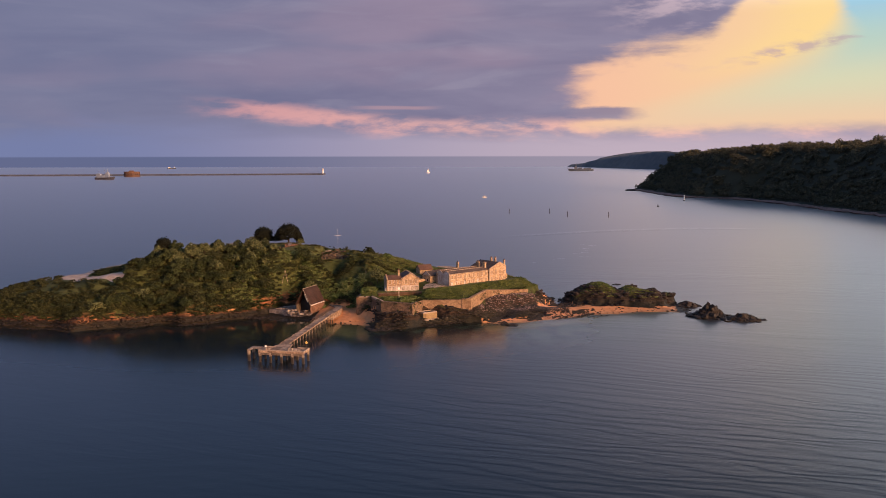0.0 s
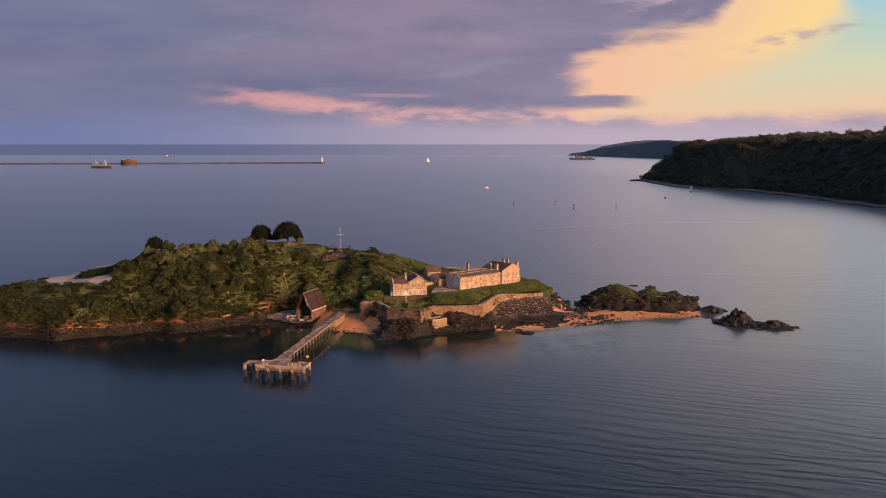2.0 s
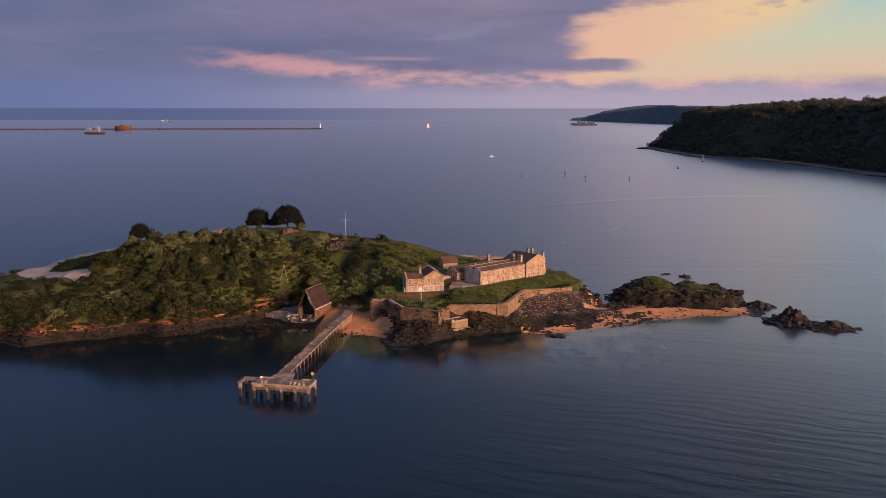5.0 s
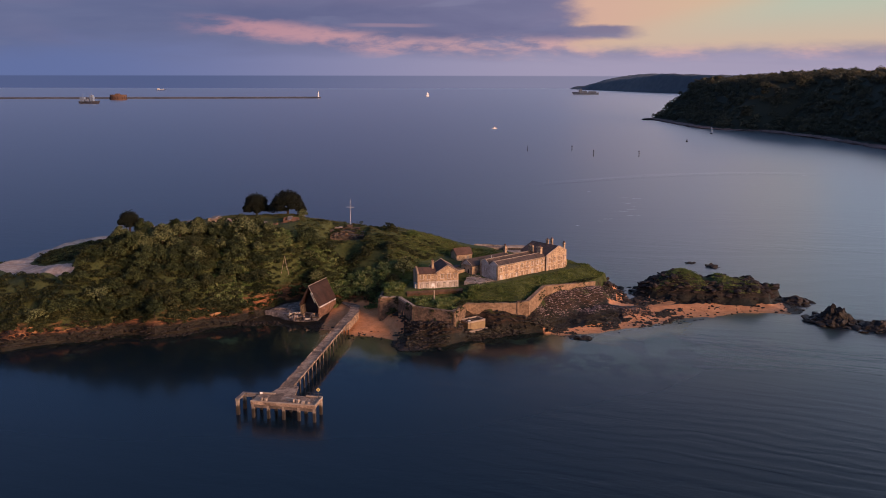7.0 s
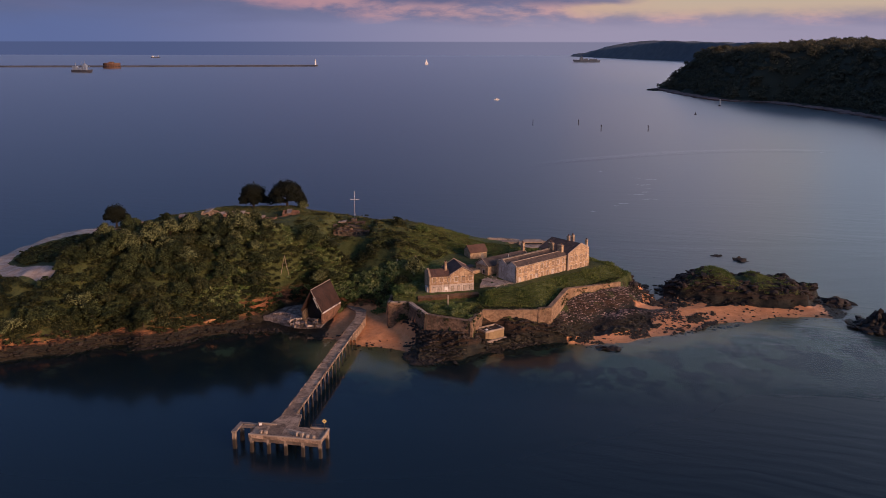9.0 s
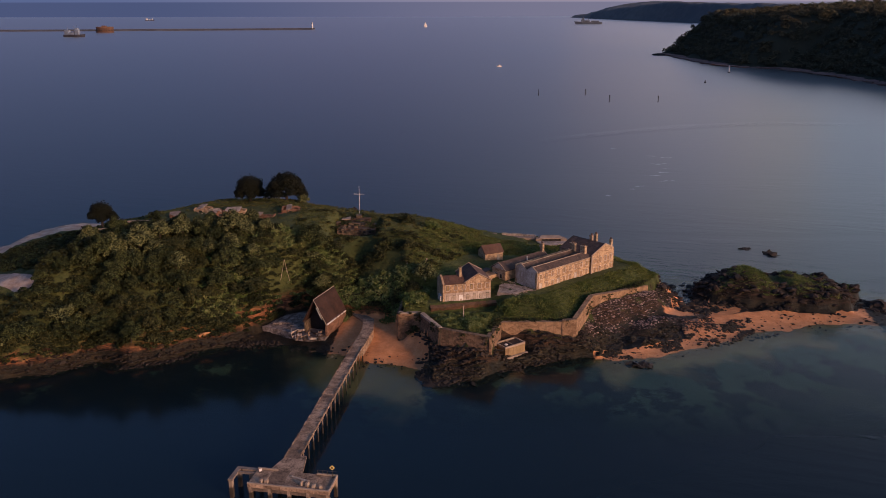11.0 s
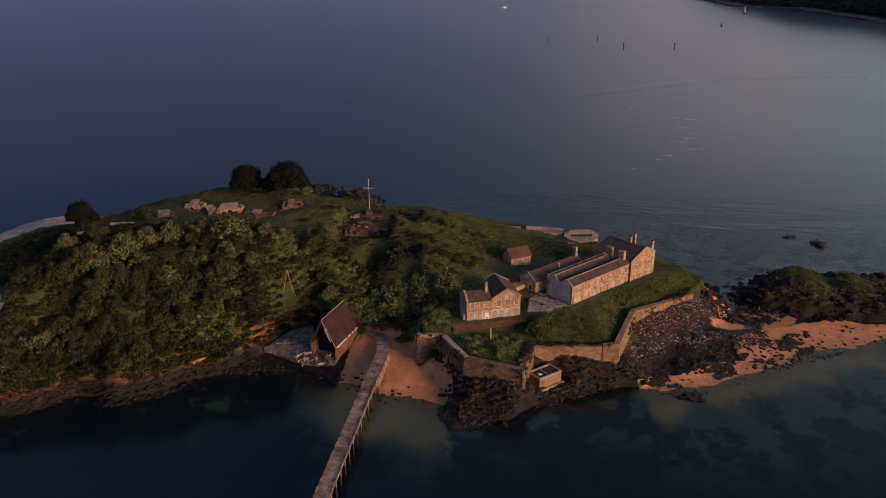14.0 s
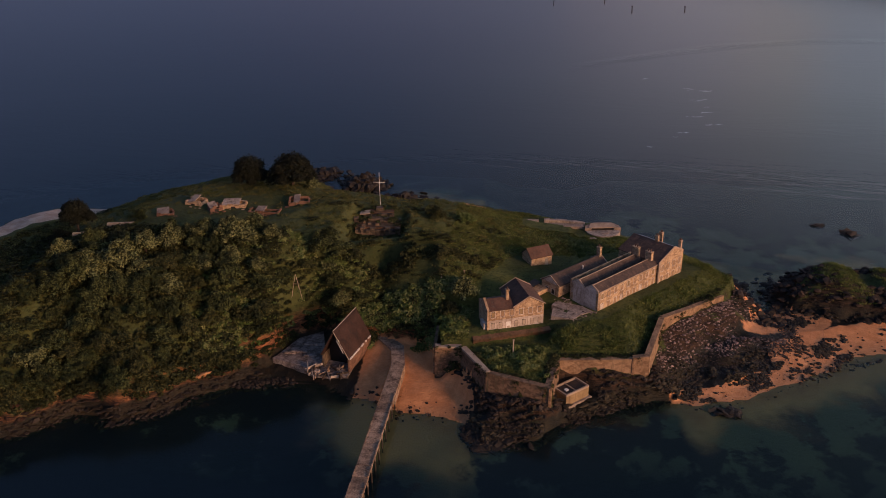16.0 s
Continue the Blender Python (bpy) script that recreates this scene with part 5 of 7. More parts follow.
def battery_box():
    t = thing("searchlight_house", pose(33.9, 68.4, 0, rz=40.5), "small flat-roofed ochre concrete block on the rocks", "blockhouse")
    part("plinth", boxes((-0.5, 7.6, -0.6, 5.0, -0.5, 2.2), bevel=0.1), CONCRETE, t, "grey concrete plinth")
    part("wall", boxes((0, 7.0, 0, 4.4, 2.2, 4.6), bevel=0.06), OCHRE, t)
    part("roof_slab", boxes((0.5, 6.5, 0.5, 3.9, 4.6, 4.75)), IRON, t, "dark flat roof")
    part("parapet", boxes((0, 7, 0, 0.35, 4.6, 5.1), (0, 7, 4.05, 4.4, 4.6, 5.1), (0, 0.35, 0.35, 4.05, 4.6, 5.1), (6.65, 7, 0.35, 4.05, 4.6, 5.1), (3.2, 3.45, 0.35, 4.05, 4.6, 4.95)), COPING, t)
    part("hatch", boxes((1.4, 2.2, 1.5, 2.3, 4.75, 5.0)), WHITE, t)


battery_box()


# ---- buildings ----
def window(parent, x, z, w, h, y=0.0, pane=None, face="front"):
    """A recessed boarded window with a stone surround, in a wall's face at y (or x for an end wall)."""
    if face == "front":
        fr = boxes((x - w / 2 - 0.14, x - w / 2, y - 0.06, y + 0.1, z - 0.1, z + h + 0.14), (x + w / 2, x + w / 2 + 0.14, y - 0.06, y + 0.1, z - 0.1, z + h + 0.14),
                   (x - w / 2, x + w / 2, y - 0.06, y + 0.1, z + h, z + h + 0.14), (x - w / 2 - 0.1, x + w / 2 + 0.1, y - 0.14, y + 0.1, z - 0.14, z))
        pa = boxes((x - w / 2, x + w / 2, y - 0.012, y + 0.06, z, z + h))
    else:
        fr = boxes((y - 0.06, y + 0.1, x - w / 2 - 0.14, x - w / 2, z - 0.1, z + h + 0.14), (y - 0.06, y + 0.1, x + w / 2, x + w / 2 + 0.14, z - 0.1, z + h + 0.14),
                   (y - 0.06, y + 0.1, x - w / 2, x + w / 2, z + h, z + h + 0.14), (y - 0.14, y + 0.1, x - w / 2 - 0.1, x + w / 2 + 0.1, z - 0.14, z))
        pa = boxes((y - 0.012, y + 0.06, x - w / 2, x + w / 2, z, z + h))
    wn = part("window", fr, PALE, parent)
    part("reveal", pa, DARK, wn, "dark window reveal")
    if face == "front":
        part("pane", boxes((x - w / 2 + 0.09, x + w / 2 - 0.05, y - 0.03, y + 0.02, z + 0.05, z + h - 0.12)), pane or SHUTTER, wn)
    else:
        part("pane", boxes((y - 0.03, y + 0.02, x - w / 2 + 0.09, x + w / 2 - 0.05, z + 0.05, z + h - 0.12)), pane or SHUTTER, wn)


def chimney(t, x, y, z0, z1, s=0.5, l=0.8):
    c = part("chimney", boxes((x - s, x + s, y - l, y + l, z0, z1 - 0.3), (x - s - 0.1, x + s + 0.1, y - l - 0.1, y + l + 0.1, z1 - 0.3, z1)), STONE, t)
    for dy in (-0.4, 0.4):
        part("chimney_pot", tube(bmesh.new(), (x, y + dy * l, z1), (x, y + dy * l, z1 + 0.6), 0.16, 0.13, 8), BRICK, c)


def house():
    t = thing("house", pose(14.6, 85.9, 11.0, rz=18.9), "two-storey stone house with boarded windows and a low side wing", "house")
    part("wing_wall", boxes((1.6, 7.8, 0, 6.6, -1.2, 5.3)), STONE, t)
    part("limewash_band", boxes((1.62, 15.38, -0.05, 0.0, -0.6, 2.35)), PALE, t, "pale lower storey")
    part("wing_roof", slab([(1.5, -0.35, 5.15), (7.8, -0.35, 5.15), (7.8, 3.3, 6.7), (1.5, 3.3, 6.7)], 0.2), RUST_ROOF, t)
    part("wing_roof", slab([(1.5, 6.9, 5.15), (7.8, 6.9, 5.15), (7.8, 3.3, 6.7), (1.5, 3.3, 6.7)], 0.2), SLATE, t)
    part("end_parapet", prism([(-0.2, 5.2), (3.3, 7.1), (6.8, 5.2), (6.8, -1), (-0.2, -1)], 1.05, 1.65, "x"), STONE, t, "raised end gable")
    part("block_wall", boxes((7.8, 15.4, 0, 10.2, -1.2, 5.3)), STONE, t)
    part("gable", prism([(7.8, 5.3), (15.4, 5.3), (11.6, 7.5)], 0, 0.45, "y"), STONE, t)
    part("gable", prism([(7.8, 5.3), (15.4, 5.3), (11.6, 7.5)], 9.75, 10.2, "y"), STONE, t)
    part("block_roof", slab([(11.6, -0.2, 7.75), (15.75, -0.2, 5.3), (15.75, 10.4, 5.3), (11.6, 10.4, 7.75)], 0.2), RUST_ROOF, t)
    part("block_roof", slab([(11.6, -0.2, 7.75), (7.45, -0.2, 5.3), (7.45, 10.4, 5.3), (11.6, 10.4, 7.75)], 0.2), RUST_ROOF, t)
    for a, b in (((11.6, -0.25, 7.8), (15.75, -0.25, 5.35)), ((11.6, -0.25, 7.8), (7.45, -0.25, 5.35)), ((11.6, 10.4, 7.8), (15.75, 10.4, 5.35)), ((11.6, 10.4, 7.8), (7.45, 10.4, 5.35))):
        part("verge", tube(bmesh.new(), a, b, 0.12, 0.12, 5), COPING, t, "pale stone verge")
    chimney(t, 6.9, 2.6, 5.5, 9.0, 0.35, 0.4)
    part("porch", boxes((0.4, 1.05, 0.4, 3.2, -1, 1.6)), PALE, t)
    for k in range(6):
        window(t, 2.6 + k * 2.35, 3.15, 0.95, 1.5, 0.0, SHUTTER if k % 3 else OCHRE)
    for k in range(7):
        if k != 2:
            window(t, 2.5 + k * 1.98, 0.15, 0.9, 1.6, -0.05, BOARD)
    d = part("door", boxes((5.9, 7.0, -0.11, -0.04, -0.5, 1.6)), WHITE, t, "pale door")
    part("door_panel", boxes((6.1, 6.8, -0.13, -0.11, -0.3, 0.5)), BOARD, d)
    for k in range(3):
        window(t, 1.8 + k * 3.2, 3.0, 0.9, 1.4, 15.42, DARK, "side")


house()


def barracks():
    t = thing("barracks", pose(42.4, 94.7, 11.9, rz=46.3), "long two-storey stone barracks with double-pitched slate roof", "barracks")
    L, W, E = 24.4, 8.4, 5.7
    part("front_wall", boxes((0, L, 0, 0.6, -1.5, E)), STONE, t)
    part("rear_wall", boxes((0, L, W - 0.6, W, -1.5, E)), STONE, t)
    part("end_wall", prism([(0, -1.5), (W, -1.5), (W, E), (6.35, E + 1.25), (4.3, E - 0.35), (2.1, E + 1.25), (0, E)], 0.0, 0.5, "x"), PALE, t, "limewashed twin-gabled end wall")
    for y0, y1, z0, z1, m in ((-0.3, 2.1, E - 0.1, E + 1.15, SLATE), (2.1, 3.9, E + 1.15, E - 0.5, SLATE), (4.7, 6.35, E - 0.5, E + 1.15, SLATE), (6.35, W + 0.3, E + 1.15, E - 0.1, SLATE)):
        part("roof_slope", slab([(0.35, y0, z0), (L, y0, z0), (L, y1, z1), (0.35, y1, z1)], 0.18), m, t)
    part("valley_gutter", boxes((0.5, L, 3.85, 4.75, E - 0.8, E - 0.6)), IRON, t, "dark valley gutter")
    part("ridge_coping", boxes((0.3, L, 2.0, 2.2, E + 1.12, E + 1.28), (0.3, L, 6.25, 6.45, E + 1.12, E + 1.28), (0.3, L, -0.36, -0.2, E - 0.16, E + 0.02)), COPING, t)
    part("rear_parapet", boxes((0, L, W + 0.05, W + 0.4, -1.5, E + 0.7)), STONE, t)
    bm = bmesh.new()
    for a, b in (((0, 0, E), (0, 2.1, E + 1.25)), ((0, 2.1, E + 1.25), (0, 4.3, E - 0.35)), ((0, 4.3, E - 0.35), (0, 6.35, E + 1.25)), ((0, 6.35, E + 1.25), (0, W, E))):
        tube(bm, (a[0] + 0.2, a[1], a[2] + 0.05), (b[0] + 0.2, b[1], b[2] + 0.05), 0.2, 0.2, 5)
    part("gable_coping", bm, COPING, t, "pale gable coping")
    for k in range(9):
        window(t, 1.7 + k * 2.62, 3.35, 0.95, 1.45, 0.0, SHUTTER if k % 4 else OCHRE)
        window(t, 1.7 + k * 2.62, 0.35, 1.05, 1.7, 0.0, SHUTTER if k % 3 else PALE)
    # taller cross block
    X0, X1, D = L, 35.3, 12.5
    part("cross_wall", boxes((X0, X1, -0.5, D, -1.5, E + 0.2)), STONE, t)
    part("cross_gable", prism([(X0, E + 0.2), (X1, E + 0.2), (X1, E + 0.9), (X0 + 6.6, E + 3.0)], -0.5, 0.1, "y"), STONE, t)
    part("cross_gable", prism([(X0, E + 0.2), (X1, E + 0.2), (X1, E + 0.9), (X0 + 6.6, E + 3.0)], D - 0.6, D, "y"), STONE, t)
    part("cross_roof", slab([(X0 + 6.6, -0.2, E + 3.05), (X0 - 0.2, -0.2, E + 0.3), (X0 - 0.2, D + 0.2, E + 0.3), (X0 + 6.6, D + 0.2, E + 3.05)], 0.2), SLATE, t)
    part("cross_roof", slab([(X0 + 6.6, -0.2, E + 3.05), (X1 + 0.3, -0.2, E + 0.95), (X1 + 0.3, D + 0.2, E + 0.95), (X0 + 6.6, D + 0.2, E + 3.05)], 0.2), BLUE_SLATE, t)
    bm = bmesh.new()
    tube(bm, (X0, -0.4, E + 0.35), (X0 + 6.6, -0.4, E + 3.1), 0.16, 0.16, 5)
    tube(bm, (X0 + 6.6, -0.4, E + 3.1), (X1, -0.4, E + 1.0), 0.16, 0.16, 5)
    part("gable_coping", bm, COPING, t)
    part("pilaster", boxes((X0 - 0.35, X0 + 0.25, -0.75, -0.45, -1.5, E + 0.5)), COPING, t)
    for k in range(4):
        window(t, X0 + 1.6 + k * 2.6, 3.3, 0.95, 1.6, -0.5, SHUTTER)
        window(t, X0 + 1.6 + k * 2.6, 0.3, 1.0, 1.6, -0.5, SHUTTER)
    chimney(t, X0 - 1.0, 2.1, E + 0.8, E + 3.3, 0.5, 0.9)
    chimney(t, X0 - 1.0, 6.3, E + 0.8, E + 3.3, 0.5, 0.9)
    chimney(t, X0 + 6.6, 5.2, E + 2.6, E + 4.6, 0.35, 0.5)
    chimney(t, X1 - 0.4, 6.5, E + 0.6, E + 4.1, 0.32, 0.45)
    chimney(t, X1 - 0.5, 0.4, E + 0.8, E + 3.6, 0.32, 0.4)
    part("side_porch", boxes((X1, X1 + 2.4, 1.2, 5.0, -1.5, 2.6)), STONE, t)


barracks()


def long_store():
    t = thing("long_store", pose(33.2, 100.9, 12.0, rz=45.5), "low stone store building with a brown pitched roof", "store")
    L, W, E = 19.5, 5.8, 4.0
    part("wall", boxes((0, L, 0, W, -1.5, E)), STONE, t)
    part("gable", prism([(0, E), (W, E), (W / 2, E + 1.9)], 0, 0.5, "x"), PALE, t)
    part("gable", prism([(0, E), (W, E), (W / 2, E + 1.9)], L - 0.5, L, "x"), STONE, t)
    part("roof_slope", slab([(-0.15, -0.3, E - 0.1), (L + 0.1, -0.3, E - 0.1), (L + 0.1, W / 2, E + 2.0), (-0.15, W / 2, E + 2.0)], 0.18), SLATE, t)
    part("roof_slope", slab([(-0.15, W + 0.3, E - 0.1), (L + 0.1, W + 0.3, E - 0.1), (L + 0.1, W / 2, E + 2.0), (-0.15, W / 2, E + 2.0)], 0.18), RUST_ROOF, t)
    for x in (-0.15, L + 0.1):
        for y in (-0.3, W + 0.3):
            part("verge", tube(bmesh.new(), (x, y, E), (x, W / 2, E + 2.1), 0.13, 0.13, 5), COPING, t)
    chimney(t, L - 0.5, W / 2, E + 1.6, E + 4.4, 0.4, 0.55)
    part("vent", tube(bmesh.new(), (L * 0.55, 1.4, E + 0.9), (L * 0.55, 1.4, E + 2.0), 0.16), WHITE, t)
    part("lean_to", boxes((-4.5, 0, 3.6, W + 2.4, -1.5, 2.2)), STONE, t, "roofless stone lean-to")
    part("lean_to", slab([(-4.6, 6.0, 2.3), (0, 6.0, 3.1), (0, 8.4, 3.1), (-4.6, 8.4, 2.3)], 0.15), IRON, t)
    window(t, 1.9, 1.2, 0.9, 1.3, 0.0, DARK, "side")
    window(t, 4.0, 1.2, 0.9, 1.3, 0.0, DARK, "side")


long_store()


def hut():
    t = thing("hut", pose(26.6, 116.0, level(28, 118) - 0.1, rz=30), "small stone hut with a brown lean pitched roof", "hut")
    L, W, E = 6.4, 4.8, 2.5
    part("wall", boxes((0, L, 0, W, -1.5, E)), STONE, t)
    part("gable", prism([(0, E), (W, E), (W / 2, E + 2.0)], 0.0, 0.4, "x"), STONE, t)
    part("gable", prism([(0, E), (W, E), (W / 2, E + 2.0)], L - 0.4, L, "x"), STONE, t)
    part("roof_slope", slab([(-0.25, -0.35, E - 0.15), (L + 0.25, -0.35, E - 0.15), (L + 0.25, W / 2, E + 2.1), (-0.25, W / 2, E + 2.1)], 0.16), RUST_ROOF, t)
    part("roof_slope", slab([(-0.25, W + 0.35, E - 0.15), (L + 0.25, W + 0.35, E - 0.15), (L + 0.25, W / 2, E + 2.1), (-0.25, W / 2, E + 2.1)], 0.16), SLATE, t)
    part("door", boxes((4.2, 5.2, -0.06, 0.02, -0.4, 1.9)), BOARD, t)


hut()


def yard():
    t = thing("yard_paving", pose(0, 0, 0), "pale cracked paving between the house and the barracks", "paving", kind="structure")
    for pts, top in ((((31.4, 97.2), (34.9, 94.9), (36.4, 98.2), (35.6, 100.2), (33.0, 100.0)), 12.60), (((35.0, 94.8), (38.4, 92.7), (41.4, 94.4), (38.7, 97.2), (36.5, 98.1)), 12.56),
                     (((31.1, 91.6), (34.3, 90.6), (35.2, 93.2), (31.7, 96.3)), 12.52), (((34.4, 90.5), (36.4, 90.2), (38.3, 92.5), (35.3, 94.4)), 12.57)):
        part("slab", prism(pts, 11.2, top), YARD, t)
    for x, y, a, b in ((33, 93, 0.5, -0.1), (36.4, 91.6, 0.4, -0.05)):
        z = level(x, y)
        part("rubble", boxes((x - a, x + a, y - 0.4, y + 0.4, z - 0.5, z + b + 0.3), bevel=0.1), COPING, t)
    part("retaining_wall", slab([(12.6, 82.4, 10.2), (31.0, 88.5, 10.3), (30.6, 89.6, 10.8), (12.2, 83.5, 10.75)], 3.0), EARTH, t, "bare brown earth bank")


yard()


def gun_platform():
    t = thing("gun_platform", pose(48.6, 147.0, 12.5, rz=6) @ Matrix.Scale(0.8, 4), "old concrete gun platform with a low curved hood and pale apron", "platform")
    fan = [(6.4 * math.cos(a), 6.4 * math.sin(a)) for a in (radians(180 + 15 * k) for k in range(13))]
    part("apron", prism(fan, -5.0, 0.1), YARD, t, "pale cracked concrete apron")
    for k in range(9):
        a0, a1 = radians(20 * k), radians(20 * k + 20)
        c = [(r * math.cos(a), r * 0.72 * math.sin(a)) for a, r in ((a0, 4.3), (a1, 4.3), (a1, 6.8), (a0, 6.8))]
        part("hood_block", prism(c, -5.0, 1.0 + 0.5 * math.sin(radians(20 * k + 10))), CONCRETE, t)
    part("hood_roof", slab([(-5.2, 0.2, 1.15), (5.2, 0.2, 1.15), (4.0, 3.4, 1.75), (-4.0, 3.4, 1.75)], 0.35), COPING, t, "thin concrete hood")
    part("gun_slot", boxes((-4.2, 4.2, 0.5, 3.0, 0.1, 0.82)), DARK, t, "dark gun slot")
    part("gun_ring", tube(bmesh.new(), (0, -2.4, 0.1), (0, -2.4, 0.3), 1.7, 1.6, 14), CONCRETE, t)
    part("steps", boxes((-6.2, -3.6, -7.4, -5.6, -5, -0.25), (-6.0, -3.8, -8.6, -7.4, -5, -0.6)), YARD, t)
    w = thing("shelter_wall", pose(33, 150.5, max(12.1, level(33, 150.5))), "low curved pale concrete shelter wall", "wall")
    for k in range(12):
        u = -1 + k / 6
        x0, y0, y1 = -10.5 + 21 * k / 12, 2.4 * (1 - u * u), 2.4 * (1 - (u + 1 / 6) ** 2)
        if k not in (4,):
            part("wall_block", prism([(x0, y0 - 0.6), (x0 + 1.72, y1 - 0.6), (x0 + 1.72, y1 + 0.6), (x0, y0 + 0.6)], -2.5, 0.45 + 0.35 * math.sin(k * 2.1) ** 2 * 0.5), YARD, w)
    part("terrace", slab([(-9, -2.6, 0.25), (10, -2.6, 0.25), (10, -0.5, 0.35), (-9, -0.5, 0.35)], 2.5), CONCRETE, w)


gun_platform()


# ---- ruins on the hilltop ----
def ruin(x, y, rz, l, w, h, label, pale=False, door=True):
    """A broken shelter: four walls of uneven height, part of a tilted roof slab, fallen blocks."""
    q = random.Random(int(abs(x) * 10))
    z = min(level(x + dx, y + dy) for dx in (-3, 0, 3) for dy in (-2, 0, 2))
    t = thing("ruined_shelter", pose(x, y, z - 0.3, rz=rz), label, "ruin", "ruined shelters on the hilltop")
    m = BRICK if not pale else STONE

    def broken(x0, x1, y0, y1):
        n = 4
        alongx = x1 - x0 > y1 - y0
        items = []
        for k in range(n):
            a, b = k / n, (k + 1) / n
            top = h * q.uniform(0.55, 1.0)
            items.append((x0 + (x1 - x0) * a, x0 + (x1 - x0) * b, y0, y1, -1.5, top) if alongx else (x0, x1, y0 + (y1 - y0) * a, y0 + (y1 - y0) * b, -1.5, top))
        return boxes(*items)

    for box in ((-l / 2, l / 2, -w / 2, -w / 2 + 0.45), (-l / 2, -l / 2 + 0.45, -w / 2 + 0.45, w / 2), (l / 2 - 0.45, l / 2, -w / 2 + 0.45, w / 2), (-l / 2 + 0.45, l / 2 - 0.45, w / 2 - 0.45, w / 2)):
        part("wall", broken(*box), m, t)
    a, b = -l / 2 * q.uniform(0.5, 1.05), l / 2 * q.uniform(-0.1, 0.6)
    part("roof_slab", slab([(a, -w / 2 + 0.2, h * 0.72), (b, -w / 2 + 0.2, h * 0.85), (b, w / 2 + 0.2, h + 0.35), (a, w / 2 + 0.2, h + 0.2)], 0.24), YARD if pale else CONCRETE, t, "pale concrete roof slab" if pale else "stained concrete roof slab")
    if door:
        part("doorway", boxes((-0.6, 0.6, -w / 2 - 0.03, -w / 2 + 0.1, -0.2, h * 0.5)), DARK, t)
    for _ in range(7):
        u, v, s = q.uniform(-l / 2 - 1, l / 2 + 1), -w / 2 - q.uniform(0.4, 1.4), q.uniform(0.2, 0.5)
        part("fallen_block", boxes((u - s, u + s, v - s * 0.6, v + s * 0.6, -0.6, 0.3 + s * 0.6), bevel=0.08), COPING if pale else m, t)
    return t


ruin(-75.5, 121.5, 20, 4.6, 3.4, 1.6, "ruined brick shelter with a pale slab roof")
ruin(-70.0, 131.0, -12, 5.2, 4.0, 2.1, "brick hut with a large pale roof slab", True)
ruin(-63.2, 127.0, 35, 3.6, 3.0, 2.2, "small square brick ruin in the grass")
ruin(-58.5, 130.0, 5, 7.0, 3.6, 1.8, "low ruined shelter with a pale broken roof", True)
ruin(-48.5, 126.0, -6, 9.0, 3.0, 1.3, "long low brown brick ruin in the grass", False, False)
ruin(-40.0, 132.5, 10, 6.0, 4.4, 2.0, "round-backed ruined shelter beside the trees")
for x, y, rz, l in ((-92, 112.5, 14, 12), (-84, 113.5, 8, 9), (-87.5, 101, -6, 5), (-78, 106, 4, 6)):
    w = thing("low_wall", pose(x, y, level(x, y), rz=rz), "low broken stone wall in the grass", "wall", "broken walls in the grass")
    part("course", boxes((-l / 2, l / 2 * 0.6, -0.5, 0.5, -1.5, 0.6), bevel=0.08), STONE, w)
    part("coping", boxes((-l / 2, l / 2, -0.7, 0.3, -1.5, 0.3), bevel=0.08), COPING, w)


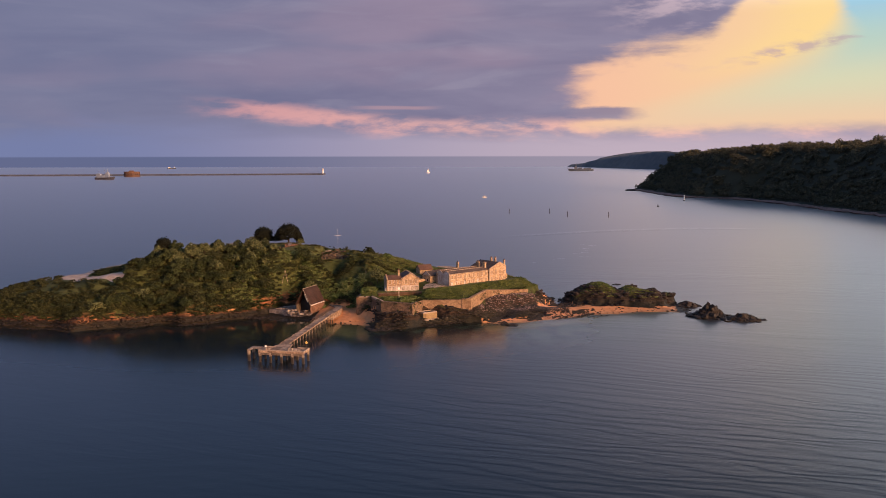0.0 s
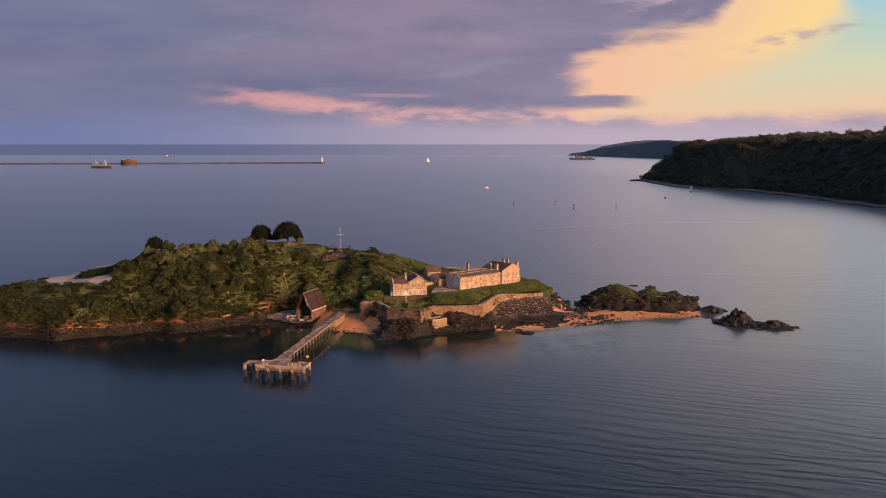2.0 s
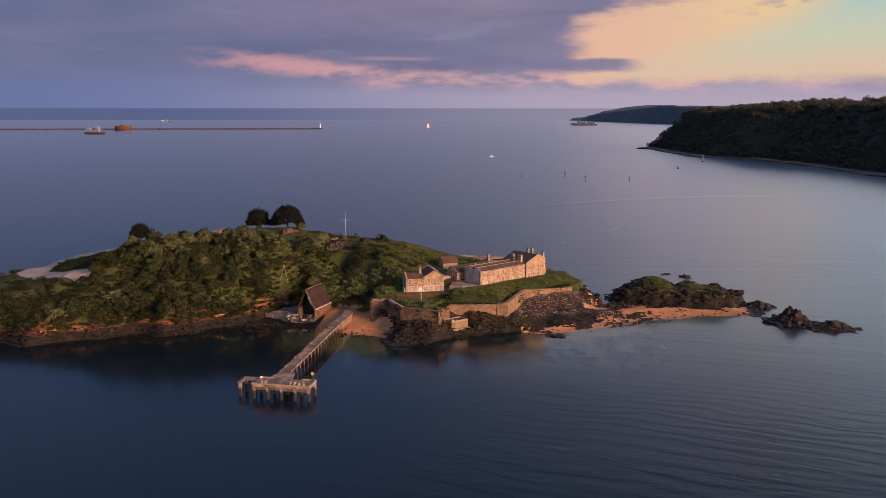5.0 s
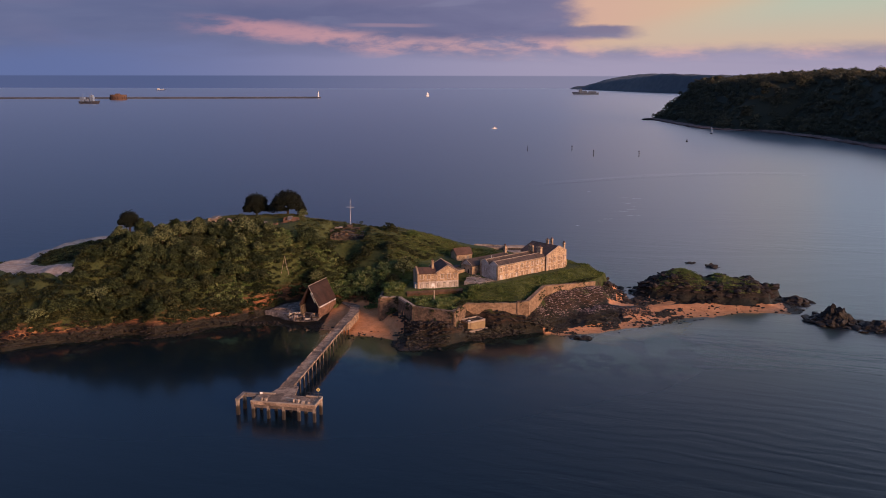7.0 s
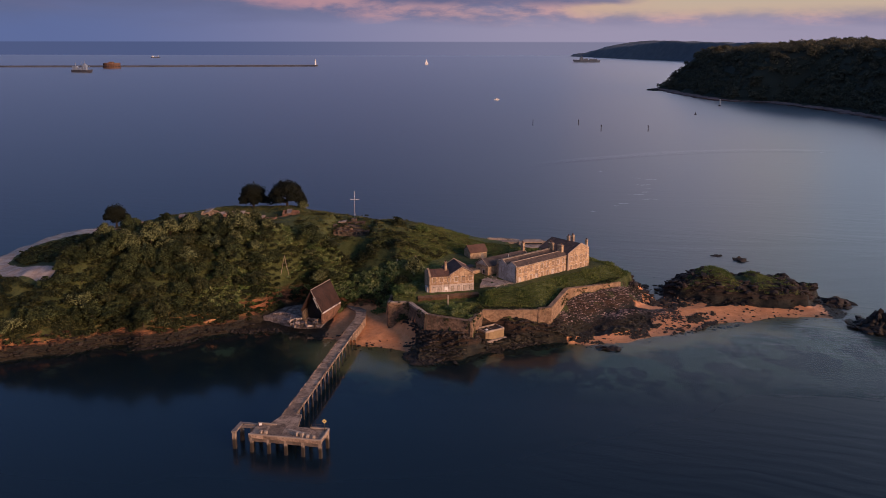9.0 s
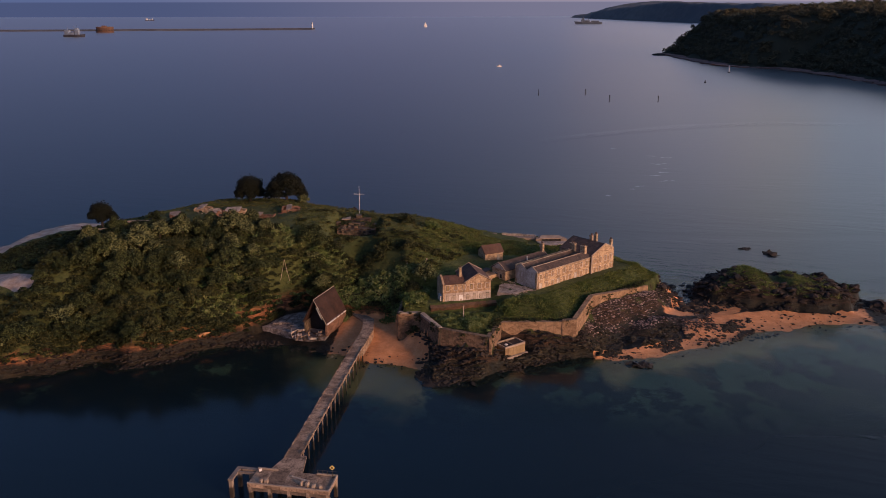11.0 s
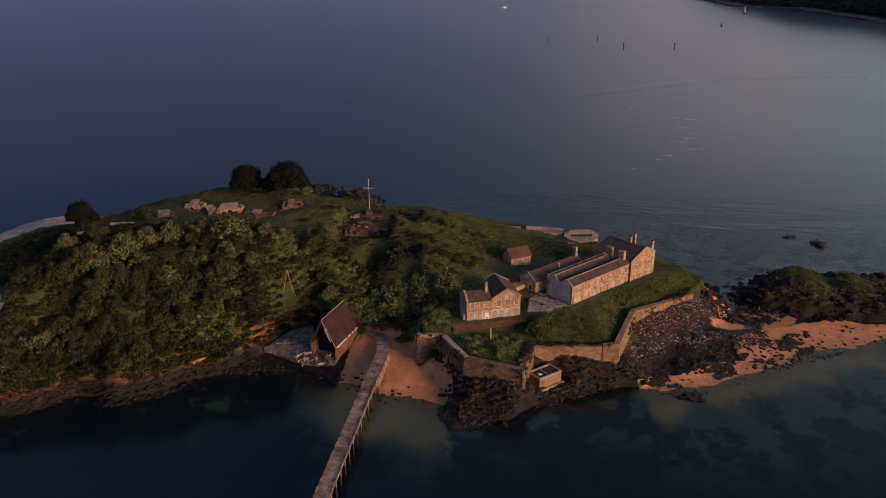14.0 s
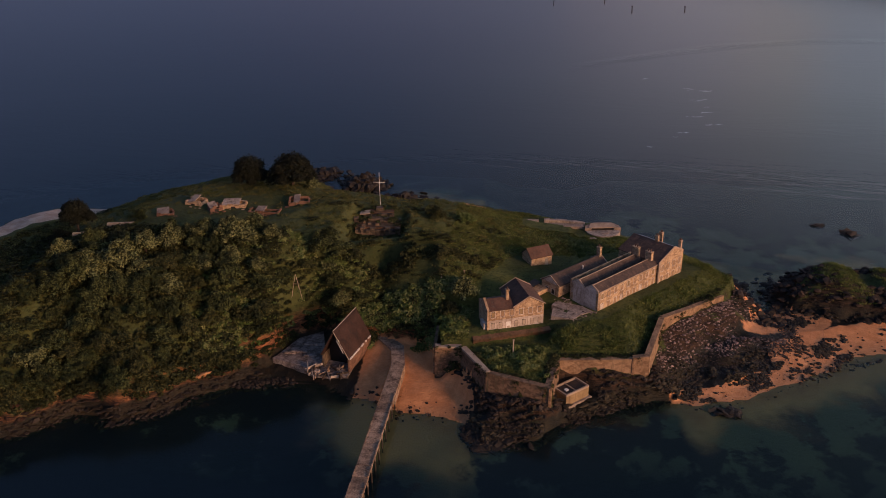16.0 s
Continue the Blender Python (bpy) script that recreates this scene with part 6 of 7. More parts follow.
def flag_battery():
    z = 20.4
    t = thing("casemate_battery", pose(-16.0, 122.0, z + 0.4, rz=4), "ruined brown stone battery with arched dark openings", "ruin")
    q = random.Random(8)
    for k in range(9):
        x0 = -6.2 + 1.4 * k
        part("lower_wall", boxes((x0, x0 + 1.4, 0, 1.0, -2, 1.15 + q.uniform(-0.6, 0.3)), bevel=0.1), RUIN_STONE, t)
    part("terrace", boxes((-6.2, 6.4, 1.0, 7.5, -2, 1.2)), EARTH, t, "overgrown earth terrace")
    for k in range(7):
        x0 = -4.5 + 1.25 * k
        part("upper_wall", boxes((x0, x0 + 1.25, 7.5 + q.uniform(-0.15, 0.15), 8.5, -2, 2.7 + q.uniform(-0.7, 0.6)), bevel=0.1), RUIN_STONE, t)
    part("upper_floor", boxes((-4.5, 4.2, 8.5, 13, -2, 2.6)), EARTH, t)
    for x0, top in ((-7.0, 1.9), (5.0, 1.6)):
        for k in range(4):
            part("wing", boxes((x0, x0 + 1.3, 5 + 1.8 * k, 6.8 + 1.8 * k, -2, top + q.uniform(-0.5, 0.4)), bevel=0.1), RUIN_STONE, t)
    for k in range(10):
        u, v, s = q.uniform(-5.5, 5.5), q.uniform(1.5, 6.5), q.uniform(0.2, 0.55)
        part("fallen_block", boxes((u - s, u + s, v - s, v + s * 0.6, 1.0, 1.2 + s), bevel=0.1), (RUIN_STONE, RUIN_STONE, FORT_LIT)[k % 3], t)
    part("step_slab", boxes((-3, 3.2, 5.6, 7.5, 1.3, 1.9), bevel=0.06), RUIN_STONE, t)
    part("plinth", boxes((-1.0, 1.0, 9.6, 11.6, 2.5, 3.5), bevel=0.12), RUIN_STONE, t)
    part("roof_slab", slab([(-5.4, 6.6, 2.9), (-2.4, 6.8, 3.1), (-2.6, 9.4, 3.2), (-5.2, 9.0, 2.9)], 0.25), COPING, t, "pale tilted roof slab")
    for x in (-4.9, -3.4, 1.4, 2.7, 4.6):
        pts = [(x - 0.42, 0.0), (x + 0.42, 0.0), (x + 0.42, 0.62), (x + 0.26, 0.82), (x, 0.9), (x - 0.26, 0.82), (x - 0.42, 0.62)]
        part("arched_opening", prism(pts, -0.03, 0.3, "y"), DARK, t)
    for k in range(3):
        part("arched_opening", boxes((-3.6 + k * 3, -2.2 + k * 3, 7.46, 7.7, 1.9, 2.7)), DARK, t)
    f = thing("flagstaff", pose(-17.0, 135.4, z + 3.6), "tall white flagstaff with a crosstree", "flagstaff")
    part("pole", tube(bmesh.new(), (0, 0, -1.5), (0, 0, 33.4 - z - 3.6), 0.065, 0.04, 8), WHITE, f)
    part("yard_arm", tube(bmesh.new(), (-1.7, 0, 6.8), (1.7, 0, 6.8), 0.075, 0.075, 6), WHITE, f)
    part("truck", tube(bmesh.new(), (0, 0, 33.4 - z - 3.6), (0, 0, 33.7 - z - 3.6), 0.13, 0.09, 8), WHITE, f)


flag_battery()


def sheerlegs():
    t = thing("sheerlegs", pose(-33.8, 99.4, max(level(-33.8, 99.4), 13.4)), "pale timber sheerlegs standing on the slope", "frame")
    top = (0, 0, 5.0)
    for x, y in ((-1.2, -1.0), (1.6, -1.0), (0.6, 1.2)):
        part("leg", tube(bmesh.new(), (x, y, -1.5), top, 0.055, 0.045, 6), BOARD, t)
    part("brace", tube(bmesh.new(), (-0.55, -0.4, 2.3), (0.75, -0.4, 2.3), 0.05, 0.05, 6), BOARD, t)


sheerlegs()
for x, y, h in ((22.0, 79.5, 3.2), (3.3, 102.8, 0.7), (9.2, 104.4, 0.8)):
    p = thing("marker_post", pose(x, y, level(x, y)), "short pale post in the scrub", "post", "marker posts in the scrub")
    part("post", boxes((-0.15, 0.15, -0.15, 0.15, -0.6, h)), BOARD, p)
    part("cap", boxes((-0.22, 0.22, -0.22, 0.22, h, h + 0.12)), COPING, p)

# ---- rocks ----
rnd = random.Random(11)
stones = [rough_ball(20 + k, 1, 0.4, 0.7) for k in range(8)]
shards = []
for k in range(6):
    v, f = rough_ball(60 + k, 1, 0.5, 0.55)
    shards.append((v * (1.7, 0.62, 0.8), f))
big = [rough_ball(40 + k, 2, 0.45, 0.75) for k in range(6)]


def candidates(n, box):
    """Random places in a box, with the ground's height and the distances to the shore and the fort."""
    x = np.array([rnd.uniform(box[0], box[1]) for _ in range(n)])
    y = np.array([rnd.uniform(box[2], box[3]) for _ in range(n)])
    i, j = np.clip(x + 215, 0, gz.shape[1] - 2), np.clip(y - 20, 0, gz.shape[0] - 2)
    z = gz[np.round(j).astype(int), np.round(i).astype(int)]
    return zip(x.tolist(), y.tolist(), z.tolist(), signed(SHORE, x, y).tolist(), signed(FORT_AREA, x, y).tolist(), signed(WORKS, x, y).tolist())


YARD_AREA = np.array([(30.4, 91.6), (36.6, 89.6), (42.2, 94.0), (38.7, 97.8), (35.8, 100.8), (32.0, 100.6)], float)
WORKS = np.array([(12, 84), (32, 88), (43, 92), (72, 122), (58, 132), (22, 120), (12, 100)], float)


def rock_field(name, label, count, box, ok, size, mat, forms=stones):
    rows = []
    for x, y, z, d, f, w in candidates(count * 14, box):
        if len(rows) >= count:
            break
        if not ok(x, y, d, f):
            continue
        s = size[0] + (size[1] - size[0]) * rnd.random() ** 2.5
        rows.append((rnd.randrange(len(forms)), x, y, max(z, -0.6) + s * 0.12, s * rnd.uniform(0.8, 1.5), s * rnd.uniform(0.7, 1.2), s * rnd.uniform(0.5, 1.0), rnd.uniform(0, 6.28), rnd.gauss(0, 0.3)))
    return tagged(new(name, scatter(name, forms, rows, mat)), label, "rocks", kind="stuff")


rock_field("cliff_foot_rocks", "brown and weed-dark rocks along the cliff foot", 3200, (-150, -30, 38, 84), lambda x, y, d, f: -1.3 < d < 3.0 and rnd.random() < 1 - max(d, 0) / 4, (0.15, 1.0), BOULDER, stones + shards)
for x, y, z, sx, sy, sz, turn in ((-101.5, 50.5, 3.6, 3.6, 2.2, 2.4, 10), (-98.0, 51.0, 3.2, 2.0, 1.6, 1.6, 40), (-88.0, 57.0, 3.6, 3.2, 1.6, 1.4, 20), (-50.5, 73.6, 4.0, 2.6, 1.0, 0.9, 40)):
    o = tagged(new("rock_outcrop", scatter("rock_outcrop", big, [(int(abs(x)) % 6, 0, 0, 0, 1, 1, 1, 0, 0)], OUTCROP)), "bare orange-brown rock face in the low cliff", "rock", "rock faces in the cliff")
    o.matrix_basis = pose(x, y, z, rz=turn) @ Matrix.Diagonal((sx, sy, sz, 1))
rock_field("bastion_rocks", "dark jagged rocks below the fort wall", 5600, (10, 58, 52, 82), lambda x, y, d, f: -1.2 < d < 14 and f < -0.8 and x > 13.5 + 0.16 * (y - 58) + 2.4 * math.sin(y * 0.9) + rnd.gauss(0, 0.9) and not (33 < x < 41.5 and 68 < y < 76), (0.14, 0.66), BASTION_STONE, stones + shards)
rock_field("wall_foot_rocks", "dark stones heaped along the foot of the bastion", 300, (7, 30, 58, 81), lambda x, y, d, f: (-2.0 if x < 15 else -4.2) < f < -0.6 and d > 0.5, (0.25, 1.1), BASTION_STONE)
rock_field("bastion_weed", "black weed-covered stones awash below the bastion", 2400, (11, 60, 48, 80), lambda x, y, d, f: -3.2 < d < 2.8 and f < -2 and math.sin(x * 0.5) + math.sin(y * 0.6 + x * 0.3) > -0.9, (0.2, 0.9), WEED, stones + shards)
rock_field("yard_rubble", "broken stone and slate strewn over the yard", 240, (30, 44, 89, 101), lambda x, y, d, f: float(signed(YARD_AREA, np.array(x), np.array(y))) > 0, (0.12, 0.5), YARD_STONE)
rock_field("beach_rubble", "grey and purple stones strewn on the beach", 6600, (56, 96, 72, 126), lambda x, y, d, f: -3 < d and f < -0.5 and (rnd.random() < 0.05 if d < 7 + 2 * math.sin(x * 0.3) else True) and not (80 < x < 91 and 103 < y < 112), (0.11, 0.46), RUBBLE)
rock_field("weed_stones", "black and olive weed-covered stones low on the beach", 4600, (57, 112, 72, 124), lambda x, y, d, f: 0.6 < d < (13 if x < 84 else 9) and f < -1.5 and math.sin(x * 0.33) + math.sin(y * 0.5 + x * 0.21) + 0.8 * math.sin(x * 0.9 - y * 0.7) > (-0.5 if d > 3.5 and x < 84 else 0.85), (0.14, 0.62), WEED)
rock_field("spit_stones", "dark stones scattered over the sand spit", 420, (88, 152, 86, 118), lambda x, y, d, f: -3 < d < 10 and rnd.random() < (0.7 if x < 108 else 0.18), (0.2, 0.9), BLACK_ROCK)
rock_field("cove_stones", "dark stones on the cove's sand", 70, (-17, 13, 64, 80), lambda x, y, d, f: -2 < d < 5, (0.2, 0.8), BLACK_ROCK)
rock_field("islet_rocks", "dark broken rocks round the grassy islet", 620, (90, 156, 106, 150), lambda x, y, d, f: -4 < d and (0.70 if math.sin(x * 0.35) > -0.4 else 0.35) < math.hypot((x - 121.5) / 27, (y - 129) / 14.5) < 1.06, (0.4, 1.6), BLACK_ROCK)
rock_field("islet_crags", "craggy dark rocks standing out of the islet", 220, (94, 148, 114, 144), lambda x, y, d, f: d > 1 and 0.45 < math.hypot((x - 121.5) / 27, (y - 129) / 14.5) < 0.95 and (x < 109 or x > 131 or abs(x - 122) < 3 or rnd.random() < 0.15), (0.5, 1.6), BLACK_ROCK, shards + stones)
rock_field("back_shore_rocks", "black rocks off the far shore", 260, (-75, 100, 120, 240), lambda x, y, d, f: -6 < d < 2, (0.6, 2.2), BLACK_ROCK)
rock_field("point_stones", "dark stones at the fort's seaward corner", 240, (78, 98, 108, 140), lambda x, y, d, f: -3 < d < 10 and f < 0, (0.4, 1.6), BLACK_ROCK)


def reef(name, label, cx, cy, n, sx, sy, size, high, turn=0.0, mat=BLACK_ROCK):
    rows = [(rnd.randrange(6), cx, cy, -0.35, sx * 0.85, sy * 0.85, 0.7, turn, 0)]
    for _ in range(n):
        a, b = rnd.gauss(0, 0.42), rnd.gauss(0, 0.42)
        u, v = a * sx, b * sy
        x, y = cx + u * math.cos(turn) - v * math.sin(turn), cy + u * math.sin(turn) + v * math.cos(turn)
        s = size * rnd.uniform(0.5, 1.2)
        h = high * max(0.15, 1 - 1.1 * math.hypot(a, b)) * rnd.uniform(0.4, 1.15)
        rows.append((rnd.randrange(6), x, y, h * 0.25 - 0.2, s * 1.3, s, max(h, 0.4), rnd.uniform(0, 6.28), rnd.gauss(0, 0.45)))
    tagged(new(name, scatter(name, big, rows, mat)), label, "rock")


reef("black_reef", "low jagged black rock off the sand spit", 157.0, 98, 320, 8.2, 6.6, 1.8, 6.6, -0.5, WET_ROCK)
reef("black_reef", "low jagged black rock off the sand spit", 169.6, 91.5, 190, 8.8, 5.0, 1.5, 4.0, -0.1, WET_ROCK)
reef("outer_rock", "small black rock awash", 134.5, 178, 9, 5, 2.5, 1.8, 1.3)
reef("outer_rock", "small black rock awash", 126, 186, 6, 4, 2, 1.4, 0.9)
reef("islet_tail_rock", "dark rock at the tail of the islet", 151, 122, 34, 6, 5, 2.2, 4.0)
reef("seaward_rock", "ragged dark rock off the far shore", -55, 231, 80, 10, 8, 1.8, 5.2, mat=WET_ROCK)
reef("seaward_rock", "ragged dark rock off the far shore", -37, 218, 170, 11, 13, 2.0, 6.4, mat=WET_ROCK)
reef("seaward_rock", "ragged dark rock off the far shore", -20, 206, 60, 9, 5, 1.5, 2.8, mat=WET_ROCK)
reef("foreshore_rock", "weed-covered rock standing off the beach", 70.5, 71.5, 14, 4, 2.2, 1.5, 1.4)
reef("foreshore_rock", "weed-covered rocks below the bastion", 19, 58.5, 22, 8, 4, 1.6, 1.8)


# ---- trees and scrub ----
def tree(name, m, crown, mat, label, category="tree", trunk=(0.35, 4.0), group=""):
    t = thing(name, m, label, category, group)
    bm = bmesh.new()
    r, h = trunk
    tube(bm, (0, 0, -1.2), (0.15, 0, h * 0.6), r, r * 0.75, 7)
    tube(bm, (0.15, 0, h * 0.6), (0.1, 0.1, h * 1.25), r * 0.75, r * 0.35, 7)
    for k in range(5):
        a = k * 1.257 + 0.4
        tube(bm, (0.12, 0, h * (0.55 + 0.08 * k)), (h * 0.42 * math.cos(a), h * 0.42 * math.sin(a), h * (0.95 + 0.08 * k)), r * 0.38, r * 0.14, 5)
    part("trunk", bm, BARK, t)
    part("crown", crown, mat, t)
    return t


def dome_lobes(seed, r, h, tall, n=34):
    """Many small lobes over a dome with a flat underside."""
    q = random.Random(seed)
    out = [(0, 0, h - 0.05 * tall, min(r, tall) * 0.78)]
    for k in range(n):
        a, u = q.uniform(0, 6.283), q.random() ** 0.5
        out.append((r * 0.80 * u * math.cos(a), r * 0.80 * u * math.sin(a), h - 0.62 * tall + 1.2 * tall * math.sqrt(max(0.0, 1 - u * u)) * q.uniform(0.02, 0.95), r * q.uniform(0.17, 0.30)))
    return out


def dome(seed, r, h, tall, count, size):
    return scatter("crown", [leaf_cloud(seed, dome_lobes(seed, r, h, tall), count, size, 0.85)], [(0, 0, 0, 0, 1, 1, 1, 0, 0)], PINE)


tree("pine", pose(-59.4, 149.0, level(-59.4, 149.0)), dome(301, 5.7, 5.3, 5.4, 15000, 0.34), PINE, "round dark evergreen tree on the hilltop", "tree", (0.5, 4.0), "evergreens on the hilltop")
tree("pine", pose(-45.4, 146.5, level(-45.4, 146.5)), dome(302, 7.0, 5.6, 6.2, 20000, 0.36), PINE, "broad dark evergreen tree on the hilltop", "tree", (0.55, 4.2), "evergreens on the hilltop")
tree("pine", pose(-98.5, 115.5, level(-98.5, 115.5)), dome(303, 5.0, 6.5, 4.1, 13000, 0.30), PINE, "flat-topped dark pine above the scrub", "tree", (0.45, 5.4), "evergreens on the hilltop")

def sycamore(seed, r, h, tall, count, size, mat):
    """A broad crown of many small leafy clumps with dark gaps between."""
    q = random.Random(seed)
    lobes = [(0, 0, h - 0.1 * tall, min(r, tall) * 0.70)]
    for k in range(26):
        a, u = q.uniform(0, 6.283), q.random() ** 0.5
        lobes.append((r * 0.86 * u * math.cos(a), r * 0.86 * u * math.sin(a), h - 0.45 * tall + 1.25 * tall * math.sqrt(max(0.0, 1 - u * u)) * q.uniform(0.25, 0.95), r * q.uniform(0.15, 0.27)))
    return scatter("crown", [leaf_cloud(seed, lobes, count, size, 0.9, 0.34)], [(0, 0, 0, 0, 1, 1, 1, 0, 0)], mat)


crowns = [sycamore(310 + k, 4.2, 4.0, (3.8, 3.4, 4.0, 4.3, 3.7, 3.2)[k], 3400, 0.27, (LEAF, LEAF, LEAF_PALE, LEAF, LEAF_PALE, BUSH)[k]) for k in range(6)]
rnd = random.Random(21)
spots = []
for x, y, z, d, f, w in candidates(16000, (-120, 12, 48, 116)):
    lim = 4.5 if x < -64 else 4.5 + 6.5 * min(1, (x + 64) / 10)
    top = np.interp(x, [-118, -100, -80, -60, -46, -36, -14], [78, 90, 98, 104.5, 108, 105, 104])
    if d < lim or y > top or z < 4.6 or f > 0 or (-38 < x < -12 and y < 97) or x > -14 or x < -99 + 0.2 * (y - 60) or math.hypot(x + 33, y - 97) < 4 or (-36 < x < -30 and y < 98):
        continue
    if math.sin(x * 0.23 + 1) + math.sin(y * 0.31 - x * 0.11) < -1.15:
        continue
    if any((x - a) ** 2 + (y - b) ** 2 < (30 if x > -40 else 13.5) for a, b in spots):
        continue
    spots.append((x, y))
    if len(spots) >= 300:
        break
first = {}
for k, (x, y) in enumerate(spots):
    i = rnd.choice((2, 4, 2, 0)) if math.hypot(x + 46, (y - 104) * 1.2) < 13 or math.hypot(x + 82, y - 80) < 12 else rnd.randrange(6)
    crest = np.interp(x, [-118, -100, -80, -60, -46, -36, -14], [78, 90, 98, 104.5, 108, 105, 104])
    if i in (2, 4) and y < crest - 15 and rnd.random() < 0.8:
        i = rnd.choice((0, 1, 3, 5))
    s = rnd.uniform(0.55, 1.12)
    if x > -38:
        s *= 0.75
    m = pose(x, y, level(x, y) - 0.8, rz=rnd.uniform(0, 360)) @ Matrix.Diagonal((s * rnd.uniform(0.85, 1.2), s * rnd.uniform(0.85, 1.2), s * rnd.uniform(0.75, 1.2), 1))
    pale = i in (2, 4)
    if i not in first:
        first[i] = tree("tree", m, crowns[i], crowns[i].materials[0], "pale flowering broadleaved tree on the steep slope" if pale else "dense green broadleaved tree on the steep slope", "tree", (0.22, 3.0), "trees on the slope")
    else:
        c = copy_thing(first[i], Matrix.Identity(4))
        c.matrix_basis = m

for x, y, s, i in ((9.2, 98.5, 0.95, 2), (6.0, 94.5, 0.7, 5), (-23.4, 106.5, 0.85, 0), (-20.0, 107.5, 0.7, 5), (-27.5, 106.0, 0.95, 3), (-25.0, 102.5, 0.7, 1), (-40.5, 104.0, 0.8, 4)):
    c = copy_thing(first[i], Matrix.Identity(4))
    c.matrix_basis = pose(x, y, level(x, y) - 0.8, rz=40 * s) @ Matrix.Scale(s, 4)

for x, y, r, h, tall, mat, label in ((-102.6, 112.5, 3.6, 1.9, 3.0, PINE, "low dark thorn bush beside the pine"), (-81.5, 118.0, 2.6, 1.2, 1.9, LEAF, "rounded dark bush in the hilltop grass"),
                                     (-39.0, 146.0, 2.6, 1.6, 2.4, LEAF_PALE, "pale bush at the foot of the evergreens"), (-4.5, 112.0, 3.0, 1.4, 2.2, LEAF, "brown-green bush on the terraced slope"),
                                     (-1.0, 131.0, 3.6, 1.5, 2.4, BUSH, "broad green bush on the brow of the hill"), (8.0, 134.0, 3.0, 1.3, 2.0, IVY, "bright green bush on the brow of the hill")):
    tree("bush", pose(x, y, level(x, y) - 0.2), sycamore(int(700 + abs(x)), r, h, tall, 2600, 0.22, mat), mat, label, "bush", (0.14, 1.2))

shrubs = [leaf_cloud(400 + k, crown_lobes(400 + k, 1.0, 0.45, 8, 0.5), 150, 0.19, 0.8, 0.36) for k in range(6)]

tufts = [leaf_cloud(420 + k, [(0, 0, 0.25, 0.9), (0.5, 0.4, 0.15, 0.6), (-0.5, 0.2, 0.2, 0.6)], 38, 0.30, 0.75) for k in range(6)]


def grass_tuft(seed, count=34):
    """Thin leaning blades in a loose clump about 2 m across."""
    r = np.random.RandomState(seed)
    a, u = r.uniform(0, 6.283, count), np.sqrt(r.rand(count))
    base = np.stack([u * np.cos(a), u * np.sin(a), np.zeros(count)], 1)
    lean = np.stack([r.normal(0, 0.45, count), r.normal(0, 0.45, count), r.uniform(0.6, 1.25, count)], 1) * (1.15 - 0.6 * u)[:, None]
    side = np.cross(lean, r.normal(size=(count, 3)))
    side /= np.linalg.norm(side, axis=1)[:, None]
    side *= r.uniform(0.05, 0.12, count)[:, None]
    v = np.stack([base - side, base + side, base + lean * 0.7 + side * 0.8, base + lean], 1).reshape(-1, 3)
    return v, np.arange(4 * count).reshape(count, 4)


blades = [grass_tuft(440 + k) for k in range(6)]


def scrub(name, label, count, box, ok, size, mat, squash=0.8, forms=None):
    forms = forms or shrubs
    rows = []
    for x, y, z, d, f, w in candidates(count * 10, box):
        if len(rows) >= count:
            break
        if ok(x, y, z, d, f) and clear_of_works(x, y, w):
            s = rnd.uniform(*size)
            rows.append((rnd.randrange(6), x, y, z - 0.1 * s, s, s, s * squash * rnd.uniform(0.7, 1.3), rnd.uniform(0, 6.28), 0))
    return tagged(new(name, scatter(name, forms, rows, mat)), label, "scrub", kind="stuff")


def clear_of_works(x, y, w):
    return w < -1 and math.hypot(x + 33.6, y - 97.8) > 2.2 and not (24 < x < 57 and 143 < y < 160) and not (-24 < x < -8 and 117 < y < 138 and rnd.random() < (0.9 if y < 124 else 0.35))


scrub("slope_scrub", "bramble and ivy thicket on the steep slopes", 2700, (-200, 10, 44, 115), lambda x, y, z, d, f: d > 3.0 and z > 3.9 and f < 0 and not (-37 < x < -13 and y < 97) and off_track(x, y) and (x < -38 or y < 100 or rnd.random() < 0.12) and (x < -100 or y < 110) and not (-140 < x < -98 and y > 62 and rnd.random() < 0.75), (0.9, 2.2), BUSH, 0.85)
scrub("hill_bracken", "low bracken and rough grass on the hilltop", 8200, (-180, 40, 92, 200), lambda x, y, z, d, f: d > 6 and z > 4 and off_track(x, y) and not (-80 < x < -36 and 114 < y < 137 and rnd.random() < 0.9), (0.45, 1.15), BRACKEN, 0.50, blades)
scrub("fort_grass", "long bright green grass on the fort's terraces", 9800, (4, 84, 64, 165), lambda x, y, z, d, f: f > 1.0 and not (12 < x < 31 and -4.5 < y - 84.2 - 0.33 * (x - 14.4) < 1), (0.32, 0.75), TURF, 0.55, blades)
scrub("grass_mounds", "taller tussocks of grass along the terrace edge", 520, (30, 84, 76, 140), lambda x, y, z, d, f: 1.4 < f < 9 and math.sin(x * 0.6) + math.sin(y * 0.45 + x * 0.2) > 0.3, (0.6, 1.25), TURF, 0.75, blades)
scrub("bastion_bushes", "rounded green bushes behind the bastion wall", 46, (15, 33, 66, 82), lambda x, y, z, d, f: f > 1.3, (0.6, 1.4), IVY, 0.9)
scrub("islet_turf", "turf and thrift on top of the islet", 520, (102, 146, 112, 142), lambda x, y, z, d, f: z > 4.6 and math.sin(x * 0.35) > -0.7, (0.6, 1.3), TURF, 0.50, blades)
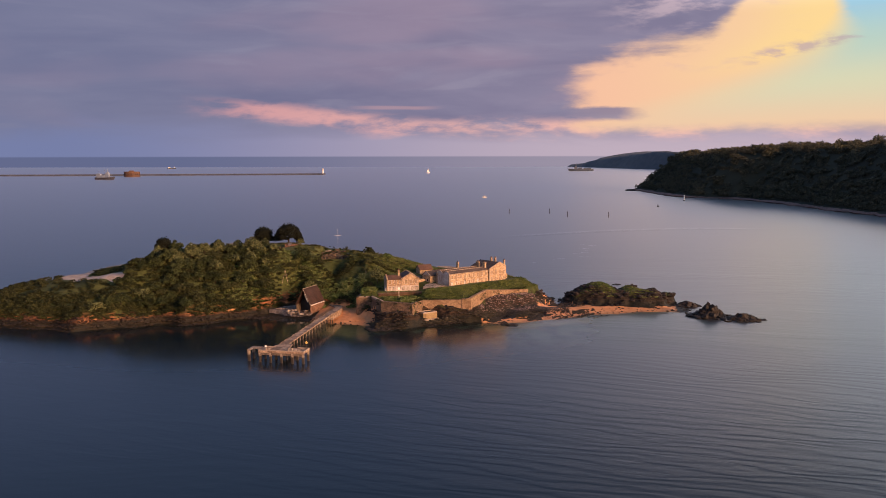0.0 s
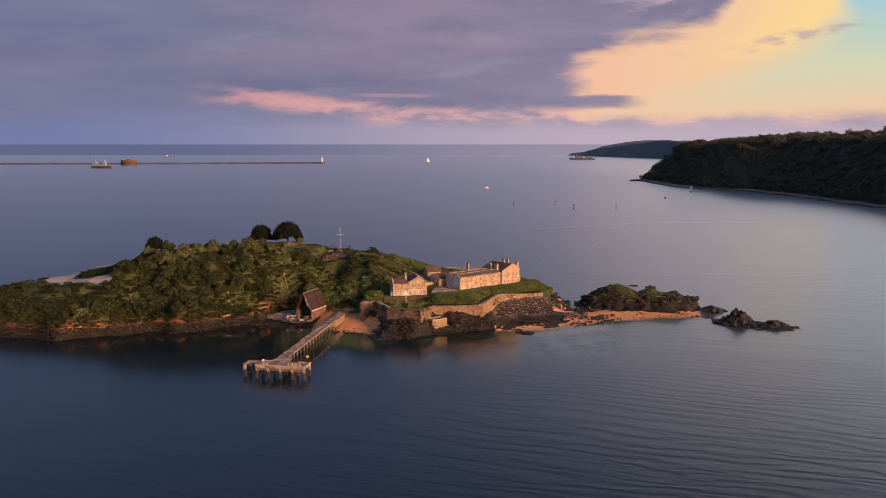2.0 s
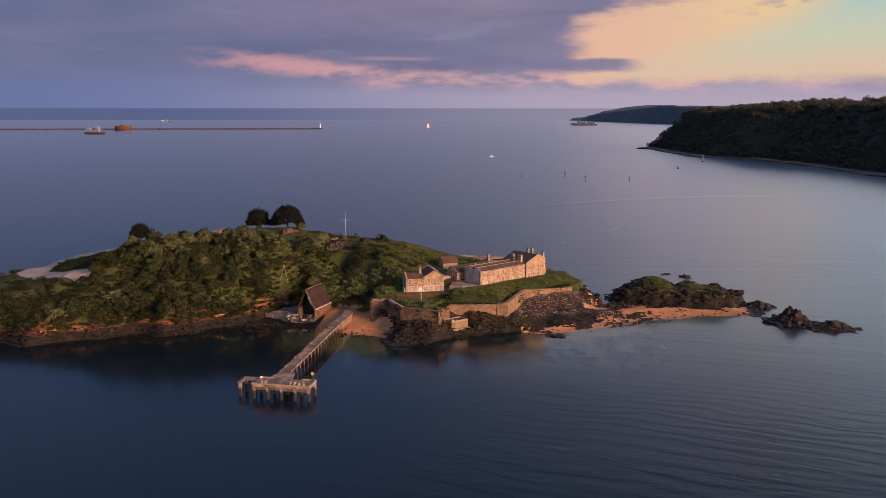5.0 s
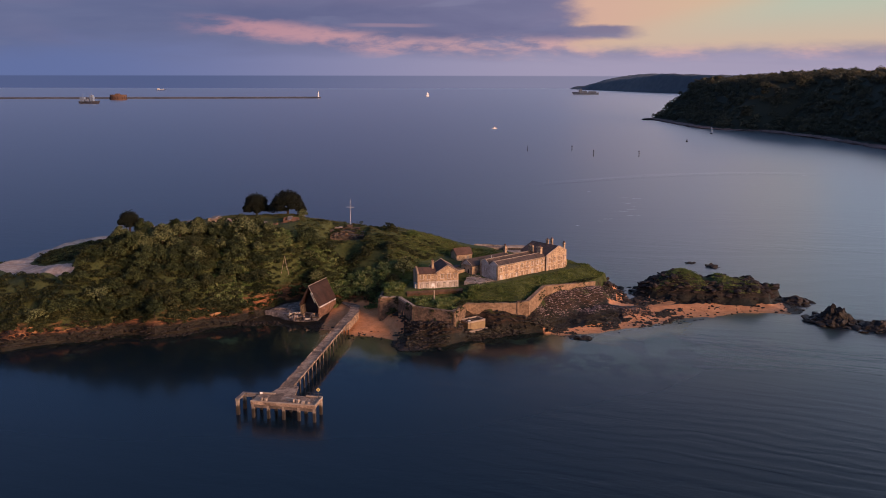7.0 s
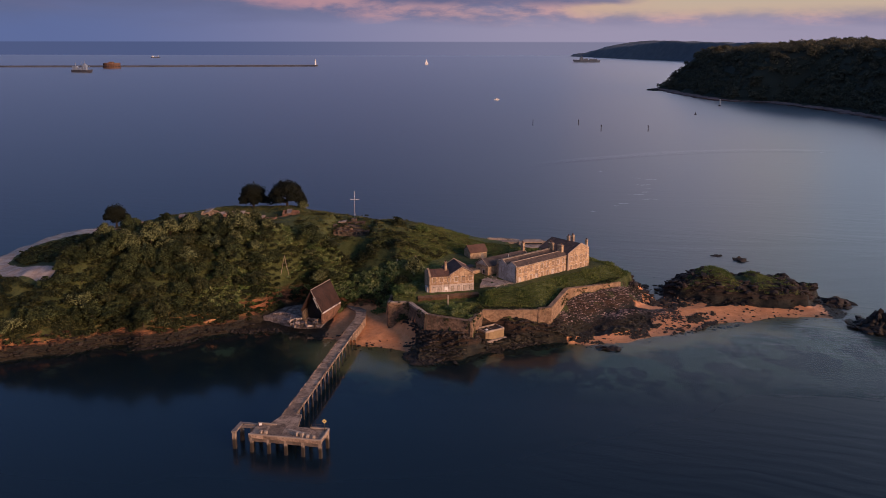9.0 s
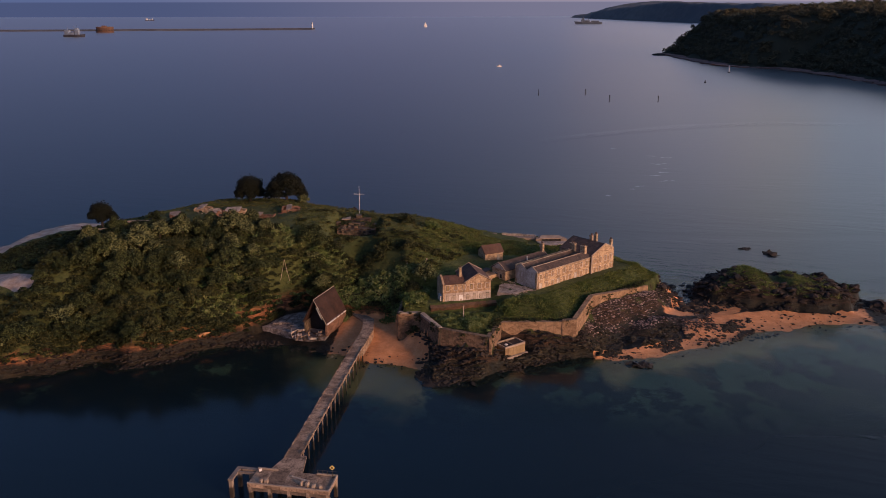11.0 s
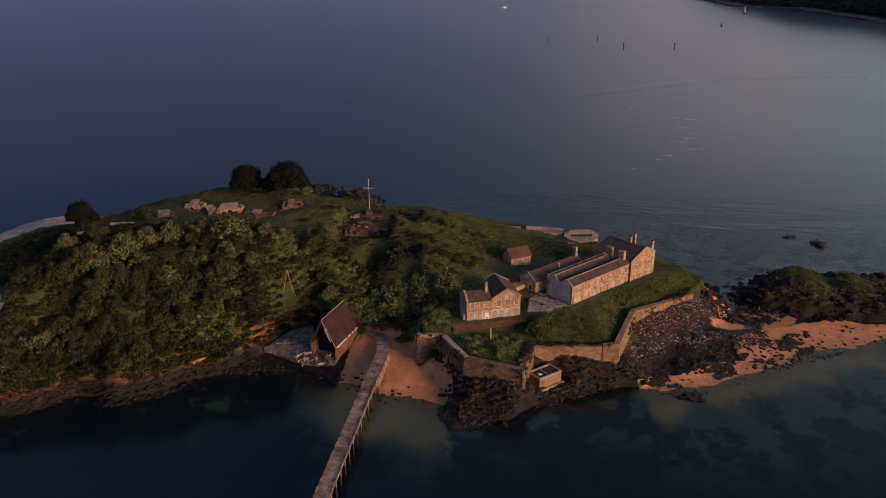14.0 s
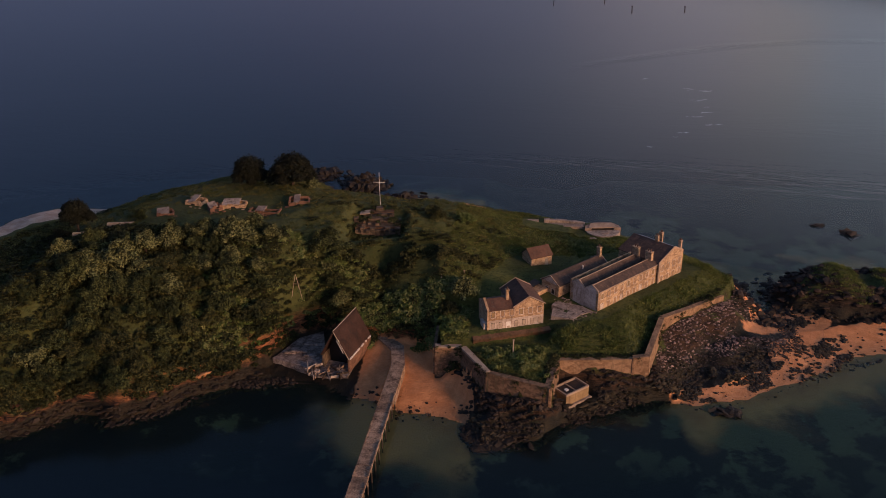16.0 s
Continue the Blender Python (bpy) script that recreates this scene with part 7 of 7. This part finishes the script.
scrub("cove_thicket", "bright ivy thicket above the cove", 260, (-15, 12, 84, 103), lambda x, y, z, d, f: (z > 4.6 or y > 89.5) and not (-14 < x < -3 and y < 96) and not (x > 3 and y < 82), (0.9, 1.9), IVY, 0.9)
scrub("terrace_hedge", "dark overgrown hedge lines along the hill terraces", 300, (-34, 18, 99, 140), lambda x, y, z, d, f: (y - 0.12 * x + 2 * math.sin(x * 0.12)) % 9.5 < 1.5 and math.sin(x * 0.33 + y) > -0.5, (0.5, 1.1), BUSH, 0.7)
scrub("wall_head_growth", "rough growth hanging over the fort wall", 640, (4, 80, 63, 116), lambda x, y, z, d, f: 0.7 < f < 2.2 and x > 12, (0.5, 1.1), BUSH, 0.7)
scrub("ring_thicket", "dark thorn thicket within the bend of the track", 560, (-133, -106, 86, 152), lambda x, y, z, d, f: off_track(x, y) and x > -128 + 0.35 * abs(y - 112) and rnd.random() < (1 if y < 118 else 0.25), (0.8, 1.7), LEAF, 0.9)
scrub("bank_thicket", "green thicket on the bank behind the quay", 520, (-56, -12, 78, 108), lambda x, y, z, d, f: z > 4.4, (0.8, 1.8), IVY, 0.9)
scrub("cliff_top_growth", "ivy and bramble hanging over the cliff edge", 760, (-150, -36, 46, 84), lambda x, y, z, d, f: 1.7 < d < 6.5 and z > 3.0 and math.sin(x * 0.5) + math.sin(x * 0.21) > -0.9, (0.7, 1.5), BUSH, 0.9)

# ivy and rough growth hanging down the fort wall
rows = []
rnd = random.Random(77)
for (ax, ay), (bx, by) in zip(FORT_LINE[:-1], FORT_LINE[1:]):
    run = math.hypot(bx - ax, by - ay)
    nx, ny = (by - ay) / run, -(bx - ax) / run
    for _ in range(int(run * 4)):
        u = rnd.random()
        x, y = ax + (bx - ax) * u, ay + (by - ay) * u
        if math.sin(x * 0.9) + math.sin(y * 0.7 + 1) < 0.1:
            continue
        drop = rnd.random() ** 2 * 2.2
        s = rnd.uniform(0.25, 0.6)
        out = 0.15 + 0.05 * drop
        rows.append((rnd.randrange(6), x + nx * out, y + ny * out, 9.5 - drop, s, s, s * 0.9, rnd.uniform(0, 6.28), 0))
tagged(new("wall_ivy", scatter("wall_ivy", tufts, rows, BUSH)), "ivy and grass hanging over the fort wall's edge", "ivy", kind="stuff")

rows = []
for _ in range(70):
    x, y, s = rnd.uniform(-24.5, -7.5), rnd.uniform(118.5, 136), rnd.uniform(0.4, 1.0)
    inner_court = -22.5 < x < -9.5 and y > 121.5
    if abs(x + 17) < 1.5 and y > 131:
        continue
    rows.append((rnd.randrange(6), x, y, level(x, y) + (0.9 if inner_court else -0.1), s, s, s * 0.8, rnd.uniform(0, 6.28), 0))
for _ in range(46):
    x, y, s = rnd.uniform(-24, -8), rnd.uniform(119.0, 121.4), rnd.uniform(0.4, 0.95)
    rows.append((rnd.randrange(6), x, y, level(x, y) - 0.1, s, s, s * 0.85, rnd.uniform(0, 6.28), 0))
tagged(new("battery_growth", scatter("battery_growth", shrubs, rows, BUSH)), "bramble and ivy grown over the ruined battery", "scrub", kind="stuff")
scrub("terrace_bank", "bright ivy and bramble bank below the terrace lawn", 150, (-17, 3, 93, 100.5), lambda x, y, z, d, f: z > 5.0 and y > 95.5, (1.0, 2.1), IVY, 0.95)
scrub("upper_hedge", "dark hedge along the back of the terrace lawn", 130, (-24, 16, 106.5, 112), lambda x, y, z, d, f: abs(y - 109 - 0.10 * (x + 5)) < 1.7, (0.8, 1.7), BUSH, 0.9)
scrub("quay_bank", "bramble and ivy hanging down the bank round the quay", 420, (-50, -13, 80, 104), lambda x, y, z, d, f: z > 2.0 and -6 < float(signed(QUAY_AREA, np.array(x), np.array(y))) < -0.9 and (x < -26 or y > 93) and d > 2.2, (0.6, 1.4), BUSH, 0.9)
scrub("slope_bushes", "bramble bushes on the grassy slope above the quay", 240, (-54, -12, 88, 106), lambda x, y, z, d, f: z > 4.6 and math.hypot(x + 33, y - 97) > 3.5, (0.7, 1.6), BUSH, 0.85)
